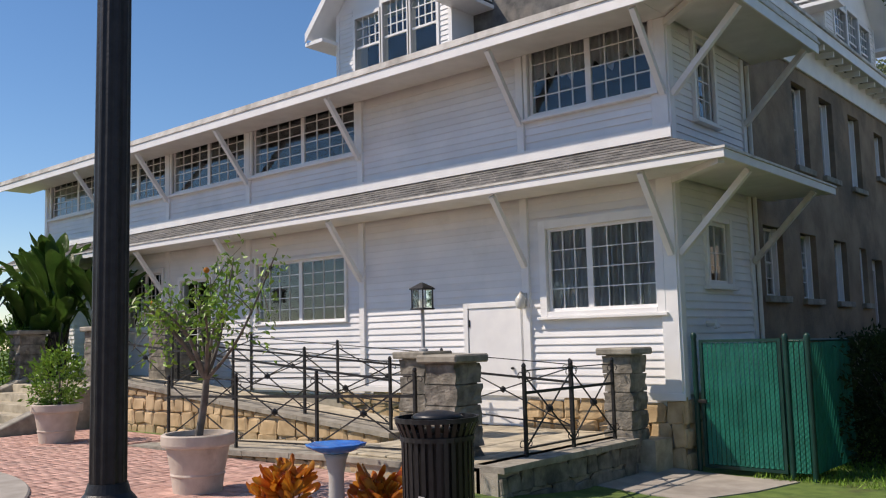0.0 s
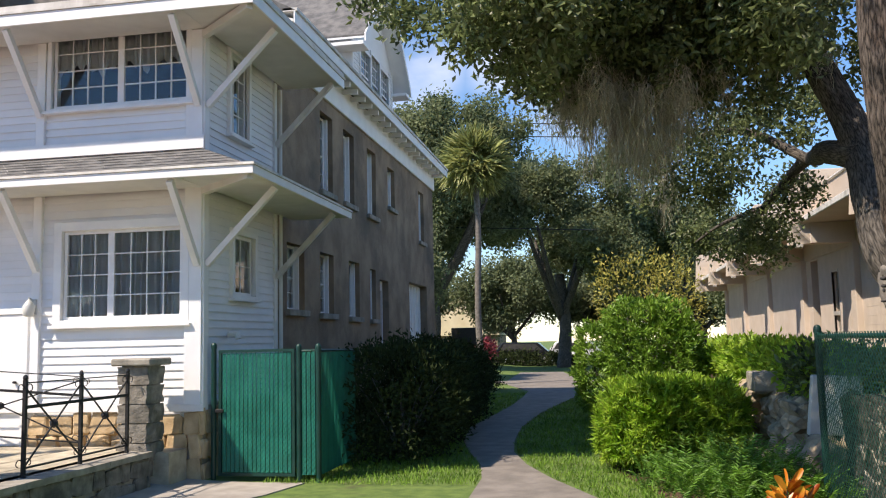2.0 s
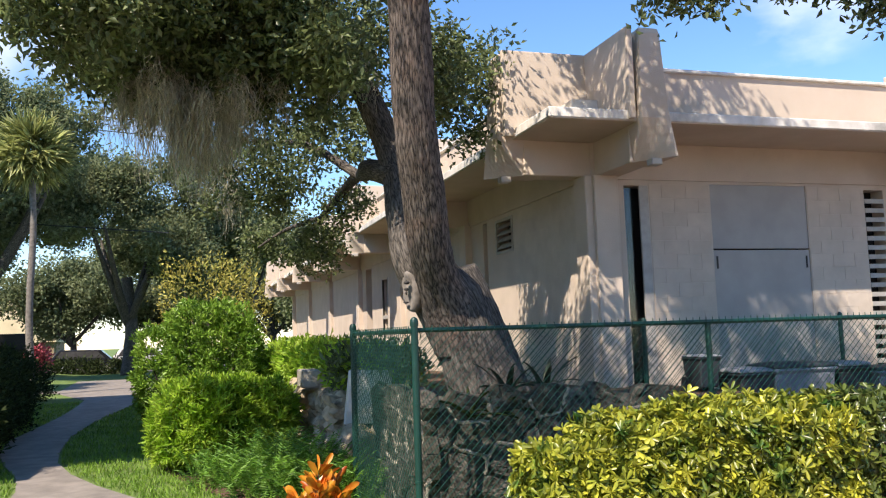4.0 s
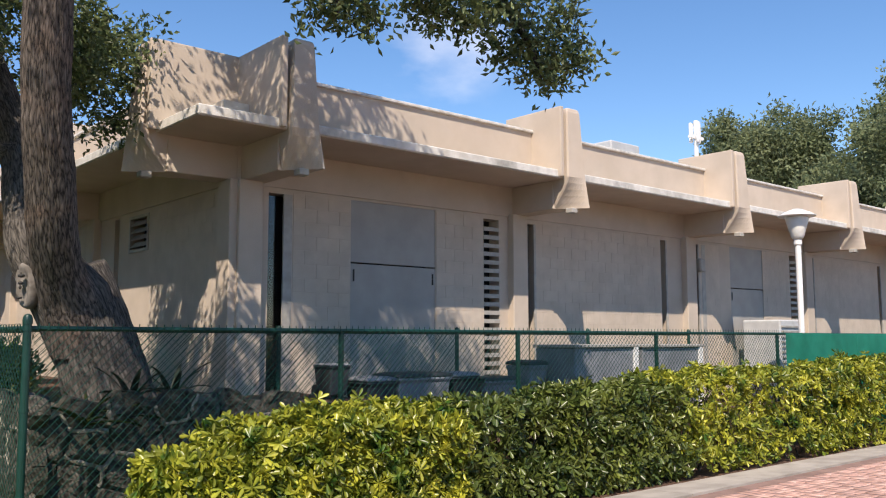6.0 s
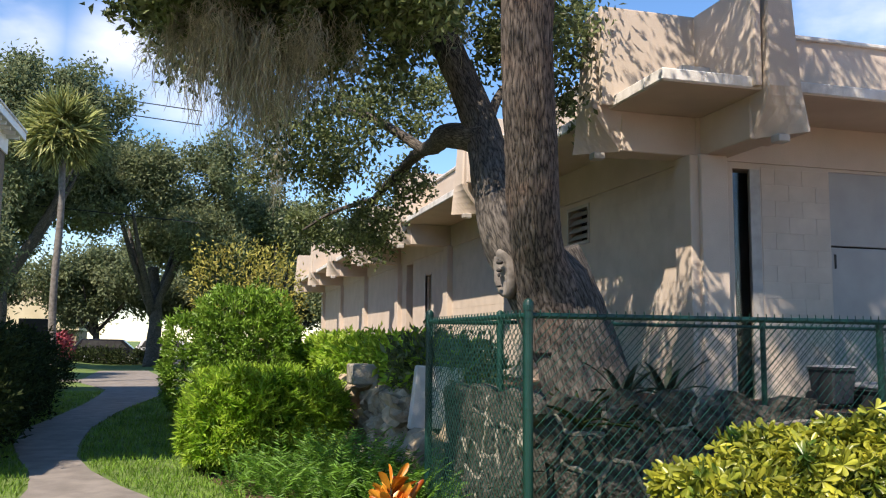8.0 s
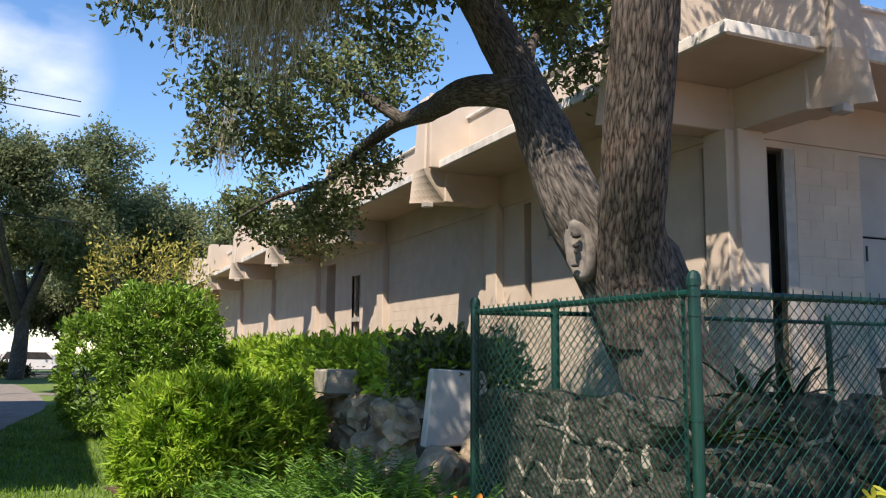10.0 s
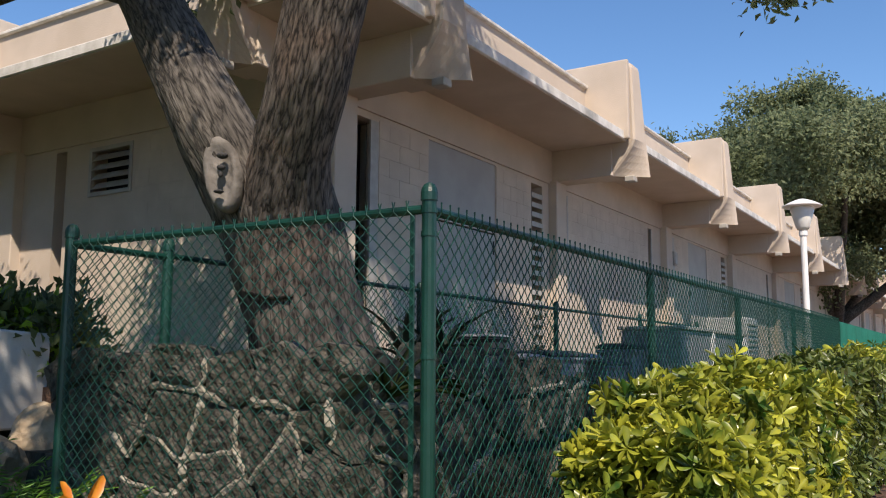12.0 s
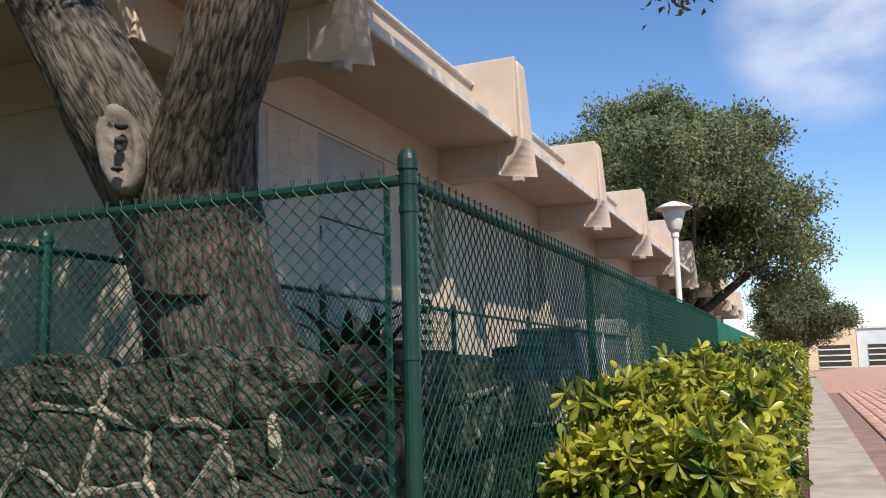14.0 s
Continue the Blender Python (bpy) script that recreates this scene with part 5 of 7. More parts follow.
# ---- trees ----
def limb(bm, pts, r0, r1, n=14, rough=0.12, seed=0, sub=10):
    """A bark-ridged limb through control points."""
    pts = [Vector(p) for p in pts]
    path, rad = [], []
    m = len(pts) - 1
    for i in range(m):
        p0, p1, p2, p3 = pts[max(i - 1, 0)], pts[i], pts[i + 1], pts[min(i + 2, m)]
        for k in range(sub):
            t = k / sub
            path.append(0.5 * ((2 * p1) + (p2 - p0) * t + (2 * p0 - 5 * p1 + 4 * p2 - p3) * t * t + (3 * p1 - p0 - 3 * p2 + p3) * t ** 3))
    path.append(pts[-1])
    rings, ref = [], None
    total = len(path) - 1
    for i, p in enumerate(path):
        d = (path[min(i + 1, total)] - path[max(i - 1, 0)]).normalized()
        if ref is None:
            ref = d.orthogonal().normalized()
        s = (ref - d * ref.dot(d)).normalized()
        ref = s
        u = d.cross(s)
        f = i / total
        r = (r0 + (r1 - r0) * f) if not callable(r0) else r0(f)
        ring = []
        for k in range(n):
            a = 2 * math.pi * k / n
            w = s * math.cos(a) + u * math.sin(a)
            q = p + w * r
            ridge = noise.noise(Vector((math.cos(a) * 6.5, math.sin(a) * 6.5, p.z * 2.6)) + Vector((seed, 0, 0)))
            ridge = 1 - 3.2 * abs(ridge) if n > 40 else ridge
            lump = noise.noise(q * 2.2 + Vector((0, seed, 0)))
            ring.append(p + w * r * (1 + rough * ridge * 1.0 + rough * 1.4 * lump))
        rings.append(ring)
    # grain coordinates: round the limb and along it
    lay = bm.verts.layers.float_vector.get("grain") or bm.verts.layers.float_vector.new("grain")
    first = len(bm.verts)
    loft(bm, rings)
    bm.verts.ensure_lookup_table()
    run, girth = seed * 3.7, (r0 if not callable(r0) else r0(0.5))
    for i, p in enumerate(path):
        run += (p - path[i - 1]).length if i else 0
        for k in range(n):
            a = 2 * math.pi * k / n
            bm.verts[first + i * n + k][lay] = Vector((math.cos(a) * girth, math.sin(a) * girth, run))
    return path


def crown_points(rng, centres, n, shell=0.55):
    """Points in lumpy ellipsoids: rows of (x, y, z, rx, ry, rz, weight)."""
    c = np.array(centres, float)
    w = c[:, 6] / c[:, 6].sum()
    pick = rng.choice(len(c), n, p=w)
    v = rng.normal(size=(n, 3))
    v /= np.linalg.norm(v, axis=1, keepdims=True)
    r = rng.uniform(shell, 1, n) ** 0.6
    p = c[pick, :3] + v * c[pick, 3:6] * r[:, None]
    return p, v


def sprays(rng, p, v, k, spread):
    """Small twig clumps: k leaves round each point."""
    n = len(p)
    a = np.repeat(p, k, 0) + rng.normal(size=(n * k, 3)) * spread
    w = np.repeat(v, k, 0) * 0.5 + rng.normal(size=(n * k, 3)) * 0.8
    w[:, 2] -= 0.15
    return a, w


def crown(name, centres, clumps, k, spread, length, width, mat, parent, seed, lumps=26):
    rng = np.random.default_rng(seed)
    c = np.array(centres, float)
    # break each mass into many small lumps for a ragged outline with gaps
    subs = []
    for row in c:
        v = rng.normal(size=(lumps, 3))
        v /= np.linalg.norm(v, axis=1, keepdims=True)
        for q in v:
            f = rng.uniform(0.12, 0.3)
            subs.append((*(row[:3] + q * row[3:6] * rng.uniform(0.35, 1.0)), *(row[3:6] * f), row[6]))
    p, v = crown_points(rng, subs, clumps, 0.1)
    a, w = sprays(rng, p, v, k, spread)
    return leaves(name, a, w, length, width, mat, parent, seed)


oak = thing("live_oak", "old live oak with forked ridged trunk and hanging moss", "tree")
bm = bmesh.new()
# flaring base up to the fork, leaning towards -x
limb(bm, [(3.66, 8.86, 0.8), (3.56, 8.87, 1.2), (3.42, 8.88, 1.6), (3.28, 8.9, 2.0), (3.14, 8.92, 2.35), (3.06, 8.94, 2.6)], lambda f: (0.42 - 0.09 * min(1, f * 2.2)) * (1 if f < 0.7 else 1 - 2.2 * (f - 0.7)), 0, 72, 0.05, 3, 10)
part("trunk", bm, BARK, oak, "grey plated oak trunk", smooth=True)
bm = bmesh.new()
limb(bm, [(3.95, 9.3, 0.85), (3.8, 9.28, 1.4), (3.62, 9.24, 2.0), (3.4, 9.2, 2.5)], lambda f: 0.36 - 0.16 * f, 0, 56, 0.05, 13, 8)
part("buttress", bm, BARK, oak, smooth=True)
bm = bmesh.new()
limb(bm, [(3.34, 8.9, 1.7), (3.16, 8.8, 2.1), (2.98, 8.6, 2.4), (2.84, 8.38, 2.7), (2.74, 8.18, 3.1), (2.64, 7.97, 3.5), (2.55, 7.78, 4.0), (2.47, 7.55, 4.7), (2.35, 7.2, 5.6), (2.2, 6.8, 6.8), (2.2, 6.4, 8.4)], lambda f: 0.225 + 0.1 * max(0, 1 - f * 5) - 0.08 * f * f, 0, 64, 0.05, 5, 14)
part("limb", bm, BARKRED, oak, "reddish furrowed main limb", smooth=True)
bm = bmesh.new()
limb(bm, [(3.46, 8.95, 1.4), (3.2, 9.0, 1.95), (3.0, 9.08, 2.35), (2.87, 9.22, 2.7), (2.89, 9.5, 3.1), (2.93, 9.84, 3.55), (2.93, 10.18, 4.0), (2.75, 10.6, 4.8), (2.4, 10.9, 5.7), (1.8, 11.2, 6.8), (1.3, 11.5, 7.8)], lambda f: 0.29 - 0.02 * min(1, f * 4) - 0.15 * f, 0, 60, 0.05, 7, 12)
part("limb", bm, BARK, oak, smooth=True)
for pts, r0, r1 in (([(2.9, 9.9, 3.7), (2.78, 10.8, 3.95), (3.05, 12.4, 4.2), (3.3, 14.4, 4.5), (3.1, 16.0, 4.2), (2.9, 17.6, 3.8)], 0.16, 0.04),
                    ([(3.2, 13.4, 4.35), (2.5, 14.2, 5.0), (1.9, 14.6, 5.1), (1.4, 15.2, 4.9)], 0.08, 0.02),
                    ([(3.1, 16.0, 4.1), (2.4, 16.6, 3.9), (1.9, 17.0, 3.6)], 0.05, 0.015),
                    ([(2.68, 10.7, 5.05), (1.2, 10.0, 5.6), (-0.3, 9.6, 5.9), (-1.4, 9.9, 5.8)], 0.12, 0.03),
                    ([(2.38, 7.28, 5.4), (1.2, 7.5, 6.6), (-0.2, 8.2, 7.2), (-1.4, 9.0, 7.4)], 0.13, 0.03),
                    ([(2.25, 6.9, 6.5), (3.6, 6.5, 7.0), (5.6, 6.7, 6.4), (7.4, 6.8, 5.3), (7.75, 6.8, 4.7)], 0.11, 0.015),
                    ([(2.2, 6.75, 6.9), (1.0, 4.8, 8.0), (0.2, 3.9, 8.5)], 0.1, 0.02),
                    ([(3.6, 6.3, 6.9), (4.6, 6.7, 6.0), (4.95, 6.9, 4.9)], 0.05, 0.012),
                    ([(2.93, 9.95, 3.7), (3.3, 10.5, 4.4), (4.1, 11.2, 5.2)], 0.07, 0.02)):
    bm = bmesh.new()
    limb(bm, pts, r0, r1, 14, 0.1, 9, 8)
    part("branch", bm, BARK, oak, smooth=True)
# old healed knot between the forks
bm = bmesh.new()
turned(bm, ((0.002, 0.022), (0.03, 0.018), (0.06, 0.012), (0.075, 0.03), (0.092, 0.035), (0.105, 0.022), (0.11, -0.02), (0.11, -0.06)), n=28)
for v in bm.verts:
    v.co.y *= 2.1
    v.co.z += 0.016 * noise.noise(v.co * 34)
    v.co.x *= 1 + 0.12 * noise.noise(v.co * 9)
bmesh.ops.transform(bm, matrix=pose(2.78, 8.96, 2.27, 90, 0, 0) @ pose(0, 0, 0, 0, -66, 0) @ pose(0, 0, 0, 0, 0, 10), verts=bm.verts)
knot = part("knot", bm, KNOT, oak, "pale healed knot with painted dark hollows", smooth=True)
CANOPY = [(-0.5, 8.0, 4.85, 0.85, 0.9, 0.6, 1.3), (-0.3, 9.0, 5.3, 0.7, 0.8, 0.6, 0.8), (0.4, 10.0, 5.15, 1.3, 1.2, 0.95, 3.0), (1.3, 9.9, 5.2, 1.0, 1.2, 0.9, 2.2), (0.7, 9.2, 6.4, 1.7, 1.6, 0.8, 2.0), (2.0, 11.2, 5.5, 1.4, 1.3, 0.9, 2.2),
          (2.6, 17.4, 3.75, 1.2, 1.0, 0.6, 0.8), (1.8, 14.8, 4.6, 1.2, 1.2, 0.85, 0.9), (3.0, 14.2, 5.2, 0.9, 1.0, 0.6, 0.6), (4.25, 11.3, 5.3, 0.75, 0.8, 1.1, 0.7), (0.6, 12.4, 5.4, 1.3, 1.2, 0.8, 1.2),
          (4.95, 6.9, 5.1, 0.45, 0.6, 0.5, 0.3), (6.4, 6.8, 5.5, 0.9, 0.7, 0.45, 0.6), (7.7, 6.8, 5.15, 0.6, 0.6, 0.55, 0.45), (5.6, 6.0, 7.0, 2.0, 1.4, 0.6, 0.8), (4.0, 8.5, 8.2, 1.9, 1.6, 0.6, 1.4), (2.6, 5.4, 8.4, 2.2, 1.8, 0.8, 0.7), (0.9, 6.6, 8.0, 1.6, 1.5, 0.7, 0.5),
          (2.88, 15.7, 3.6, 0.6, 0.7, 0.45, 0.3), (3.3, 15.3, 4.2, 0.5, 0.6, 0.4, 0.25), (1.5, 13.6, 4.7, 1.2, 1.0, 0.7, 0.4), (0.0, 3.8, 8.6, 1.9, 1.0, 0.6, 0.9), (3.4, 6.6, 8.8, 1.5, 1.3, 0.6, 0.9), (4.9, 7.2, 8.6, 1.5, 1.3, 0.6, 0.8),
          (-1.6, 9.6, 5.7, 1.0, 1.0, 0.6, 0.5), (1.9, 9.0, 4.9, 0.6, 0.7, 0.6, 0.7), (3.55, 10.6, 5.2, 0.6, 0.7, 0.7, 0.7), (2.7, 8.6, 6.0, 1.2, 1.0, 0.7, 0.9)]
crown("crown", CANOPY, 13500, 8, 0.1, 0.1, 0.048, OAKLEAF, oak, 11, lumps=34)
kx, kq = Vector((2.71, 8.90, 2.27)), Vector((-0.75, -0.66, 0.1)).normalized()
# dark flattened balls stand in for the shade inside the knot's hollows
for dz, w, h in ((0.09, 0.034, 0.02), (0.02, 0.026, 0.018), (-0.02, 0.014, 0.02), (-0.12, 0.03, 0.012)):
    hb = bmesh.new()
    bmesh.ops.create_icosphere(hb, subdivisions=2, radius=1.0)
    bmesh.ops.transform(hb, matrix=Matrix.Translation(kx - kq * 0.012 + Vector((0.04 * dz, -0.05 * dz, dz))) @ Matrix.Diagonal((w, w, h, 1)), verts=hb.verts)
    part("hollow", hb, DARKGAP, knot)
# moss beards under the boughs
rng = np.random.default_rng(4)
V, F = [], []
for bx, by, bz, ln, num in ((0.55, 9.7, 4.4, 1.0, 420), (0.15, 9.8, 4.5, 0.9, 360), (0.95, 9.8, 4.35, 0.75, 300), (-0.2, 9.9, 4.6, 0.6, 200), (0.75, 10.1, 4.4, 0.95, 340), (1.4, 9.9, 4.5, 0.4, 120), (0.35, 9.5, 4.45, 0.7, 240), (2.0, 9.8, 5.0, 0.5, 90), (1.2, 14.5, 4.3, 0.7, 120)):
    tufts = rng.normal(size=(9, 3)) * np.array((0.22, 0.24, 0.12))
    for _ in range(num * 2):
        g = tufts[rng.integers(9)]
        x, y, z = bx + g[0] + rng.normal() * 0.05, by + g[1] + rng.normal() * 0.05, bz + g[2] + rng.normal() * 0.12
        l = ln * rng.uniform(0.2, 1.0) * (0.55 + 0.45 * math.cos(g[0] * 9))
        a = rng.uniform(0, 6.28)
        for k in range(6):
            f0, f1 = k / 6, (k + 1) / 6
            w0, w1 = 0.0042 * (1 - f0 * 0.5), 0.0042 * (1 - f1 * 0.5)
            o = rng.normal(size=2) * 0.03
            q = len(V)
            V += [(x - w0 * math.cos(a), y - w0 * math.sin(a), z - l * f0), (x + w0 * math.cos(a), y + w0 * math.sin(a), z - l * f0)]
            x, y = x + o[0], y + o[1]
            V += [(x + w1 * math.cos(a), y + w1 * math.sin(a), z - l * f1), (x - w1 * math.cos(a), y - w1 * math.sin(a), z - l * f1)]
            F.append((q, q + 1, q + 2, q + 3))
raw("moss", V, F, MOSS, oak, "grey-green spanish moss beards")["kind"] = "stuff"


def far_tree(x, y, h, spread, seed, label, mat=FARLEAF, n=2600, leaf=0.3, low=0.35, group="background oaks"):
    t = thing("oak_tree", label, "tree", group)
    r = random.Random(seed)
    bm = bmesh.new()
    limb(bm, [(x, y, -0.1), (x + 0.2, y, h * 0.2), (x - 0.1, y + 0.2, h * 0.42)], 0.033 * h, 0.022 * h, 12, 0.1, seed, 6)
    for k in range(6):
        a = k * 1.05 + r.random()
        limb(bm, [(x, y, h * 0.22), (x + math.cos(a) * spread * 0.35, y + math.sin(a) * spread * 0.35, h * 0.45), (x + math.cos(a) * spread * 0.56, y + math.sin(a) * spread * 0.56, h * 0.62)], 0.018 * h, 0.005 * h, 8, 0.1, k, 5)
    part("trunk", bm, BARK, t, smooth=True)
    cs = []
    for k in range(9):
        a, q = r.uniform(0, 6.28), r.uniform(0.2, 0.75)
        cs.append((x + math.cos(a) * spread * q, y + math.sin(a) * spread * q, h * r.uniform(low + 0.1, 0.84), spread * 0.36, spread * 0.36, h * 0.16, 1))
    cs.append((x, y, h * 0.8, spread * 0.5, spread * 0.5, h * 0.2, 2))
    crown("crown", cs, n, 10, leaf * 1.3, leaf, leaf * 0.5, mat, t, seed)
    return t


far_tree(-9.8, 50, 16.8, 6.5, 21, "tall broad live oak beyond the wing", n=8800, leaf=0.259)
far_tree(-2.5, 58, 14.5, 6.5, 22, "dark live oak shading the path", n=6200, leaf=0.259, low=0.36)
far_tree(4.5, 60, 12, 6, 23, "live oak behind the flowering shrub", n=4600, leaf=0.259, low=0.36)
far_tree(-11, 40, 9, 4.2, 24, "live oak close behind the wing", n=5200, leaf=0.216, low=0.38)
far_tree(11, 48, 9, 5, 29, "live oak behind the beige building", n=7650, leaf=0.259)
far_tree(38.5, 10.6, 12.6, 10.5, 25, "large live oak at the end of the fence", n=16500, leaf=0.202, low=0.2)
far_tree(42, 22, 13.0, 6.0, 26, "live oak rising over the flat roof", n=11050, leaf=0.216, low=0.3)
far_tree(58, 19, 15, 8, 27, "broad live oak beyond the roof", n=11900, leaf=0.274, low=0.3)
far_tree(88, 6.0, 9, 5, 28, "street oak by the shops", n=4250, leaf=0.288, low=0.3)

for tx, ty, th, ts, sd in ((-7.5, 74, 9, 5.5, 61), (0.5, 77, 8.5, 5.5, 62), (8, 74, 9.5, 6, 63), (-17, 72, 11, 6, 64), (16, 70, 10, 6, 65)):
    far_tree(tx, ty, th, ts, sd, "distant street tree with low dense crown", n=2800, leaf=0.34, low=0.34, group="distant street trees")

# unseen oaks added behind the viewpoint to darken what the windows reflect
for tx, ty, th, ts, sd in ((14, -34, 11, 7, 71), (0, -40, 12, 8, 72), (-16, -38, 12, 8, 73), (-34, -30, 11, 7, 74)):
    far_tree(tx, ty, th, ts, sd, "unseen oak added for window reflections", n=2600, leaf=0.5, low=0.15, group="oaks across the plaza")

palm = thing("cabbage_palm", "tall slim cabbage palm with shaggy head", "tree")
PX, PY = -5.0, 36.5
bm = bmesh.new()
limb(bm, [(PX + 0.15, PY, -0.1), (PX, PY, 3), (PX + 0.1, PY, 6.5), (PX, PY, 9.2)], 0.15, 0.11, 12, 0.06, 3, 8)
part("trunk", bm, KNOT, palm, smooth=True)
rng = np.random.default_rng(8)
A, W = [], []
for k in range(84):
    az, el = rng.uniform(0, 6.28), rng.uniform(-1.1, 1.35)
    d = np.array((math.cos(az) * math.cos(el), math.sin(az) * math.cos(el), math.sin(el)))
    hub = np.array((PX, PY, 9.4)) + d * rng.uniform(0.55, 0.95)
    for j in range(22):
        s = rng.normal(size=3) * 0.55
        A.append(hub)
        W.append(d + s + np.array((0, 0, -0.4)))
leaves("fronds", A, W, 0.95, 0.085, PALMLEAF, palm, 8)

# ---- hedges and shrubs ----
def shrub(name, label, category, blobs, n, length, width, mat, seed, k=7, spread=0.06, up=0.35, group="", core=True):
    t = thing(name, label, category, group)
    rng = np.random.default_rng(seed)
    c = np.array(blobs, float)
    vol = c[:, 3] * c[:, 4] + c[:, 4] * c[:, 5] + c[:, 3] * c[:, 5]
    pick = rng.choice(len(c), n, p=vol / vol.sum())
    v = rng.normal(size=(n, 3))
    v /= np.abs(v).max(1, keepdims=True) ** 0.55 * np.linalg.norm(v, axis=1, keepdims=True) ** 0.45
    bump = np.array([0.2 * noise.noise(Vector(q) * 3.2 + Vector((seed, 0, 0))) for q in v])
    p = c[pick, :3] + v * c[pick, 3:6] * (rng.uniform(0.8, 1.03, n) + bump)[:, None]
    p[:, 2] = np.maximum(p[:, 2], 0.03)
    a = np.repeat(p, k, 0) + rng.normal(size=(n * k, 3)) * spread
    w = np.repeat(v, k, 0) * 0.55 + rng.normal(size=(n * k, 3)) * 0.6 + np.array((0, 0, up))
    leaves("foliage", a, w, length, width, mat, t, seed)
    if core:
        bm = bmesh.new()
        for x, y, z, rx, ry, rz in c:
            limb(bm, [(x, y, 0.0), (x + 0.05, y, z * 0.6), (x, y + 0.05, z)], 0.035, 0.012, 7, 0.1, 1, 3)
            for q in range(5):
                an = q * 1.26
                limb(bm, [(x, y, 0.1), (x + math.cos(an) * rx * 0.5, y + math.sin(an) * ry * 0.5, z), (x + math.cos(an) * rx * 0.8, y + math.sin(an) * ry * 0.8, z + rz * 0.4)], 0.015, 0.005, 5, 0.1, 1, 3)
        part("woody_base", bm, BARK, t)["kind"] = "stuff"
    return t


def whorls(t, blobs, n, mat, seed, leaf=0.095, wide=0.036, num=7):
    """Schefflera: umbrellas of leaflets on the faces of box-like hedge lengths (x0, x1, y0, y1, z1)."""
    rng = np.random.default_rng(seed)
    c = np.array(blobs, float)
    A, W = [], []
    area = (c[:, 1] - c[:, 0]) * 2.2 + 0.8
    pick = rng.choice(len(c), n, p=area / area.sum())
    for i in pick:
        x0, x1, y0, y1, z1 = c[i]
        f = rng.random()
        x, y, z = rng.uniform(x0, x1), rng.uniform(y0, y1), rng.uniform(0.12, z1)
        if f < 0.36:
            z, nrm = z1, (0, 0, 1)
        elif f < 0.74:
            y, nrm = y0, (0, -1, 0.35)
        elif f < 0.84:
            y, nrm = y1, (0, 1, 0.35)
        elif f < 0.94:
            x, nrm = x0, (-1, 0, 0.35)
        else:
            nrm = (0, -0.5, 0.6)
        wob = 0.1 * noise.noise(Vector((x * 1.6, y * 1.6, z * 1.8 + seed)))
        nv = np.array(nrm, float)
        # rounded shoulders
        lift = 0.12 * max(0, abs((y - (y0 + y1) / 2) / (y1 - y0) * 2) ** 3) if f < 0.36 else 0
        p = np.array((x, y, z - lift)) + nv / np.linalg.norm(nv) * (wob + rng.normal() * 0.05)
        nv = nv + rng.normal(size=3) * 0.4
        nv /= np.linalg.norm(nv)
        s = np.cross(nv, (0.3, 0.2, 0.9))
        s /= np.linalg.norm(s)
        u = np.cross(nv, s)
        for j in range(num):
            an = 2 * math.pi * j / num + rng.uniform(-.2, .2)
            A.append(p)
            W.append(s * math.cos(an) + u * math.sin(an) + nv * 0.25)
    return leaves("foliage", A, W, leaf, wide, mat, t, seed, 0.2, blunt=True)


def hedge_run(label, blobs, n, mat, seed, **kw):
    t = thing("schefflera_hedge", label, "hedge", "hedge along the fence")
    whorls(t, blobs, n, mat, seed, **kw)
    bm = bmesh.new()
    r = random.Random(seed)
    for x0, x1, y0, y1, z1 in blobs:
        x = x0 + 0.15
        while x < x1:
            for q in range(3):
                y = (y0 + y1) / 2 + r.uniform(-.15, .15)
                limb(bm, [(x, y, 0.02), (x + r.uniform(-.1, .1), y + r.uniform(-.15, .15), z1 * 0.5), (x + r.uniform(-.2, .2), y + r.uniform(-.3, .3), z1 * 0.93)], 0.014, 0.006, 5, 0.1, 1, 3)
            x += 0.35
    part("woody_base", bm, BARK, t)["kind"] = "stuff"
    return t


hedge_run("clipped golden variegated schefflera hedge by the sidewalk", [(3.1, 4.3, 6.25, 6.95, 0.86), (3.7, 6.0, 6.22, 7.0, 1.0), (4.4, 5.5, 6.2, 6.95, 1.04)], 4600, GOLDLEAF, 31, leaf=0.092, wide=0.034)
hedge_run("schefflera hedge length by the fence, coloured darker for canopy shade", [(6.0, 8.6, 6.25, 7.05, 1.08), (7.4, 9.6, 6.2, 7.05, 1.15)], 2200, SHADEDLEAF, 32)
hedge_run("long clipped golden schefflera hedge by the sidewalk", [(9.5, 14, 6.15, 7.05, 1.25), (14, 20, 6.1, 7.05, 1.32)], 3600, GOLDLEAF, 33)
hedge_run("far end of the golden schefflera hedge", [(20, 30, 6.1, 7.05, 1.45), (30, 46, 6.1, 7.05, 1.5)], 3000, GOLDLEAF, 34, leaf=0.14, wide=0.055)

shrub("podocarpus_bush", "bright green rounded podocarpus bush by the path", "bush", [(0.85, 13.0, 0.7, 0.72, 0.75, 0.58), (1.4, 13.2, 0.64, 0.66, 0.75, 0.58), (0.5, 13.3, 0.55, 0.48, 0.6, 0.45)], 3000, 0.125, 0.027, BUSHLEAF, 41, 13, 0.014)
shrub("podocarpus_bush", "tall rounded green shrub by the path", "bush", [(1.1, 20, 1.5, 0.95, 1.0, 1.2), (0.2, 20.6, 1.2, 0.7, 0.8, 1.0), (1.6, 20.4, 1.2, 0.7, 0.9, 1.05)], 3000, 0.13, 0.04, SHRUBLEAF, 42, 9, 0.025)
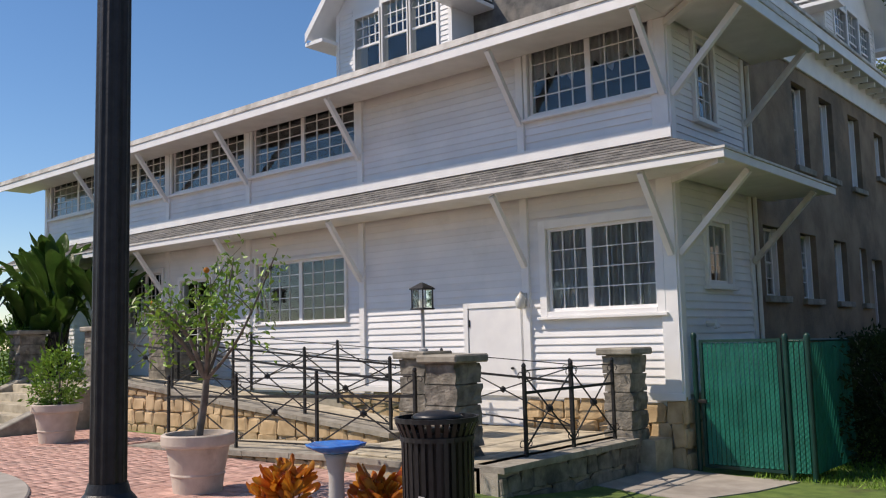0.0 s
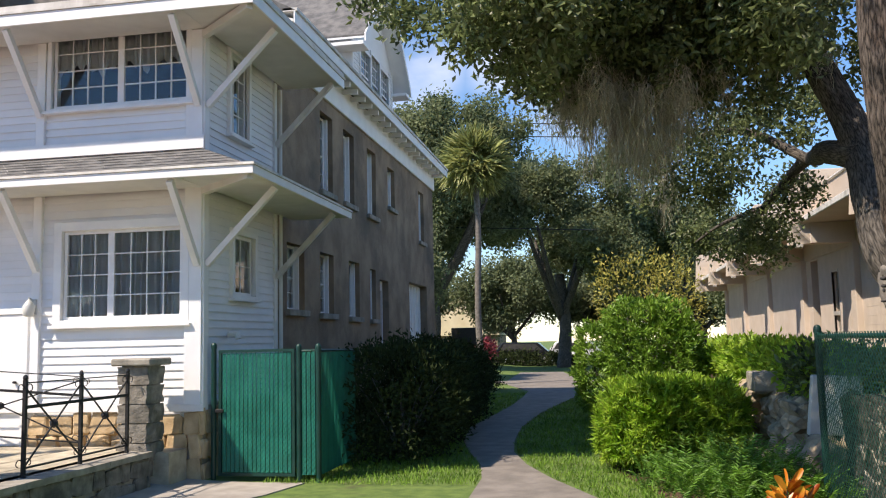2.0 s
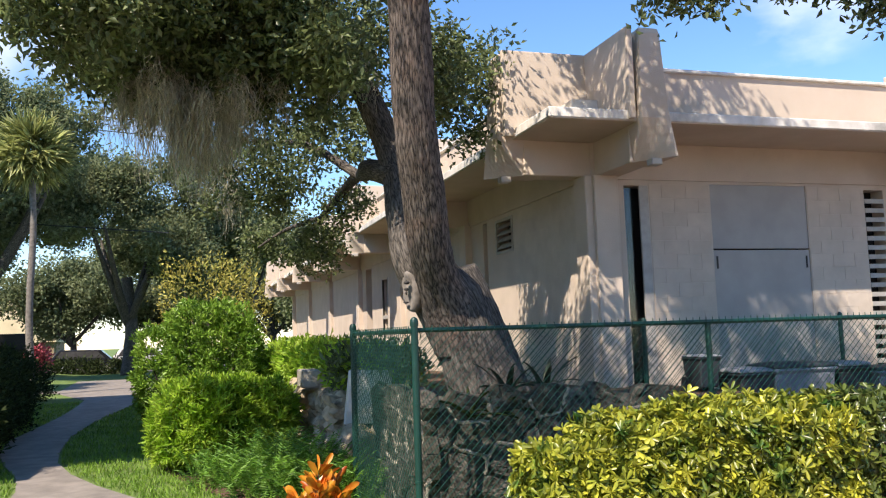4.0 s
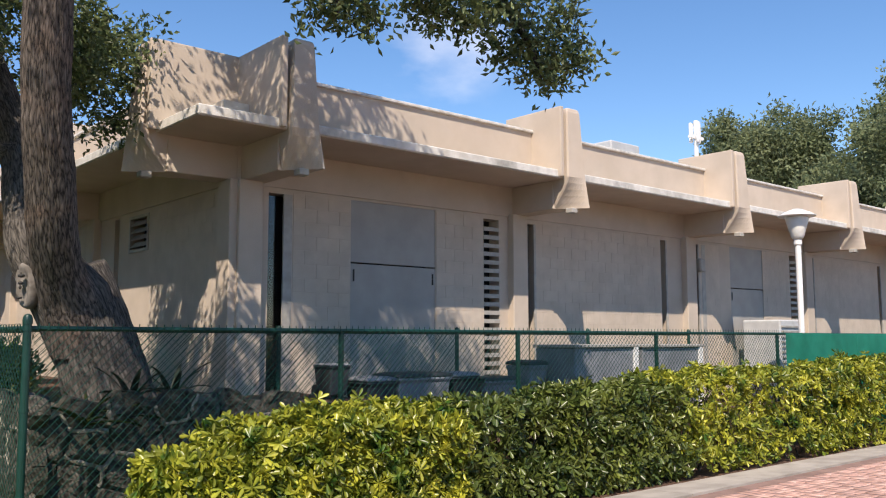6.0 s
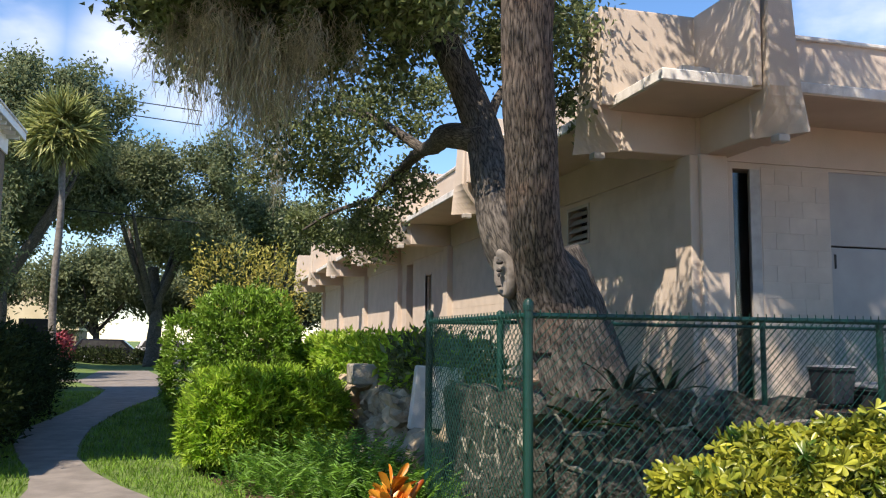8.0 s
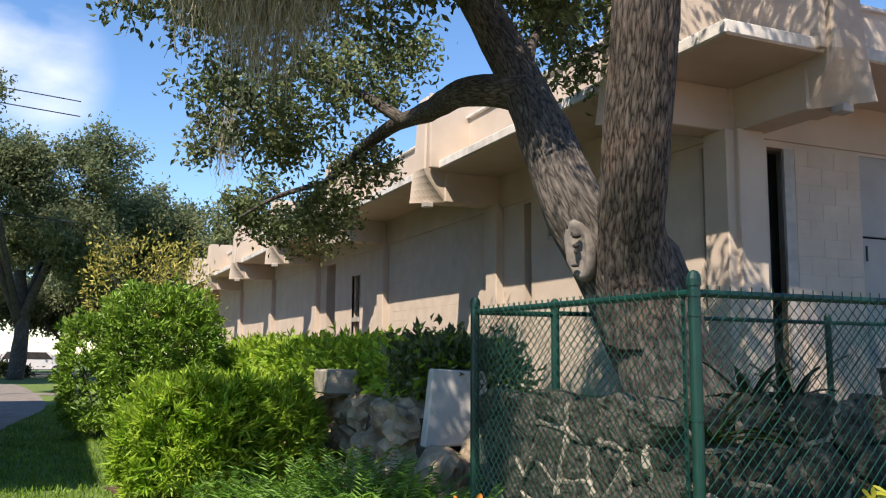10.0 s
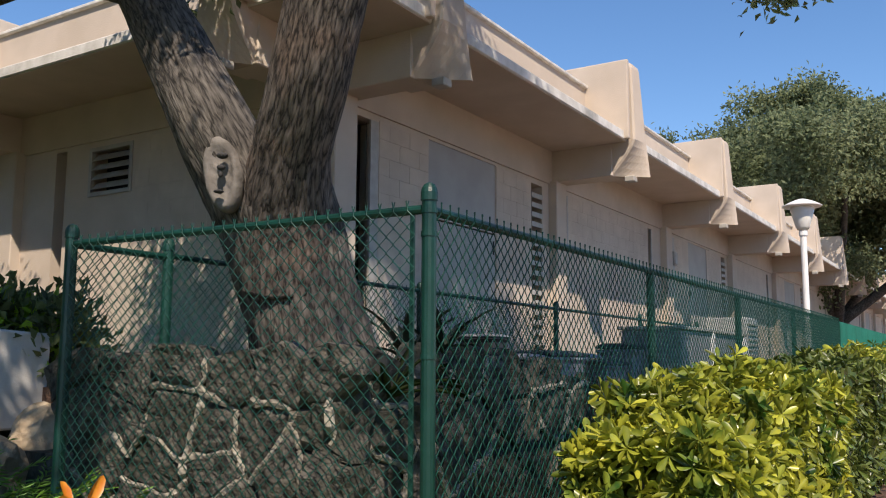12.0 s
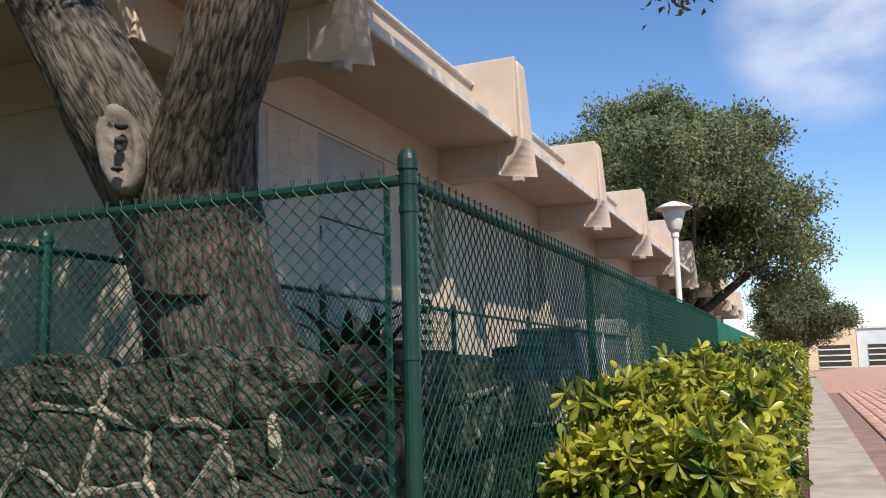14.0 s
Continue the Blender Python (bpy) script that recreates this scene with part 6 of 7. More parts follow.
shrub("yellow_shrub", "sparse yellowing shrub behind the bushes", "bush", [(1.2, 25, 2.9, 1.2, 1.1, 1.3), (2.2, 25.6, 2.7, 0.7, 1.0, 1.0)], 460, 0.13, 0.05, YELLOWLEAF, 43, 6, 0.14)
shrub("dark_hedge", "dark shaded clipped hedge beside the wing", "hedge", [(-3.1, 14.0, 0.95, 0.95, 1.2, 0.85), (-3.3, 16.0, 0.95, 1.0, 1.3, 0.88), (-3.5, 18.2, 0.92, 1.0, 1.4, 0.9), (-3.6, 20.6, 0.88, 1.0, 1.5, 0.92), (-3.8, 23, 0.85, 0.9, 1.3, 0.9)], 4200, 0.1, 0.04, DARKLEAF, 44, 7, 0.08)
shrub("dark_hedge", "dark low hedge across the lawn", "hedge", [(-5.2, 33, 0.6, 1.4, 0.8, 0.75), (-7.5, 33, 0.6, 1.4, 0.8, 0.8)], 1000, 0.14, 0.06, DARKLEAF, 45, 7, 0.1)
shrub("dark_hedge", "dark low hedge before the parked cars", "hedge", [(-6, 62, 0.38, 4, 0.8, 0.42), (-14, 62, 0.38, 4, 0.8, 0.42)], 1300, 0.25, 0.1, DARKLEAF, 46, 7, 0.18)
shrub("terrace_hedge", "leafy green shrubs along the rock wall top", "hedge", [(2.95, 12.0, 1.3, 0.42, 1.0, 0.26), (3.0, 14.2, 1.33, 0.5, 1.2, 0.27), (3.0, 17, 1.35, 0.5, 1.5, 0.3), (3.0, 20.5, 1.35, 0.5, 1.8, 0.32)], 2000, 0.15, 0.06, BUSHLEAF, 47, 6, 0.08)
shrub("terrace_hedge", "dark glossy shrub with red flowers by the fence", "bush", [(3.15, 11.1, 1.32, 0.3, 0.3, 0.26), (2.75, 11.4, 1.4, 0.35, 0.35, 0.26)], 300, 0.11, 0.05, OAKLEAF, 48, 6, 0.08)
fl = thing("red_flowers", "red ixora flower heads among dark leaves", "flowers")
rng = np.random.default_rng(6)
A, W = [], []
for x, y, z in ((3.1, 10.8, 1.38), (2.75, 11.05, 1.55), (3.16, 10.78, 1.33), (2.6, 11.05, 1.44), (2.95, 10.85, 1.48)):
    for _ in range(26):
        d = rng.normal(size=3)
        A.append(np.array((x, y, z)) + d * 0.018)
        W.append(d)
leaves("petals", A, W, 0.05, 0.03, REDFLOWER, fl, 6)


def fern(name, x, y, z, num, ln, mat, seed, label, category="fern"):
    t = thing(name, label, category)
    rng = np.random.default_rng(seed)
    A, W = [], []
    for k in range(num):
        az = rng.uniform(0, 6.28)
        bx, by = x + rng.normal() * 0.32, y + rng.normal() * 0.28
        l = ln * rng.uniform(0.6, 1.1)
        lean = rng.uniform(0.25, 0.8)
        d = np.array((math.cos(az), math.sin(az)))
        for j in range(22):
            f = j / 21
            p = np.array((bx + d[0] * l * lean * f ** 1.4, by + d[1] * l * lean * f ** 1.4, z + l * (f - 0.45 * lean * f * f)))
            s = np.array((-d[1], d[0], 0.1))
            for sg in (-1, 1):
                A.append(p)
                W.append(s * sg + np.array((d[0], d[1], 0.5)) * 0.8)
    leaves("fronds", A, W, 0.1, 0.012, mat, t, seed)
    return t


agave = thing("spiky_plant", "dark spiky rosette plant on the rock wall edge", "plant")
rng = np.random.default_rng(15)
for cx, cy, cz, ln in ((3.05, 7.95, 1.0, 0.5), (3.4, 8.05, 1.0, 0.4)):
    for k in range(15):
        an, el = k * 2.4, rng.uniform(0.15, 1.2)
        d = Vector((math.cos(an) * math.cos(el), math.sin(an) * math.cos(el), math.sin(el)))
        s = Vector((-math.sin(an), math.cos(an), 0))
        bm = bmesh.new()
        rows = []
        for j in range(6):
            f = j / 5
            c = Vector((cx, cy, cz)) + d * ln * f - Vector((0, 0, 0.16 * f * f))
            w = 0.028 * (1 - f) ** 0.6 + 0.001
            rows.append([c - s * w + Vector((0, 0, 0.012)), c, c + s * w + Vector((0, 0, 0.012)), c - Vector((0, 0, 0.006))])
        loft(bm, rows)
        part("leaf", bm, DARKLEAF, agave, smooth=True)

fern("fern_clump", 1.55, 10.5, 0.0, 170, 0.85, FERNLEAF, 51, "bright green feathery fern clump beside the rock wall")
fern("fern_clump", 2.0, 9.8, 0.0, 90, 0.65, FERNLEAF, 52, "dark shaded fern clump at the fence foot")
fern("fern_clump", 1.0, 11.5, 0.0, 60, 0.5, FERNLEAF, 53, "green fern clump under the bush")


# ---- ramps, piers and rails before the house ----
court = thing("entrance_ramp", "stone-walled switchback ramp with worn paving", "ramp")
bm = bmesh.new()
prism(bm, ((-16.9, 0.1), (-8.6, 0.1), (-8.6, 0.5), (-16.9, 1.2)), "y", 9.42, 10.95)
part("upper_ramp", bm, DECK, court)
bm = bmesh.new()
prism(bm, ((-13.4, 0.1), (-8.3, 0.1), (-8.3, 0.49), (-13.4, 0.3)), "y", 8.05, 9.25)
part("lower_ramp", bm, DECK, court)
part("landing", boxes((-8.6, 7.95, 0.0, -6.05, 11.7, 0.5)), DECK, court)
part("landing", boxes((-9.4, 10.96, 0.0, -8.61, 11.74, 0.49)), DECK, court)
part("landing", boxes((-6.04, 11.2, 0.0, -5.6, 11.7, 0.48)), DECK, court)
part("porch", boxes((-20.4, 9.42, 0.0, -16.91, 11.74, 1.2)), DECK, court)
for k in range(5):
    part("paving_slab", bevelled(boxes((-8.55 + 0.51 * k, 8.0, 0.501, -8.06 + 0.51 * k, 11.15, 0.53)), 0.008), DECK, court)


def stone_wall(x0, x1, y, z0, top, seed, name, axis="x", thick=0.3, cap=0.07):
    w = new(name)
    w.parent = court
    a, b = top(x0), top(x1)
    ax = "y" if axis == "x" else "x"
    sg = 1 if axis == "x" else -1
    part("mortar", prism(bmesh.new(), ((x0, z0), (x1, z0), (x1, b), (x0, a)), ax, min(y, y + sg * thick), max(y, y + sg * thick)), MORTAR, w)
    r = random.Random(seed)
    n = max(2, int((max(a, b) - z0) / 0.24))
    zs = [z0 + (max(a, b) - z0) * k / n for k in range(n + 1)]
    stone_course(w, axis, x0, x1, zs, y, r, 0.1, lambda u: top(u))
    m = max(2, int(abs(x1 - x0) / 1.0))
    for k in range(m):
        p, q = x0 + (x1 - x0) * k / m, x0 + (x1 - x0) * (k + 1) / m - 0.01
        part("cap_stone", prism(bmesh.new(), ((p, top(p)), (q, top(q)), (q, top(q) + cap), (p, top(p) + cap)), ax, min(y - sg * 0.09, y + sg * (thick + 0.06)), max(y - sg * 0.09, y + sg * (thick + 0.06))), CAPSTONE, w)
    return w


stone_wall(-16.9, -8.75, 9.4, 0.15, lambda x: 0.52 + (-8.6 - x) * 0.0855, 61, "ramp_wall")
stone_wall(-13.4, -7.2, 8.0, 0.15, lambda x: 0.42 + (x + 8.3) * 0.035 if x < -8.3 else 0.42, 62, "ramp_kerb")
GREYS = {}
for me in STONES:
    grey = me.copy()
    grey.materials[0] = GREYSTONE
    GREYS[me.name] = grey
wl = stone_wall(7.95, 11.0, -5.8, -0.05, lambda u: 0.46, 63, "landing_wall", axis="y")
for ob in wl.children:
    if ob.name.startswith("stone"):
        ob.data = GREYS[ob.data.name]
part("steps_cheek", bevelled(prism(bmesh.new(), ((7.3, 0.2), (9.4, 0.2), (9.4, 1.28), (7.3, 0.42)), "x", -17.3, -16.95), 0.02), CAPSTONE, court)
for k in range(5):
    part("step", bevelled(boxes((-20.4, 7.6 + 0.36 * k, 0.2, -17.31, 9.41, 0.44 + 0.175 * k - 0.002 * k)), 0.012), DECK, court)
part("steps_cheek", bevelled(prism(bmesh.new(), ((7.3, 0.2), (9.4, 0.2), (9.4, 1.28), (7.3, 0.42)), "x", -20.8, -20.41), 0.02), CAPSTONE, court)


def pier(x0, x1, y, z0, z1, label, seed):
    t = thing("stone_pier", label, "pier", "stone piers of the ramp")
    d = x1 - x0 - 0.16
    xc = (x0 + x1) / 2
    r = random.Random(seed)
    part("mortar", boxes((xc - d / 2 + 0.03, y - d / 2 + 0.03, z0 - 0.3, xc + d / 2 - 0.03, y + d / 2 - 0.03, z1 - 0.1)), GREYSTONE, t)
    n = 5
    h = (z1 - 0.1 - z0 + 0.1) / n
    for k in range(n):
        bm = boxes((-d / 2, -d / 2, 0.005, d / 2, d / 2, h - 0.01))
        bmesh.ops.subdivide_edges(bm, edges=list(bm.edges), cuts=4, use_grid_fill=True)
        for v in bm.verts:
            v.co += Vector((1, 1, 0)) * 0.028 * noise.noise(v.co * 7 + Vector((k * 3.1 + seed, 0, 0)))
            v.co.x += 0.022 * noise.noise(v.co * 13 + Vector((0, seed, k)))
        bmesh.ops.translate(bm, vec=(xc, y, z0 - 0.1 + h * k), verts=bm.verts)
        part("stone", bm, GREYSTONE, t, smooth=False)
    part("cap", bevelled(boxes((x0, y - (x1 - x0) / 2, z1 - 0.1, x1, y + (x1 - x0) / 2, z1)), 0.02), CAPSTONE, t)
    return t


pier(-7.05, -6.42, 8.35, 0.5, 1.74, "square grey stone pier with flat cap by the bin", 71)
pier(-8.8, -8.17, 9.75, 0.5, 1.75, "square stone pier carrying a lantern", 72)
pier(-6.3, -5.72, 11.2, 0.48, 1.74, "square stone pier with flat cap beside the house", 73)
pier(-17.5, -16.7, 11.0, 1.2, 2.66, "tall stone pier by the porch", 74)
pier(-17.6, -16.85, 9.55, 1.2, 2.35, "stone pier at the head of the steps", 75)
pier(-21.2, -20.45, 9.55, 1.2, 2.35, "stone pier at the head of the steps", 76)


def lantern(x, y, z, s, label):
    t = thing("post_lantern", label, "lantern")
    part("stem", tube(bmesh.new(), [(x, y, z), (x, y, z + 0.62 * s)], 0.028 * s, 10), METALGREY, t)
    part("base", turned(bmesh.new(), ((0.07 * s, 0), (0.07 * s, 0.03), (0.03 * s, 0.05)), (x, y, z), 12), METALGREY, t)
    zc = z + 0.62 * s
    w = 0.11 * s
    part("tray", bevelled(boxes((x - w * 1.2, y - w * 1.2, zc, x + w * 1.2, y + w * 1.2, zc + 0.025)), 0.005), IRON, t)
    for i, j in ((-1, -1), (1, -1), (1, 1), (-1, 1)):
        part("corner_bar", boxes((x + i * w - 0.008, y + j * w - 0.008, zc + 0.026, x + i * w + 0.008, y + j * w + 0.008, zc + 0.3 * s)), IRON, t)
    g = part("glass", boxes((x - w + 0.01, y - w + 0.01, zc + 0.03, x + w - 0.01, y + w - 0.01, zc + 0.295 * s)), GLASS, t)
    g.visible_shadow = False
    part("bulb", turned(bmesh.new(), ((0.01, 0), (0.035, 0.05), (0.04, 0.09), (0.02, 0.13), (0.002, 0.14)), (x, y, zc + 0.03), 10), FROST, t, smooth=True)
    part("hood", loft(bmesh.new(), [[(x + i * q, y + j * q, zc + h) for i, j in ((-1, -1), (1, -1), (1, 1), (-1, 1))] for q, h in ((w * 1.25, 0.3 * s), (w * 1.25, 0.32 * s), (w * 0.4, 0.39 * s), (0.01, 0.41 * s))]), IRON, t)
    return t


lantern(-8.46, 9.75, 1.75, 0.97, "square grey metal lantern on a pier")
lantern(-17.2, 9.55, 2.35, 0.9, "square metal lantern on the steps pier")
wallamp = thing("wall_lantern", "small silver lantern on white clapboards", "lantern")
part("back_plate", boxes((-8.09, HY - 0.07, 2.4, -8.0, HY - 0.046, 2.62)), METALGREY, wallamp)
part("shade", turned(bmesh.new(), ((0.03, 0), (0.07, 0.02), (0.085, 0.16), (0.05, 0.21), (0.01, 0.26)), (-8.05, HY - 0.16, 2.36), 10), FROST, wallamp, smooth=True)
part("arm", tube(bmesh.new(), [(-8.05, HY - 0.06, 2.6), (-8.05, HY - 0.16, 2.64), (-8.05, HY - 0.16, 2.6)], 0.012, 6), METALGREY, wallamp)


def railing(a, b, n, label, h=0.95):
    """Wrought-iron rail: posts, two rails and crossed bars with bosses and scrolls."""
    t = thing("iron_railing", label, "railing", "iron railings of the ramp")
    a, b = Vector(a), Vector(b)
    for k in range(n + 1):
        p = a.lerp(b, k / n)
        part("post", boxes((p.x - 0.019, p.y - 0.019, p.z - 0.05, p.x + 0.019, p.y + 0.019, p.z + h + 0.08)), IRON, t)
        part("finial", turned(bmesh.new(), ((0.02, 0), (0.03, 0.02), (0.02, 0.05), (0.004, 0.06)), (p.x, p.y, p.z + h + 0.08), 8), IRON, t)
        d = (b - a).normalized()
        for sg in (-1, 1):
            for zb in (0.14, h * 0.98):
                pts = []
                for q in range(9):
                    an = q / 8 * 4.6
                    r = 0.075 * (1 - q / 10)
                    pts.append(p + d * sg * (0.085 - math.cos(an) * r) + Vector((0, 0, zb + math.sin(an) * r)))
                part("scroll", tube(bmesh.new(), pts, 0.006, 5), IRON, t)
    for z in (0.1, h * 0.78):
        part("rail", beam(bmesh.new(), a + Vector((0, 0, z)), b + Vector((0, 0, z)), 0.03, 0.035 if z > 0.3 else 0.02), IRON, t)
    part("top_rod", beam(bmesh.new(), a + Vector((0, 0, h + 0.05)), b + Vector((0, 0, h + 0.05)), 0.014, 0.014), IRON, t)
    for k in range(n):
        p, q = a.lerp(b, k / n), a.lerp(b, (k + 1) / n)
        up = Vector((0, 0, h))
        part("cross_bar", beam(bmesh.new(), p + Vector((0, 0, 0.1)), q + up, 0.012, 0.018), IRON, t)
        part("cross_bar", beam(bmesh.new(), q + Vector((0, 0, 0.1)), p + up, 0.012, 0.018), IRON, t)
        c = (p + q) / 2 + Vector((0, 0, h / 2 + 0.05))
        bm = bmesh.new()
        bmesh.ops.create_icosphere(bm, subdivisions=1, radius=0.055)
        bmesh.ops.translate(bm, vec=c, verts=bm.verts)
        part("boss", bm, IRON, t)
    return t


railing((-5.98, 8.75, 0.53), (-5.98, 10.8, 0.53), 2, "black wrought-iron railing along the landing edge")
railing((-7.2, 8.18, 0.5), (-12.6, 8.18, 0.36), 3, "black wrought-iron railing along the lower ramp")
railing((-8.95, 9.55, 0.6), (-16.6, 9.55, 1.25), 4, "black wrought-iron railing on the ramp wall")
railing((-7.0, 11.35, 0.5), (-16.6, 10.9, 1.22), 4, "black wrought-iron railing on the house side")


# ---- pots, bin, bird bath, plants of the plaza ----
def flower_pot(x, y, z, r, h, label):
    t = thing("planter_pot", label, "planter")
    part("pot", turned(bmesh.new(), ((r * 0.62, 0), (r * 0.66, 0.02), (r * 0.72, h * 0.3), (r * 0.75, h * 0.33), (r * 0.73, h * 0.36), (r * 0.86, h * 0.78), (r * 0.98, h * 0.8), (r, h * 0.84), (r, h * 0.98), (r * 0.97, h), (r * 0.88, h), (r * 0.86, h * 0.9), (0.01, h * 0.88)), (x, y, z), 56), TERRA, t, smooth=False)
    part("soil", turned(bmesh.new(), ((r * 0.85, 0), (r * 0.5, 0.03), (0.01, 0.04)), (x, y, z + h * 0.89), 16), SOIL, t)
    return t


flower_pot(-8.5, 6.0, gz(-8.5, 6.0), 0.40, 0.66, "large pale terracotta planter on red pavers")
flower_pot(-15.0, 7.5, gz(-15, 7.5), 0.42, 0.68, "pale terracotta planter near the steps")
citrus = thing("potted_tree", "small open citrus tree in a planter", "tree")
bx, by, bz = -8.5, 6.0, 0.86
bm = bmesh.new()
limb(bm, [(bx, by, bz), (bx + 0.12, by, bz + 0.45), (bx + 0.16, by, bz + 0.75)], 0.045, 0.035, 10, 0.08, 3, 6)
part("trunk", bm, KNOT, citrus, smooth=True)
rng = np.random.default_rng(15)
tips = []
for k in range(11):
    an, sp = k * 2.4, 0.25 + 0.75 * ((k * 0.37) % 1)
    tip = Vector((bx + 0.1 + math.cos(an) * sp, by + math.sin(an) * sp, bz + 1.35 + 0.85 * ((k * 0.61) % 1)))
    mid = Vector((bx + 0.15 + math.cos(an) * sp * 0.45, by + math.sin(an) * sp * 0.45, bz + 1.15))
    bm = bmesh.new()
    limb(bm, [(bx + 0.15, by, bz + 0.68), mid, tip], 0.026, 0.006, 7, 0.08, k, 6)
    for q in range(3):
        st = mid.lerp(tip, 0.3 + 0.25 * q)
        e = st + Vector(rng.normal(size=3) * 0.28)
        limb(bm, [st, st.lerp(e, 0.5) + Vector((0, 0, 0.05)), e], 0.008, 0.003, 5, 0.05, k, 3)
        tips += [st, e, st.lerp(e, 0.5)]
    part("branch", bm, KNOT, citrus, smooth=True)
    tips += [tip, mid.lerp(tip, 0.8)]
P = np.array([tuple(q) for q in tips])
A = np.repeat(P, 8, 0) + rng.normal(size=(len(P) * 8, 3)) * 0.1
leaves("foliage", A, rng.normal(size=A.shape) + np.array((0, 0, -0.2)), 0.085, 0.042, SHRUBLEAF, citrus, 15)
fruit = bmesh.new()
for q in ((-8.95, 5.7, 2.42), (-8.2, 5.9, 2.75), (-8.75, 6.2, 2.15)):
    bmesh.ops.create_icosphere(fruit, subdivisions=2, radius=0.035, matrix=Matrix.Translation(q))
part("fruit", fruit, CROTON, citrus)
shrub("potted_shrub", "leafy green shrub in a planter", "shrub", [(-15.0, 7.5, 1.4, 0.36, 0.36, 0.42)], 170, 0.1, 0.045, SHRUBLEAF, 16, 7, 0.07)

bin_ = thing("litter_bin", "black slatted steel litter bin with domed lid", "litter bin")
cx, cy, cz = -4.42, 5.4, gz(-4.42, 5.4)
part("liner", turned(bmesh.new(), ((0.23, 0.04), (0.25, 0.95)), (cx, cy, cz), 20), BLACKP, bin_)
for k in range(30):
    an = 2 * math.pi * k / 30
    c, s = math.cos(an), math.sin(an)
    part("slat", beam(bmesh.new(), (cx + c * 0.265, cy + s * 0.265, cz + 0.05), (cx + c * 0.275, cy + s * 0.275, cz + 0.92), 0.034, 0.006, (c, s, 0)), BLACKP, bin_)
    part("slat_end", beam(bmesh.new(), (cx + c * 0.275, cy + s * 0.275, cz + 0.92), (cx + c * 0.32, cy + s * 0.32, cz + 1.02), 0.034, 0.006, (c, s, 0)), BLACKP, bin_)
for z, r in ((0.06, 0.28), (0.88, 0.288), (1.02, 0.325)):
    part("hoop", turned(bmesh.new(), ((r, 0), (r, 0.035), (r - 0.02, 0.035), (r - 0.02, 0)), (cx, cy, cz + z), 30), BLACKP, bin_)
part("lid", turned(bmesh.new(), ((0.19, 0), (0.2, 0.012), (0.17, 0.035), (0.08, 0.055), (0.01, 0.06)), (cx, cy, cz + 1.04), 28), BLACKP, bin_, smooth=True)
for k in range(4):
    c, s = math.cos(k * 1.571), math.sin(k * 1.571)
    part("lid_support", tube(bmesh.new(), [(cx + c * 0.24, cy + s * 0.24, cz + 0.93), (cx + c * 0.16, cy + s * 0.16, cz + 1.05)], 0.012, 8), BLACKP, bin_)
for z in (0.45,):
    part("label_plate", boxes((cx + 0.05, cy - 0.285, cz + z, cx + 0.11, cy - 0.279, cz + z + 0.05)), METALGREY, bin_)

bath = thing("bird_bath", "blue glazed bird bath on a pale pedestal", "bird bath")
cx, cy, cz = -5.62, 5.45, gz(-5.62, 5.45)
bm = bmesh.new()
n = 32
loft(bm, [[(cx + r * (1 + w * math.cos(8 * 2 * math.pi * k / n)) * math.cos(2 * math.pi * k / n), cy + r * (1 + w * math.cos(8 * 2 * math.pi * k / n)) * math.sin(2 * math.pi * k / n), cz + h) for k in range(n)]
          for r, w, h in ((0.06, 0, 0.68), (0.16, 0.02, 0.71), (0.24, 0.05, 0.75), (0.25, 0.06, 0.775), (0.23, 0.05, 0.77), (0.1, 0, 0.735), (0.01, 0, 0.73))])
part("bowl", bm, BLUE, bath, smooth=True)
part("pedestal", turned(bmesh.new(), ((0.15, 0), (0.15, 0.05), (0.1, 0.1), (0.07, 0.25), (0.065, 0.5), (0.09, 0.64), (0.11, 0.69)), (cx, cy, cz), 20), SLAB, bath, smooth=True)


def croton(x, y, z, n, h, seed, label):
    t = thing("croton_plant", label, "plant", "orange crotons")
    rng = np.random.default_rng(seed)
    A, W = [], []
    bm = bmesh.new()
    for k in range(n):
        an, sp = rng.uniform(0, 6.28), rng.uniform(0.02, 0.26)
        top = np.array((x + math.cos(an) * sp, y + math.sin(an) * sp, z + h * rng.uniform(0.45, 0.8)))
        tube(bm, [(x + math.cos(an) * sp * 0.4, y + math.sin(an) * sp * 0.4, z), tuple(top)], 0.007, 5)
        for j in range(16):
            a2 = rng.uniform(0, 6.28)
            A.append(top - np.array((0, 0, rng.uniform(0, 0.2))))
            W.append((math.cos(a2), math.sin(a2), rng.uniform(0.4, 1.5)))
    part("stems", bm, SOIL, t)
    leaves("foliage", A, W, 0.2, 0.07, CROTON, t, seed, blunt=True)
    return t


croton(-6.25, 5.45, gz(-6.25, 5.45), 8, 0.62, 81, "orange and yellow croton by the bird bath")
croton(-5.35, 5.75, gz(-5.35, 5.75), 8, 0.58, 82, "orange and red croton by the bird bath")
croton(-4.95, 5.85, gz(-4.95, 5.85), 6, 0.56, 83, "orange croton beside the litter bin")
croton(1.68, 8.55, 0.0, 9, 0.62, 84, "orange croton at the foot of the fence")

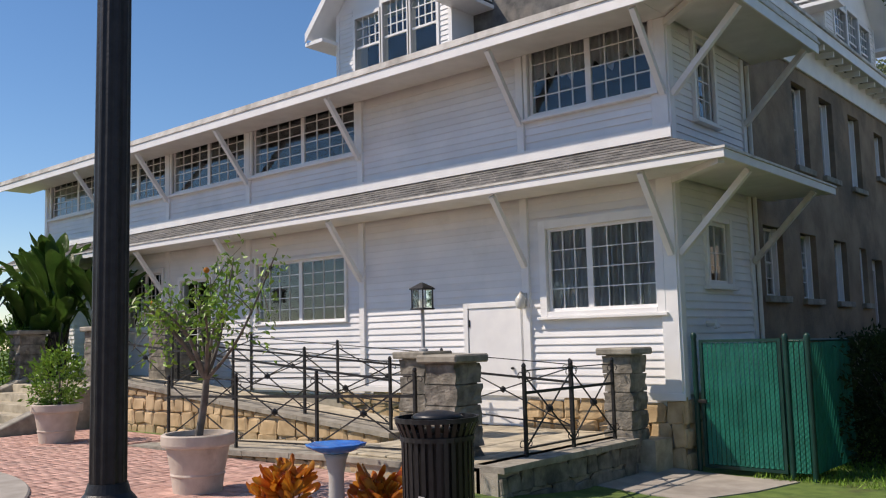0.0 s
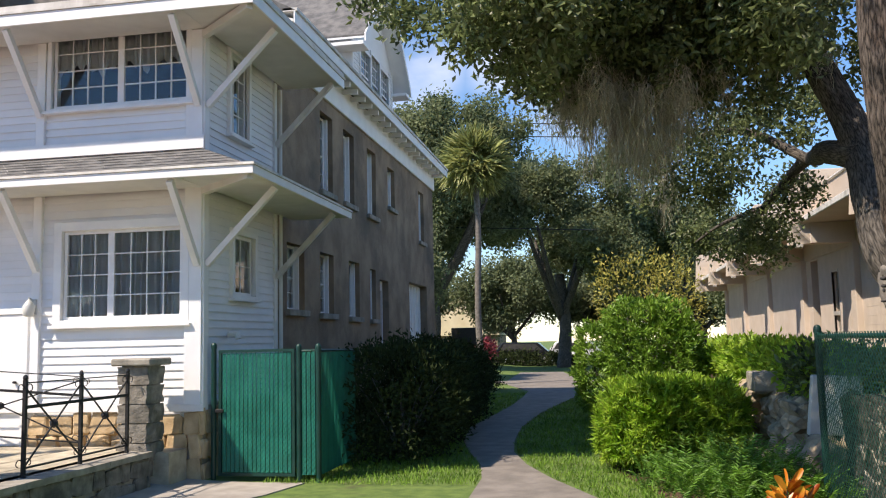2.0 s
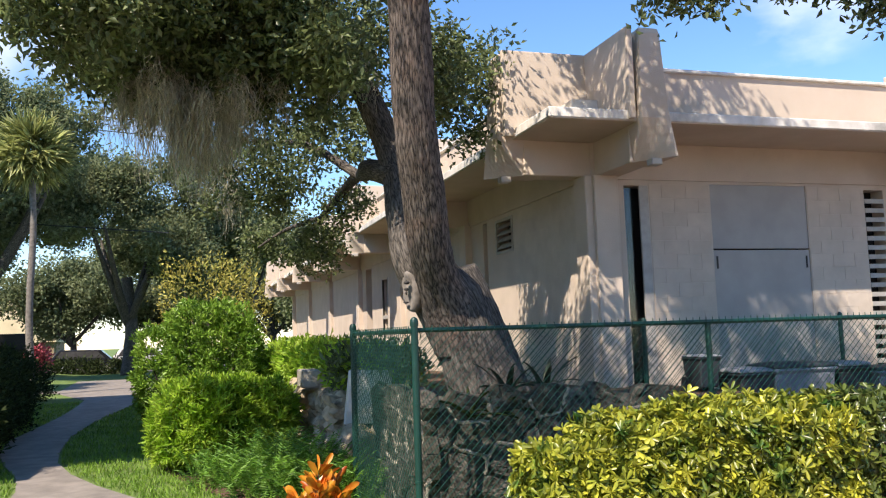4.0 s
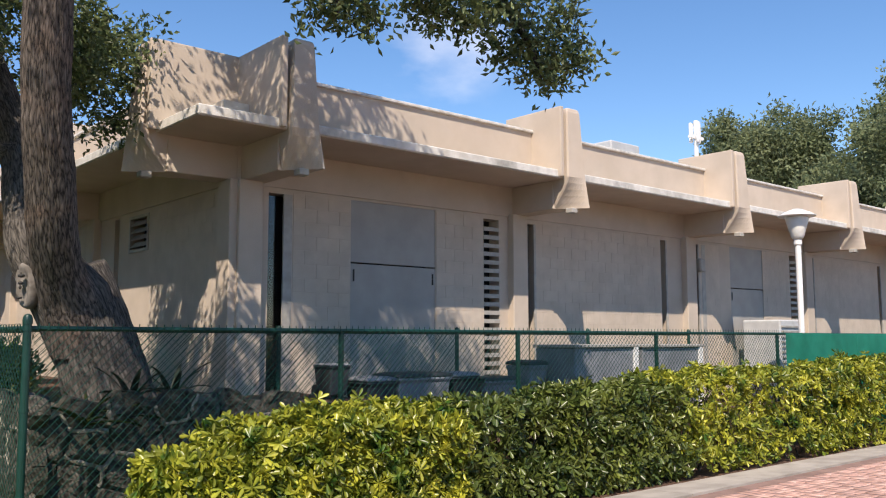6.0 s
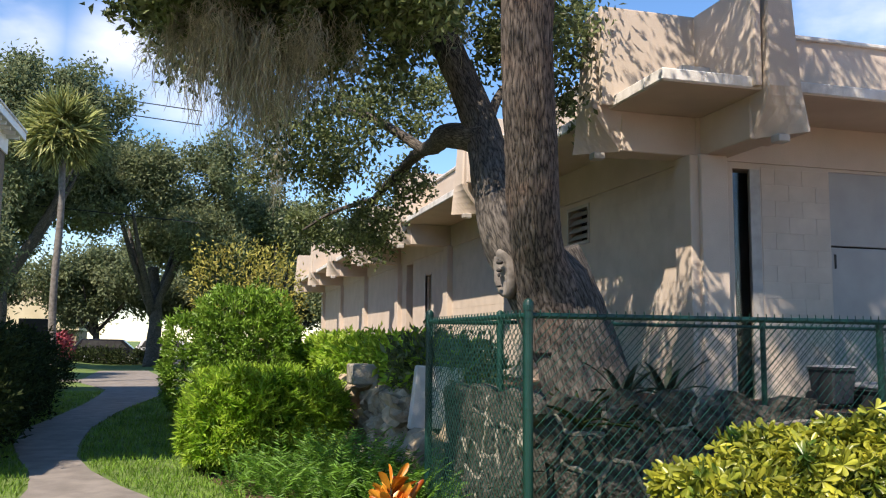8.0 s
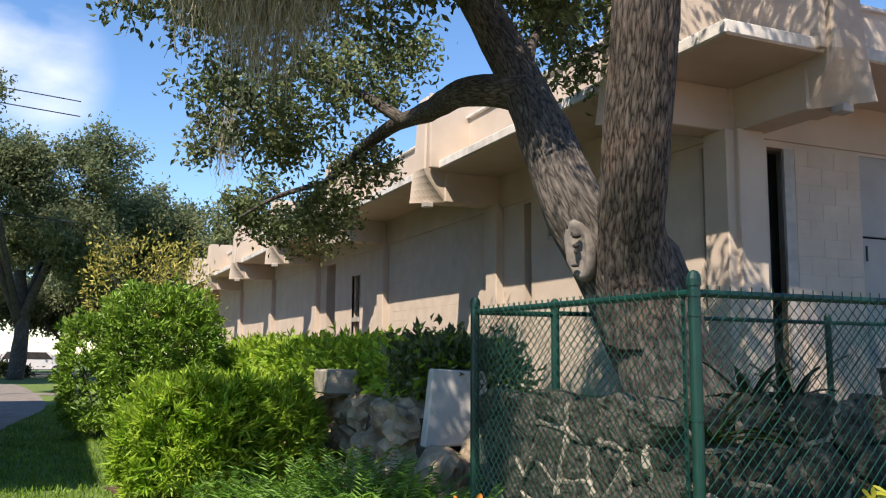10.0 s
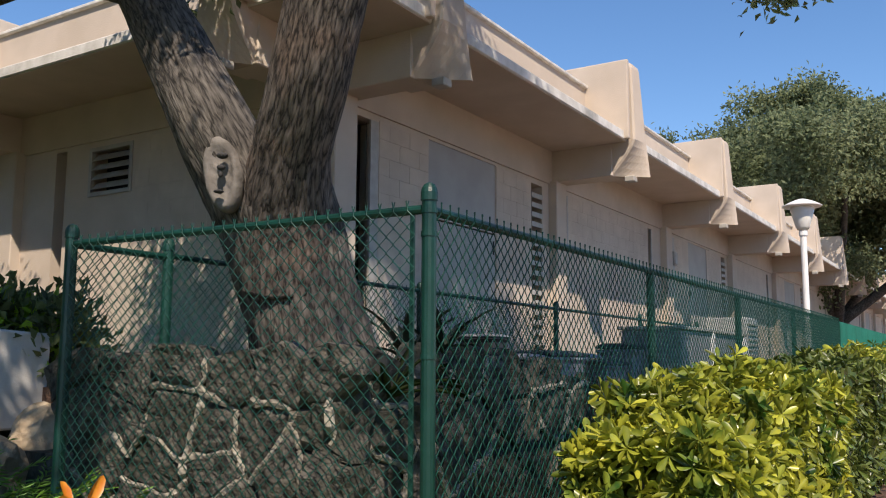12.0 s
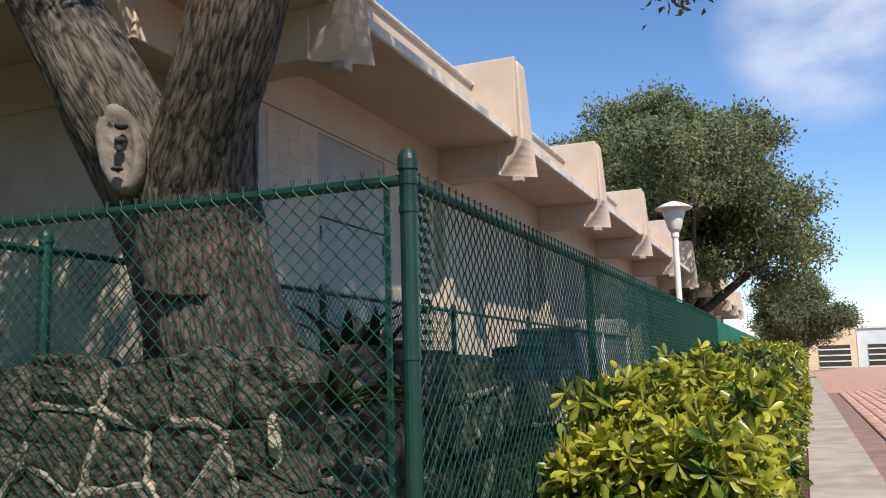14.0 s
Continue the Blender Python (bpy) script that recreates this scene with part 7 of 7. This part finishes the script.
# black street lamp close to the camera
pl = thing("street_lamp", "black fluted cast-iron street lamp", "street lamp")
cx, cy, cz = -3.385, 2.17, gz(-3.385, 2.17)
fl = bmesh.new()
n = 48
loft(fl, [[(cx + r * (1 - 0.05 * (k % 4 < 2)) * math.cos(2 * math.pi * k / n), cy + r * (1 - 0.05 * (k % 4 < 2)) * math.sin(2 * math.pi * k / n), cz + h) for k in range(n)] for r, h in ((0.075, 1.06), (0.072, 2.4), (0.068, 4.2))])
part("shaft", fl, IRON, pl)
part("base", turned(bmesh.new(), ((0.2, 0), (0.2, 0.12), (0.16, 0.2), (0.12, 0.5), (0.1, 0.9), (0.1, 0.96), (0.115, 0.98), (0.115, 1.03), (0.09, 1.06), (0.078, 1.1)), (cx, cy, cz), 32), IRON, pl)
part("lamp_globe", turned(bmesh.new(), ((0.08, 0), (0.2, 0.12), (0.22, 0.3), (0.15, 0.45), (0.01, 0.5)), (cx, cy, cz + 4.2), 20), FROST, pl, smooth=True)

kerb = bmesh.new()
KX, KY, KR = -12.06, 0.54, 4.75
arc = [math.radians(20 + 2.5 * k) for k in range(50)]
loft(kerb, [[(KX + r * math.cos(a), KY + r * math.sin(a), 0.29 + h) for r, h in ((KR, 0.0), (KR, 0.045), (KR - 0.02, 0.06), (KR - 0.3, 0.06), (KR - 0.32, 0.0))] for a in arc])
bmesh.ops.recalc_face_normals(kerb, faces=kerb.faces)
tagged(part("kerb", kerb, CONCRETE), "pale curved concrete kerb set in the brick plaza", "kerb", kind="structure")

# broad-leaved plants at the corner of the plaza
def banana(x, y, h, seed, label):
    t = thing("bird_of_paradise_plant", label, "plant", "tall broad-leaved plants")
    r = random.Random(seed)
    bm = bmesh.new()
    for k in range(4):
        limb(bm, [(x + r.uniform(-.3, .3), y + r.uniform(-.3, .3), 0.1), (x + r.uniform(-.3, .3), y + r.uniform(-.3, .3), h * 0.5)], 0.09, 0.06, 10, 0.05, k, 6)
    part("trunk", bm, BARK, t, smooth=True)
    for k in range(20):
        an = k * 2.4 + r.random()
        ln, reach, base = r.uniform(1.1, 1.9), r.uniform(0.3, 1.3), h * r.uniform(0.42, 0.62)
        bm = bmesh.new()
        rows = []
        for j in range(9):
            f = j / 8
            px, pz = reach * (0.35 + f * 0.9), base + 0.5 + ln * (f - 0.4 * f * f * reach)
            w = 0.19 * math.sin(math.pi * min(1, 0.06 + f * 0.94)) ** 0.7
            for_row = []
            for q in (-1, -0.5, 0, 0.5, 1):
                for_row.append((x + math.cos(an) * px - math.sin(an) * w * q, y + math.sin(an) * px + math.cos(an) * w * q, pz + abs(q) * w * 0.35 + 0.03 * math.sin(j * 2.2 + q * 3)))
            rows.append(for_row)
        loft(bm, rows, caps=False, closed=False)
        bmesh.ops.solidify(bm, geom=list(bm.faces), thickness=0.004)
        part("leaf", bm, BANANA, t, smooth=True)
        part("stalk", tube(bmesh.new(), [(x, y, h * 0.4), (x + math.cos(an) * reach * 0.15, y + math.sin(an) * reach * 0.15, base), (x + math.cos(an) * reach * 0.4, y + math.sin(an) * reach * 0.4, base + 0.55)], 0.02, 6), BANANA, t)
    return t


banana(-20.9, 10.3, 4.6, 91, "tall bird of paradise plant with broad leaves")
banana(-22.2, 10.8, 5.2, 92, "tall bird of paradise plant by the steps")
banana(-23.6, 11.0, 5.0, 93, "broad-leaved plant at the plaza edge")
banana(-21.3, 9.9, 3.4, 94, "broad-leaved plant beside the steps")
banana(-22.0, 8.7, 4.2, 95, "tall broad-leaved plant before the steps")
banana(-19.9, 10.9, 4.4, 96, "tall broad-leaved plant against the white house")
shrub("dark_shrub", "dark leafy shrub under the broad leaves", "shrub", [(-22.0, 9.6, 1.3, 1.2, 1.2, 1.1), (-23.8, 10.2, 1.3, 1.2, 1.2, 1.2)], 900, 0.16, 0.06, SHRUBLEAF, 98, 7, 0.1)
cab = thing("overhead_cables", "thin dark overhead cables", "cable")
for z in (16.8, 17.6, 11.2):
    part("cable", tube(bmesh.new(), [(-90, 45, z + 1), (-45, 48, z - 0.6), (0, 52, z - 3)], 0.03, 5), IRON, cab)

# ---- things by the rock wall and behind the fence ----
slab = thing("concrete_slab", "pale leaning concrete slab before the rock wall", "slab")
bm = prism(bmesh.new(), ((2.38, 0.72), (2.98, 0.72), (3.0, 1.37), (2.46, 1.4)), "y", 10.82, 10.93)
part("slab_body", bevelled(bm, 0.015), SLAB, slab)
part("prop_rock", raw_rock(2.9, 10.72, 0.66, 0.2), PALEROCK, slab)
part("prop_rock", raw_rock(2.5, 10.75, 0.42, 0.3), PALEROCK, slab)
brom = thing("bromeliad", "dark spiky bromeliad on the rock wall", "plant")
rng = np.random.default_rng(2)
for bx, by in ((3.52, 8.13), (3.95, 8.2)):
    for k in range(20):
        an, ln = k * 2.4, rng.uniform(0.3, 0.52)
        rows = []
        for j in range(6):
            f = j / 5
            w = 0.036 * (1 - f ** 2) + 0.002
            d = ln * f * 0.75
            z = 1.16 + ln * ((1.25 - 0.5 * (k % 3)) * f - 0.5 * f * f)
            rows.append([(bx + math.cos(an) * d - math.sin(an) * w * q, by + math.sin(an) * d + math.cos(an) * w * q, z + abs(q) * 0.012) for q in (-1, 0, 1)])
        bm = loft(bmesh.new(), rows, caps=False, closed=False)
        bmesh.ops.solidify(bm, geom=list(bm.faces), thickness=0.003)
        part("leaf", bm, BROMELIAD, brom)


def wheelie_bin(x, y, w, d, h, mat, label, base=0.45):
    t = thing("wheeled_bin", label, "bin")
    bm = loft(bmesh.new(), [[(x + sx * w / 2 * k, y + sy * d / 2 * k, base + z) for sx, sy in ((-1, -1), (1, -1), (1, 1), (-1, 1))] for k, z in ((0.82, 0.05), (0.97, h * 0.86), (1.04, h * 0.87), (1.04, h * 0.92))])
    part("body", bevelled(bm, 0.015), mat, t)
    part("lid", bevelled(loft(bmesh.new(), [[(x + sx * w / 2 * k, y + sy * d / 2 * k, base + z) for sx, sy in ((-1, -1), (1, -1), (1, 1), (-1, 1))] for k, z in ((1.06, h * 0.925), (1.04, h * 0.97), (0.7, h))]), 0.01), BINDARK if mat is BINGREY else BINGREY, t)
    part("handle", tube(bmesh.new(), [(x - w * 0.35, y + d * 0.55, base + h * 0.9), (x + w * 0.35, y + d * 0.55, base + h * 0.9)], 0.016, 8), BINDARK, t)
    for sx in (-1, 1):
        part("wheel", tube(bmesh.new(), [(x + sx * w * 0.42, y + d * 0.38, base + 0.09), (x + sx * w * 0.5, y + d * 0.38, base + 0.09)], 0.09, 14), BINDARK, t)
    return t


wheelie_bin(6.55, 9.35, 0.3, 0.4, 0.45, BINDARK, "small dark bin at the end of the rock wall", 1.0)
wheelie_bin(7.12, 9.3, 0.46, 0.5, 0.82, BINDARK, "dark wheeled bin beside the grey bin")
wheelie_bin(7.82, 9.3, 0.92, 0.55, 0.86, BINGREY, "wide grey wheeled bin with dark lid")
wheelie_bin(8.62, 9.35, 0.5, 0.5, 0.84, BINDARK, "dark wheeled bin behind the fence")
wheelie_bin(9.3, 9.3, 0.7, 0.5, 0.76, BINGREY, "low grey bin with dark lid behind the fence")
wheelie_bin(10.05, 9.3, 0.4, 0.5, 0.98, BINGREY, "tall narrow grey bin behind the fence")
for x0, x1, z1, lab in ((10.35, 11.87, 1.66, "long grey steel utility cabinet behind the fence"), (12.01, 13.7, 1.65, "grey utility cabinet with flat top behind the fence")):
    cabt = thing("utility_cabinet", lab, "cabinet")
    part("body", bevelled(boxes((x0, 8.6, 0.44, x1, 9.4, z1 - 0.05)), 0.015), BINGREY, cabt)
    part("lid", bevelled(boxes((x0 - 0.03, 8.56, z1 - 0.048, x1 + 0.03, 9.44, z1)), 0.01), LOUVRE, cabt)
    part("leg", boxes((x1 - 0.12, 8.56, 0.44, x1 - 0.02, 8.598, z1 - 0.05)), LAMPWHITE, cabt)
ac = thing("condenser_unit", "grey louvred condenser unit before the wall", "air unit")
part("casing", bevelled(boxes((18.3, 9.6, 0.44, 19.3, 10.5, 2.15)), 0.03), METALGREY, ac)
for k in range(9):
    part("slat", boxes((18.35, 9.57, 1.1 + 0.11 * k, 19.25, 9.6, 1.14 + 0.11 * k)), LOUVRE, ac)
sl = thing("street_lamp", "slim white street lamp with conical hood", "street lamp")
LX, LYY = 16.2, 8.05
part("post", tube(bmesh.new(), [(LX, LYY, 0.1), (LX, LYY, 3.55)], 0.055, 12), LAMPWHITE, sl)
part("collar", turned(bmesh.new(), ((0.06, 0), (0.075, 0.02), (0.075, 0.1), (0.055, 0.12)), (LX, LYY, 3.5), 12), LAMPWHITE, sl)
part("globe", turned(bmesh.new(), ((0.09, 0), (0.12, 0.05), (0.22, 0.4), (0.2, 0.43)), (LX, LYY, 3.62), 20), FROST, sl, smooth=True)
part("hood", turned(bmesh.new(), ((0.34, 0), (0.35, 0.018), (0.24, 0.08), (0.13, 0.125), (0.05, 0.15), (0.01, 0.155)), (LX, LYY, 4.05), 24), LAMPWHITE, sl, smooth=True)

# ---- the far street ----
def shop(x, y0, y1, h, mat, label):
    t = thing("shop_building", label, "building")
    part("wall", boxes((x, y0, 0, x + 10, y1, h)), mat, t)
    part("parapet", bevelled(boxes((x - 0.15, y0 - 0.1, h, x + 10, y1 + 0.1, h + 0.25)), 0.03), ROOFLIP, t)
    n = max(1, int((y1 - y0) / 4))
    for k in range(n):
        c = y0 + (y1 - y0) * (k + 0.5) / n
        w = new("shop_window")
        w.parent = t
        part("opening", boxes((x - 0.05, c - 1.5, 0.3, x - 0.005, c + 1.5, 2.6)), DARKGAP, w)
        for j in range(4):
            part("bar", boxes((x - 0.09, c - 1.5, 0.3 + 0.6 * j, x - 0.051, c + 1.5, 0.42 + 0.6 * j)), LAMPWHITE, w)
    sg = part("sign_board", boxes((x - 0.12, y0 + 1.2, h - 1.1, x - 0.005, y0 + 3.6, h - 0.6)), LOUVRE, t, "plain dark sign board")
    return t


shop(98, 1.0, 9.5, 4.6, CREAM, "cream low shop with roll-up door")
shop(99, -9, 0.9, 4.2, PALEBLUE, "pale blue shop front")
far = thing("far_building", "pale cream building beyond the trees", "building")
part("wall", boxes((-19, 84, 2.4, -9.8, 92, 6.4)), CREAM, far)
part("base", boxes((-18.8, 84.3, 0, -10, 92, 2.39)), STUCCO, far)
for k in range(1):
    part("window", boxes((-18.5 + 4 * k, 83.95, 3.4, -16.5 + 4 * k, 83.995, 5.0)), DARKGAP, far)


def car(x, y, paint, label):
    t = thing("parked_car", label, "car", "cars parked along the street")
    prof = ((-2.3, 0.35), (2.3, 0.35), (2.35, 0.8), (1.6, 1.0), (0.9, 1.62), (-1.7, 1.66), (-2.25, 1.05))
    part("body", bevelled(prism(bmesh.new(), [(x + a, b) for a, b in prof], "y", y - 0.9, y + 0.9), 0.06), paint, t)
    part("side_glass", prism(bmesh.new(), [(x + a, b) for a, b in ((-1.9, 1.08), (1.2, 1.06), (0.75, 1.52), (-1.6, 1.56))], "y", y - 0.912, y - 0.901), DARKGAP, t)
    for dx in (-1.45, 1.45):
        wh = part("wheel", tube(bmesh.new(), [(x + dx, y - 0.93, 0.34), (x + dx, y - 0.7, 0.34)], 0.34, 18), BINDARK, t)
        part("rim", tube(bmesh.new(), [(x + dx, y - 0.94, 0.34), (x + dx, y - 0.93, 0.34)], 0.2, 14), METALGREY, wh)
    return t


car(-5.6, 66, CARDARK, "dark parked minivan beyond the lawn")
car(-1.8, 69, CARWHITE, "white parked car beyond the lawn")
tagged(sheet([(63.5, -60, 40), (76, -60, 40)], 0.02, 0.05, material("asphalt", (0.04, 0.04, 0.042), (0.065, 0.065, 0.066), 8, 0.9, 0.3), "road"), "grey asphalt street", "road", kind="structure")
marker = thing("historical_marker", "dark plaque on a post beside the lawn", "sign")
part("post", tube(bmesh.new(), [(-6.95, 45, 0), (-6.95, 45, 1.6)], 0.05, 8), IRON, marker)
part("plaque", bevelled(boxes((-7.65, 44.96, 1.6, -6.25, 45.04, 2.55)), 0.03), IRON, marker)
shrub("pink_shrub", "red-leaved shrub before the far wall", "shrub", [(-8.2, 58, 1.1, 1.0, 0.8, 0.7)], 260, 0.3, 0.14, PINKFLOWER, 97, 6, 0.15)

# ---- grass beside the path, pavers of the plaza ----
rng = np.random.default_rng(20)
N = 60000
gx, gy = rng.uniform(-4.5, 3.0, N), 9.0 + 22 * rng.random(N) ** 1.7
pr = np.array(path_rows)
lo, hi = np.interp(gy, pr[:, 0], pr[:, 1]), np.interp(gy, pr[:, 0], pr[:, 2])
keep = ((gx < lo - 0.03) | (gx > hi + 0.03)) & ~((gx > 1.0 - (gy - 10) * 0.24) & (gy > 10) & (gy < 14.6)) & ~((gx < -1.3) & (gy < 11.65))
gx, gy = gx[keep], gy[keep]
A = np.stack([gx, gy, [gz(a, b) for a, b in zip(gx, gy)]], 1)
W = rng.normal(size=A.shape) * 0.45 + np.array((0, 0, 1))
tagged(leaves("lawn_grass", A, W, 0.085, 0.012, GRASS, None, 20), "short bright green lawn grass", "grass", kind="stuff")

pave = thing("brick_paving", "red clay brick paving in basket weave", "paving", kind="structure")
bmk = bevelled(boxes((0.003, 0.003, -0.03, 0.207, 0.102, 0.012)), 0.004)
BRICK = bpy.data.meshes.new("brick")
bmk.to_mesh(BRICK)
bmk.free()
BRICK.materials.append(PAVER)
V, F = [], []
count = 0
rb = random.Random(4)


def lay(x, y, turn):
    global count
    z = gz(x, y) + 0.012 + rb.uniform(-0.003, 0.003)
    if -9.6 < x < -7.6 and 5.0 < y < 8.0 and count < 300:
        ob = new("brick", BRICK)
        ob.parent = pave
        ob.location = (x, y, z)
        ob.rotation_euler = (rb.uniform(-.01, .01), rb.uniform(-.01, .01), radians(90) if turn else 0)
        count += 1
        return
    b = len(V)
    w, d = (0.204, 0.099) if not turn else (-0.099, 0.204)
    x0, x1 = min(x + 0.003, x + w), max(x + 0.003, x + w)
    if turn:
        x0, x1 = x - 0.102, x - 0.003
    for q in (0.0, 0.012):
        e = 0.003 if q else 0
        V.extend(((x0 + e, y + 0.003 + e, z + q), (x1 - e, y + 0.003 + e, z + q), (x1 - e, y + d - e, z + q), (x0 + e, y + d - e, z + q)))
    F.extend(((b + 4, b + 5, b + 6, b + 7), (b, b + 1, b + 5, b + 4), (b + 1, b + 2, b + 6, b + 5), (b + 2, b + 3, b + 7, b + 6), (b + 3, b, b + 4, b + 7)))


def weave(x0, x1, y0, y1, inside):
    for i in range(int((x1 - x0) / 0.21)):
        for j in range(int((y1 - y0) / 0.21)):
            x, y = x0 + i * 0.21, y0 + j * 0.21
            if inside(x, y):
                if (i + j) % 2:
                    lay(x, y, False), lay(x, y + 0.105, False)
                else:
                    lay(x + 0.105, y, True), lay(x + 0.21, y, True)


weave(-18, -6.2, 4.5, 9.2, lambda x, y: (y < 7.85 or x < -13.6) and (y < 7.2 or x > -16.8) and x < -6.4 - max(0, y - 6.5))
weave(6.5, 30, 3.0, 5.2, lambda x, y: True)
raw("bricks_beyond", V, F, PAVERS, pave)["kind"] = "stuff"
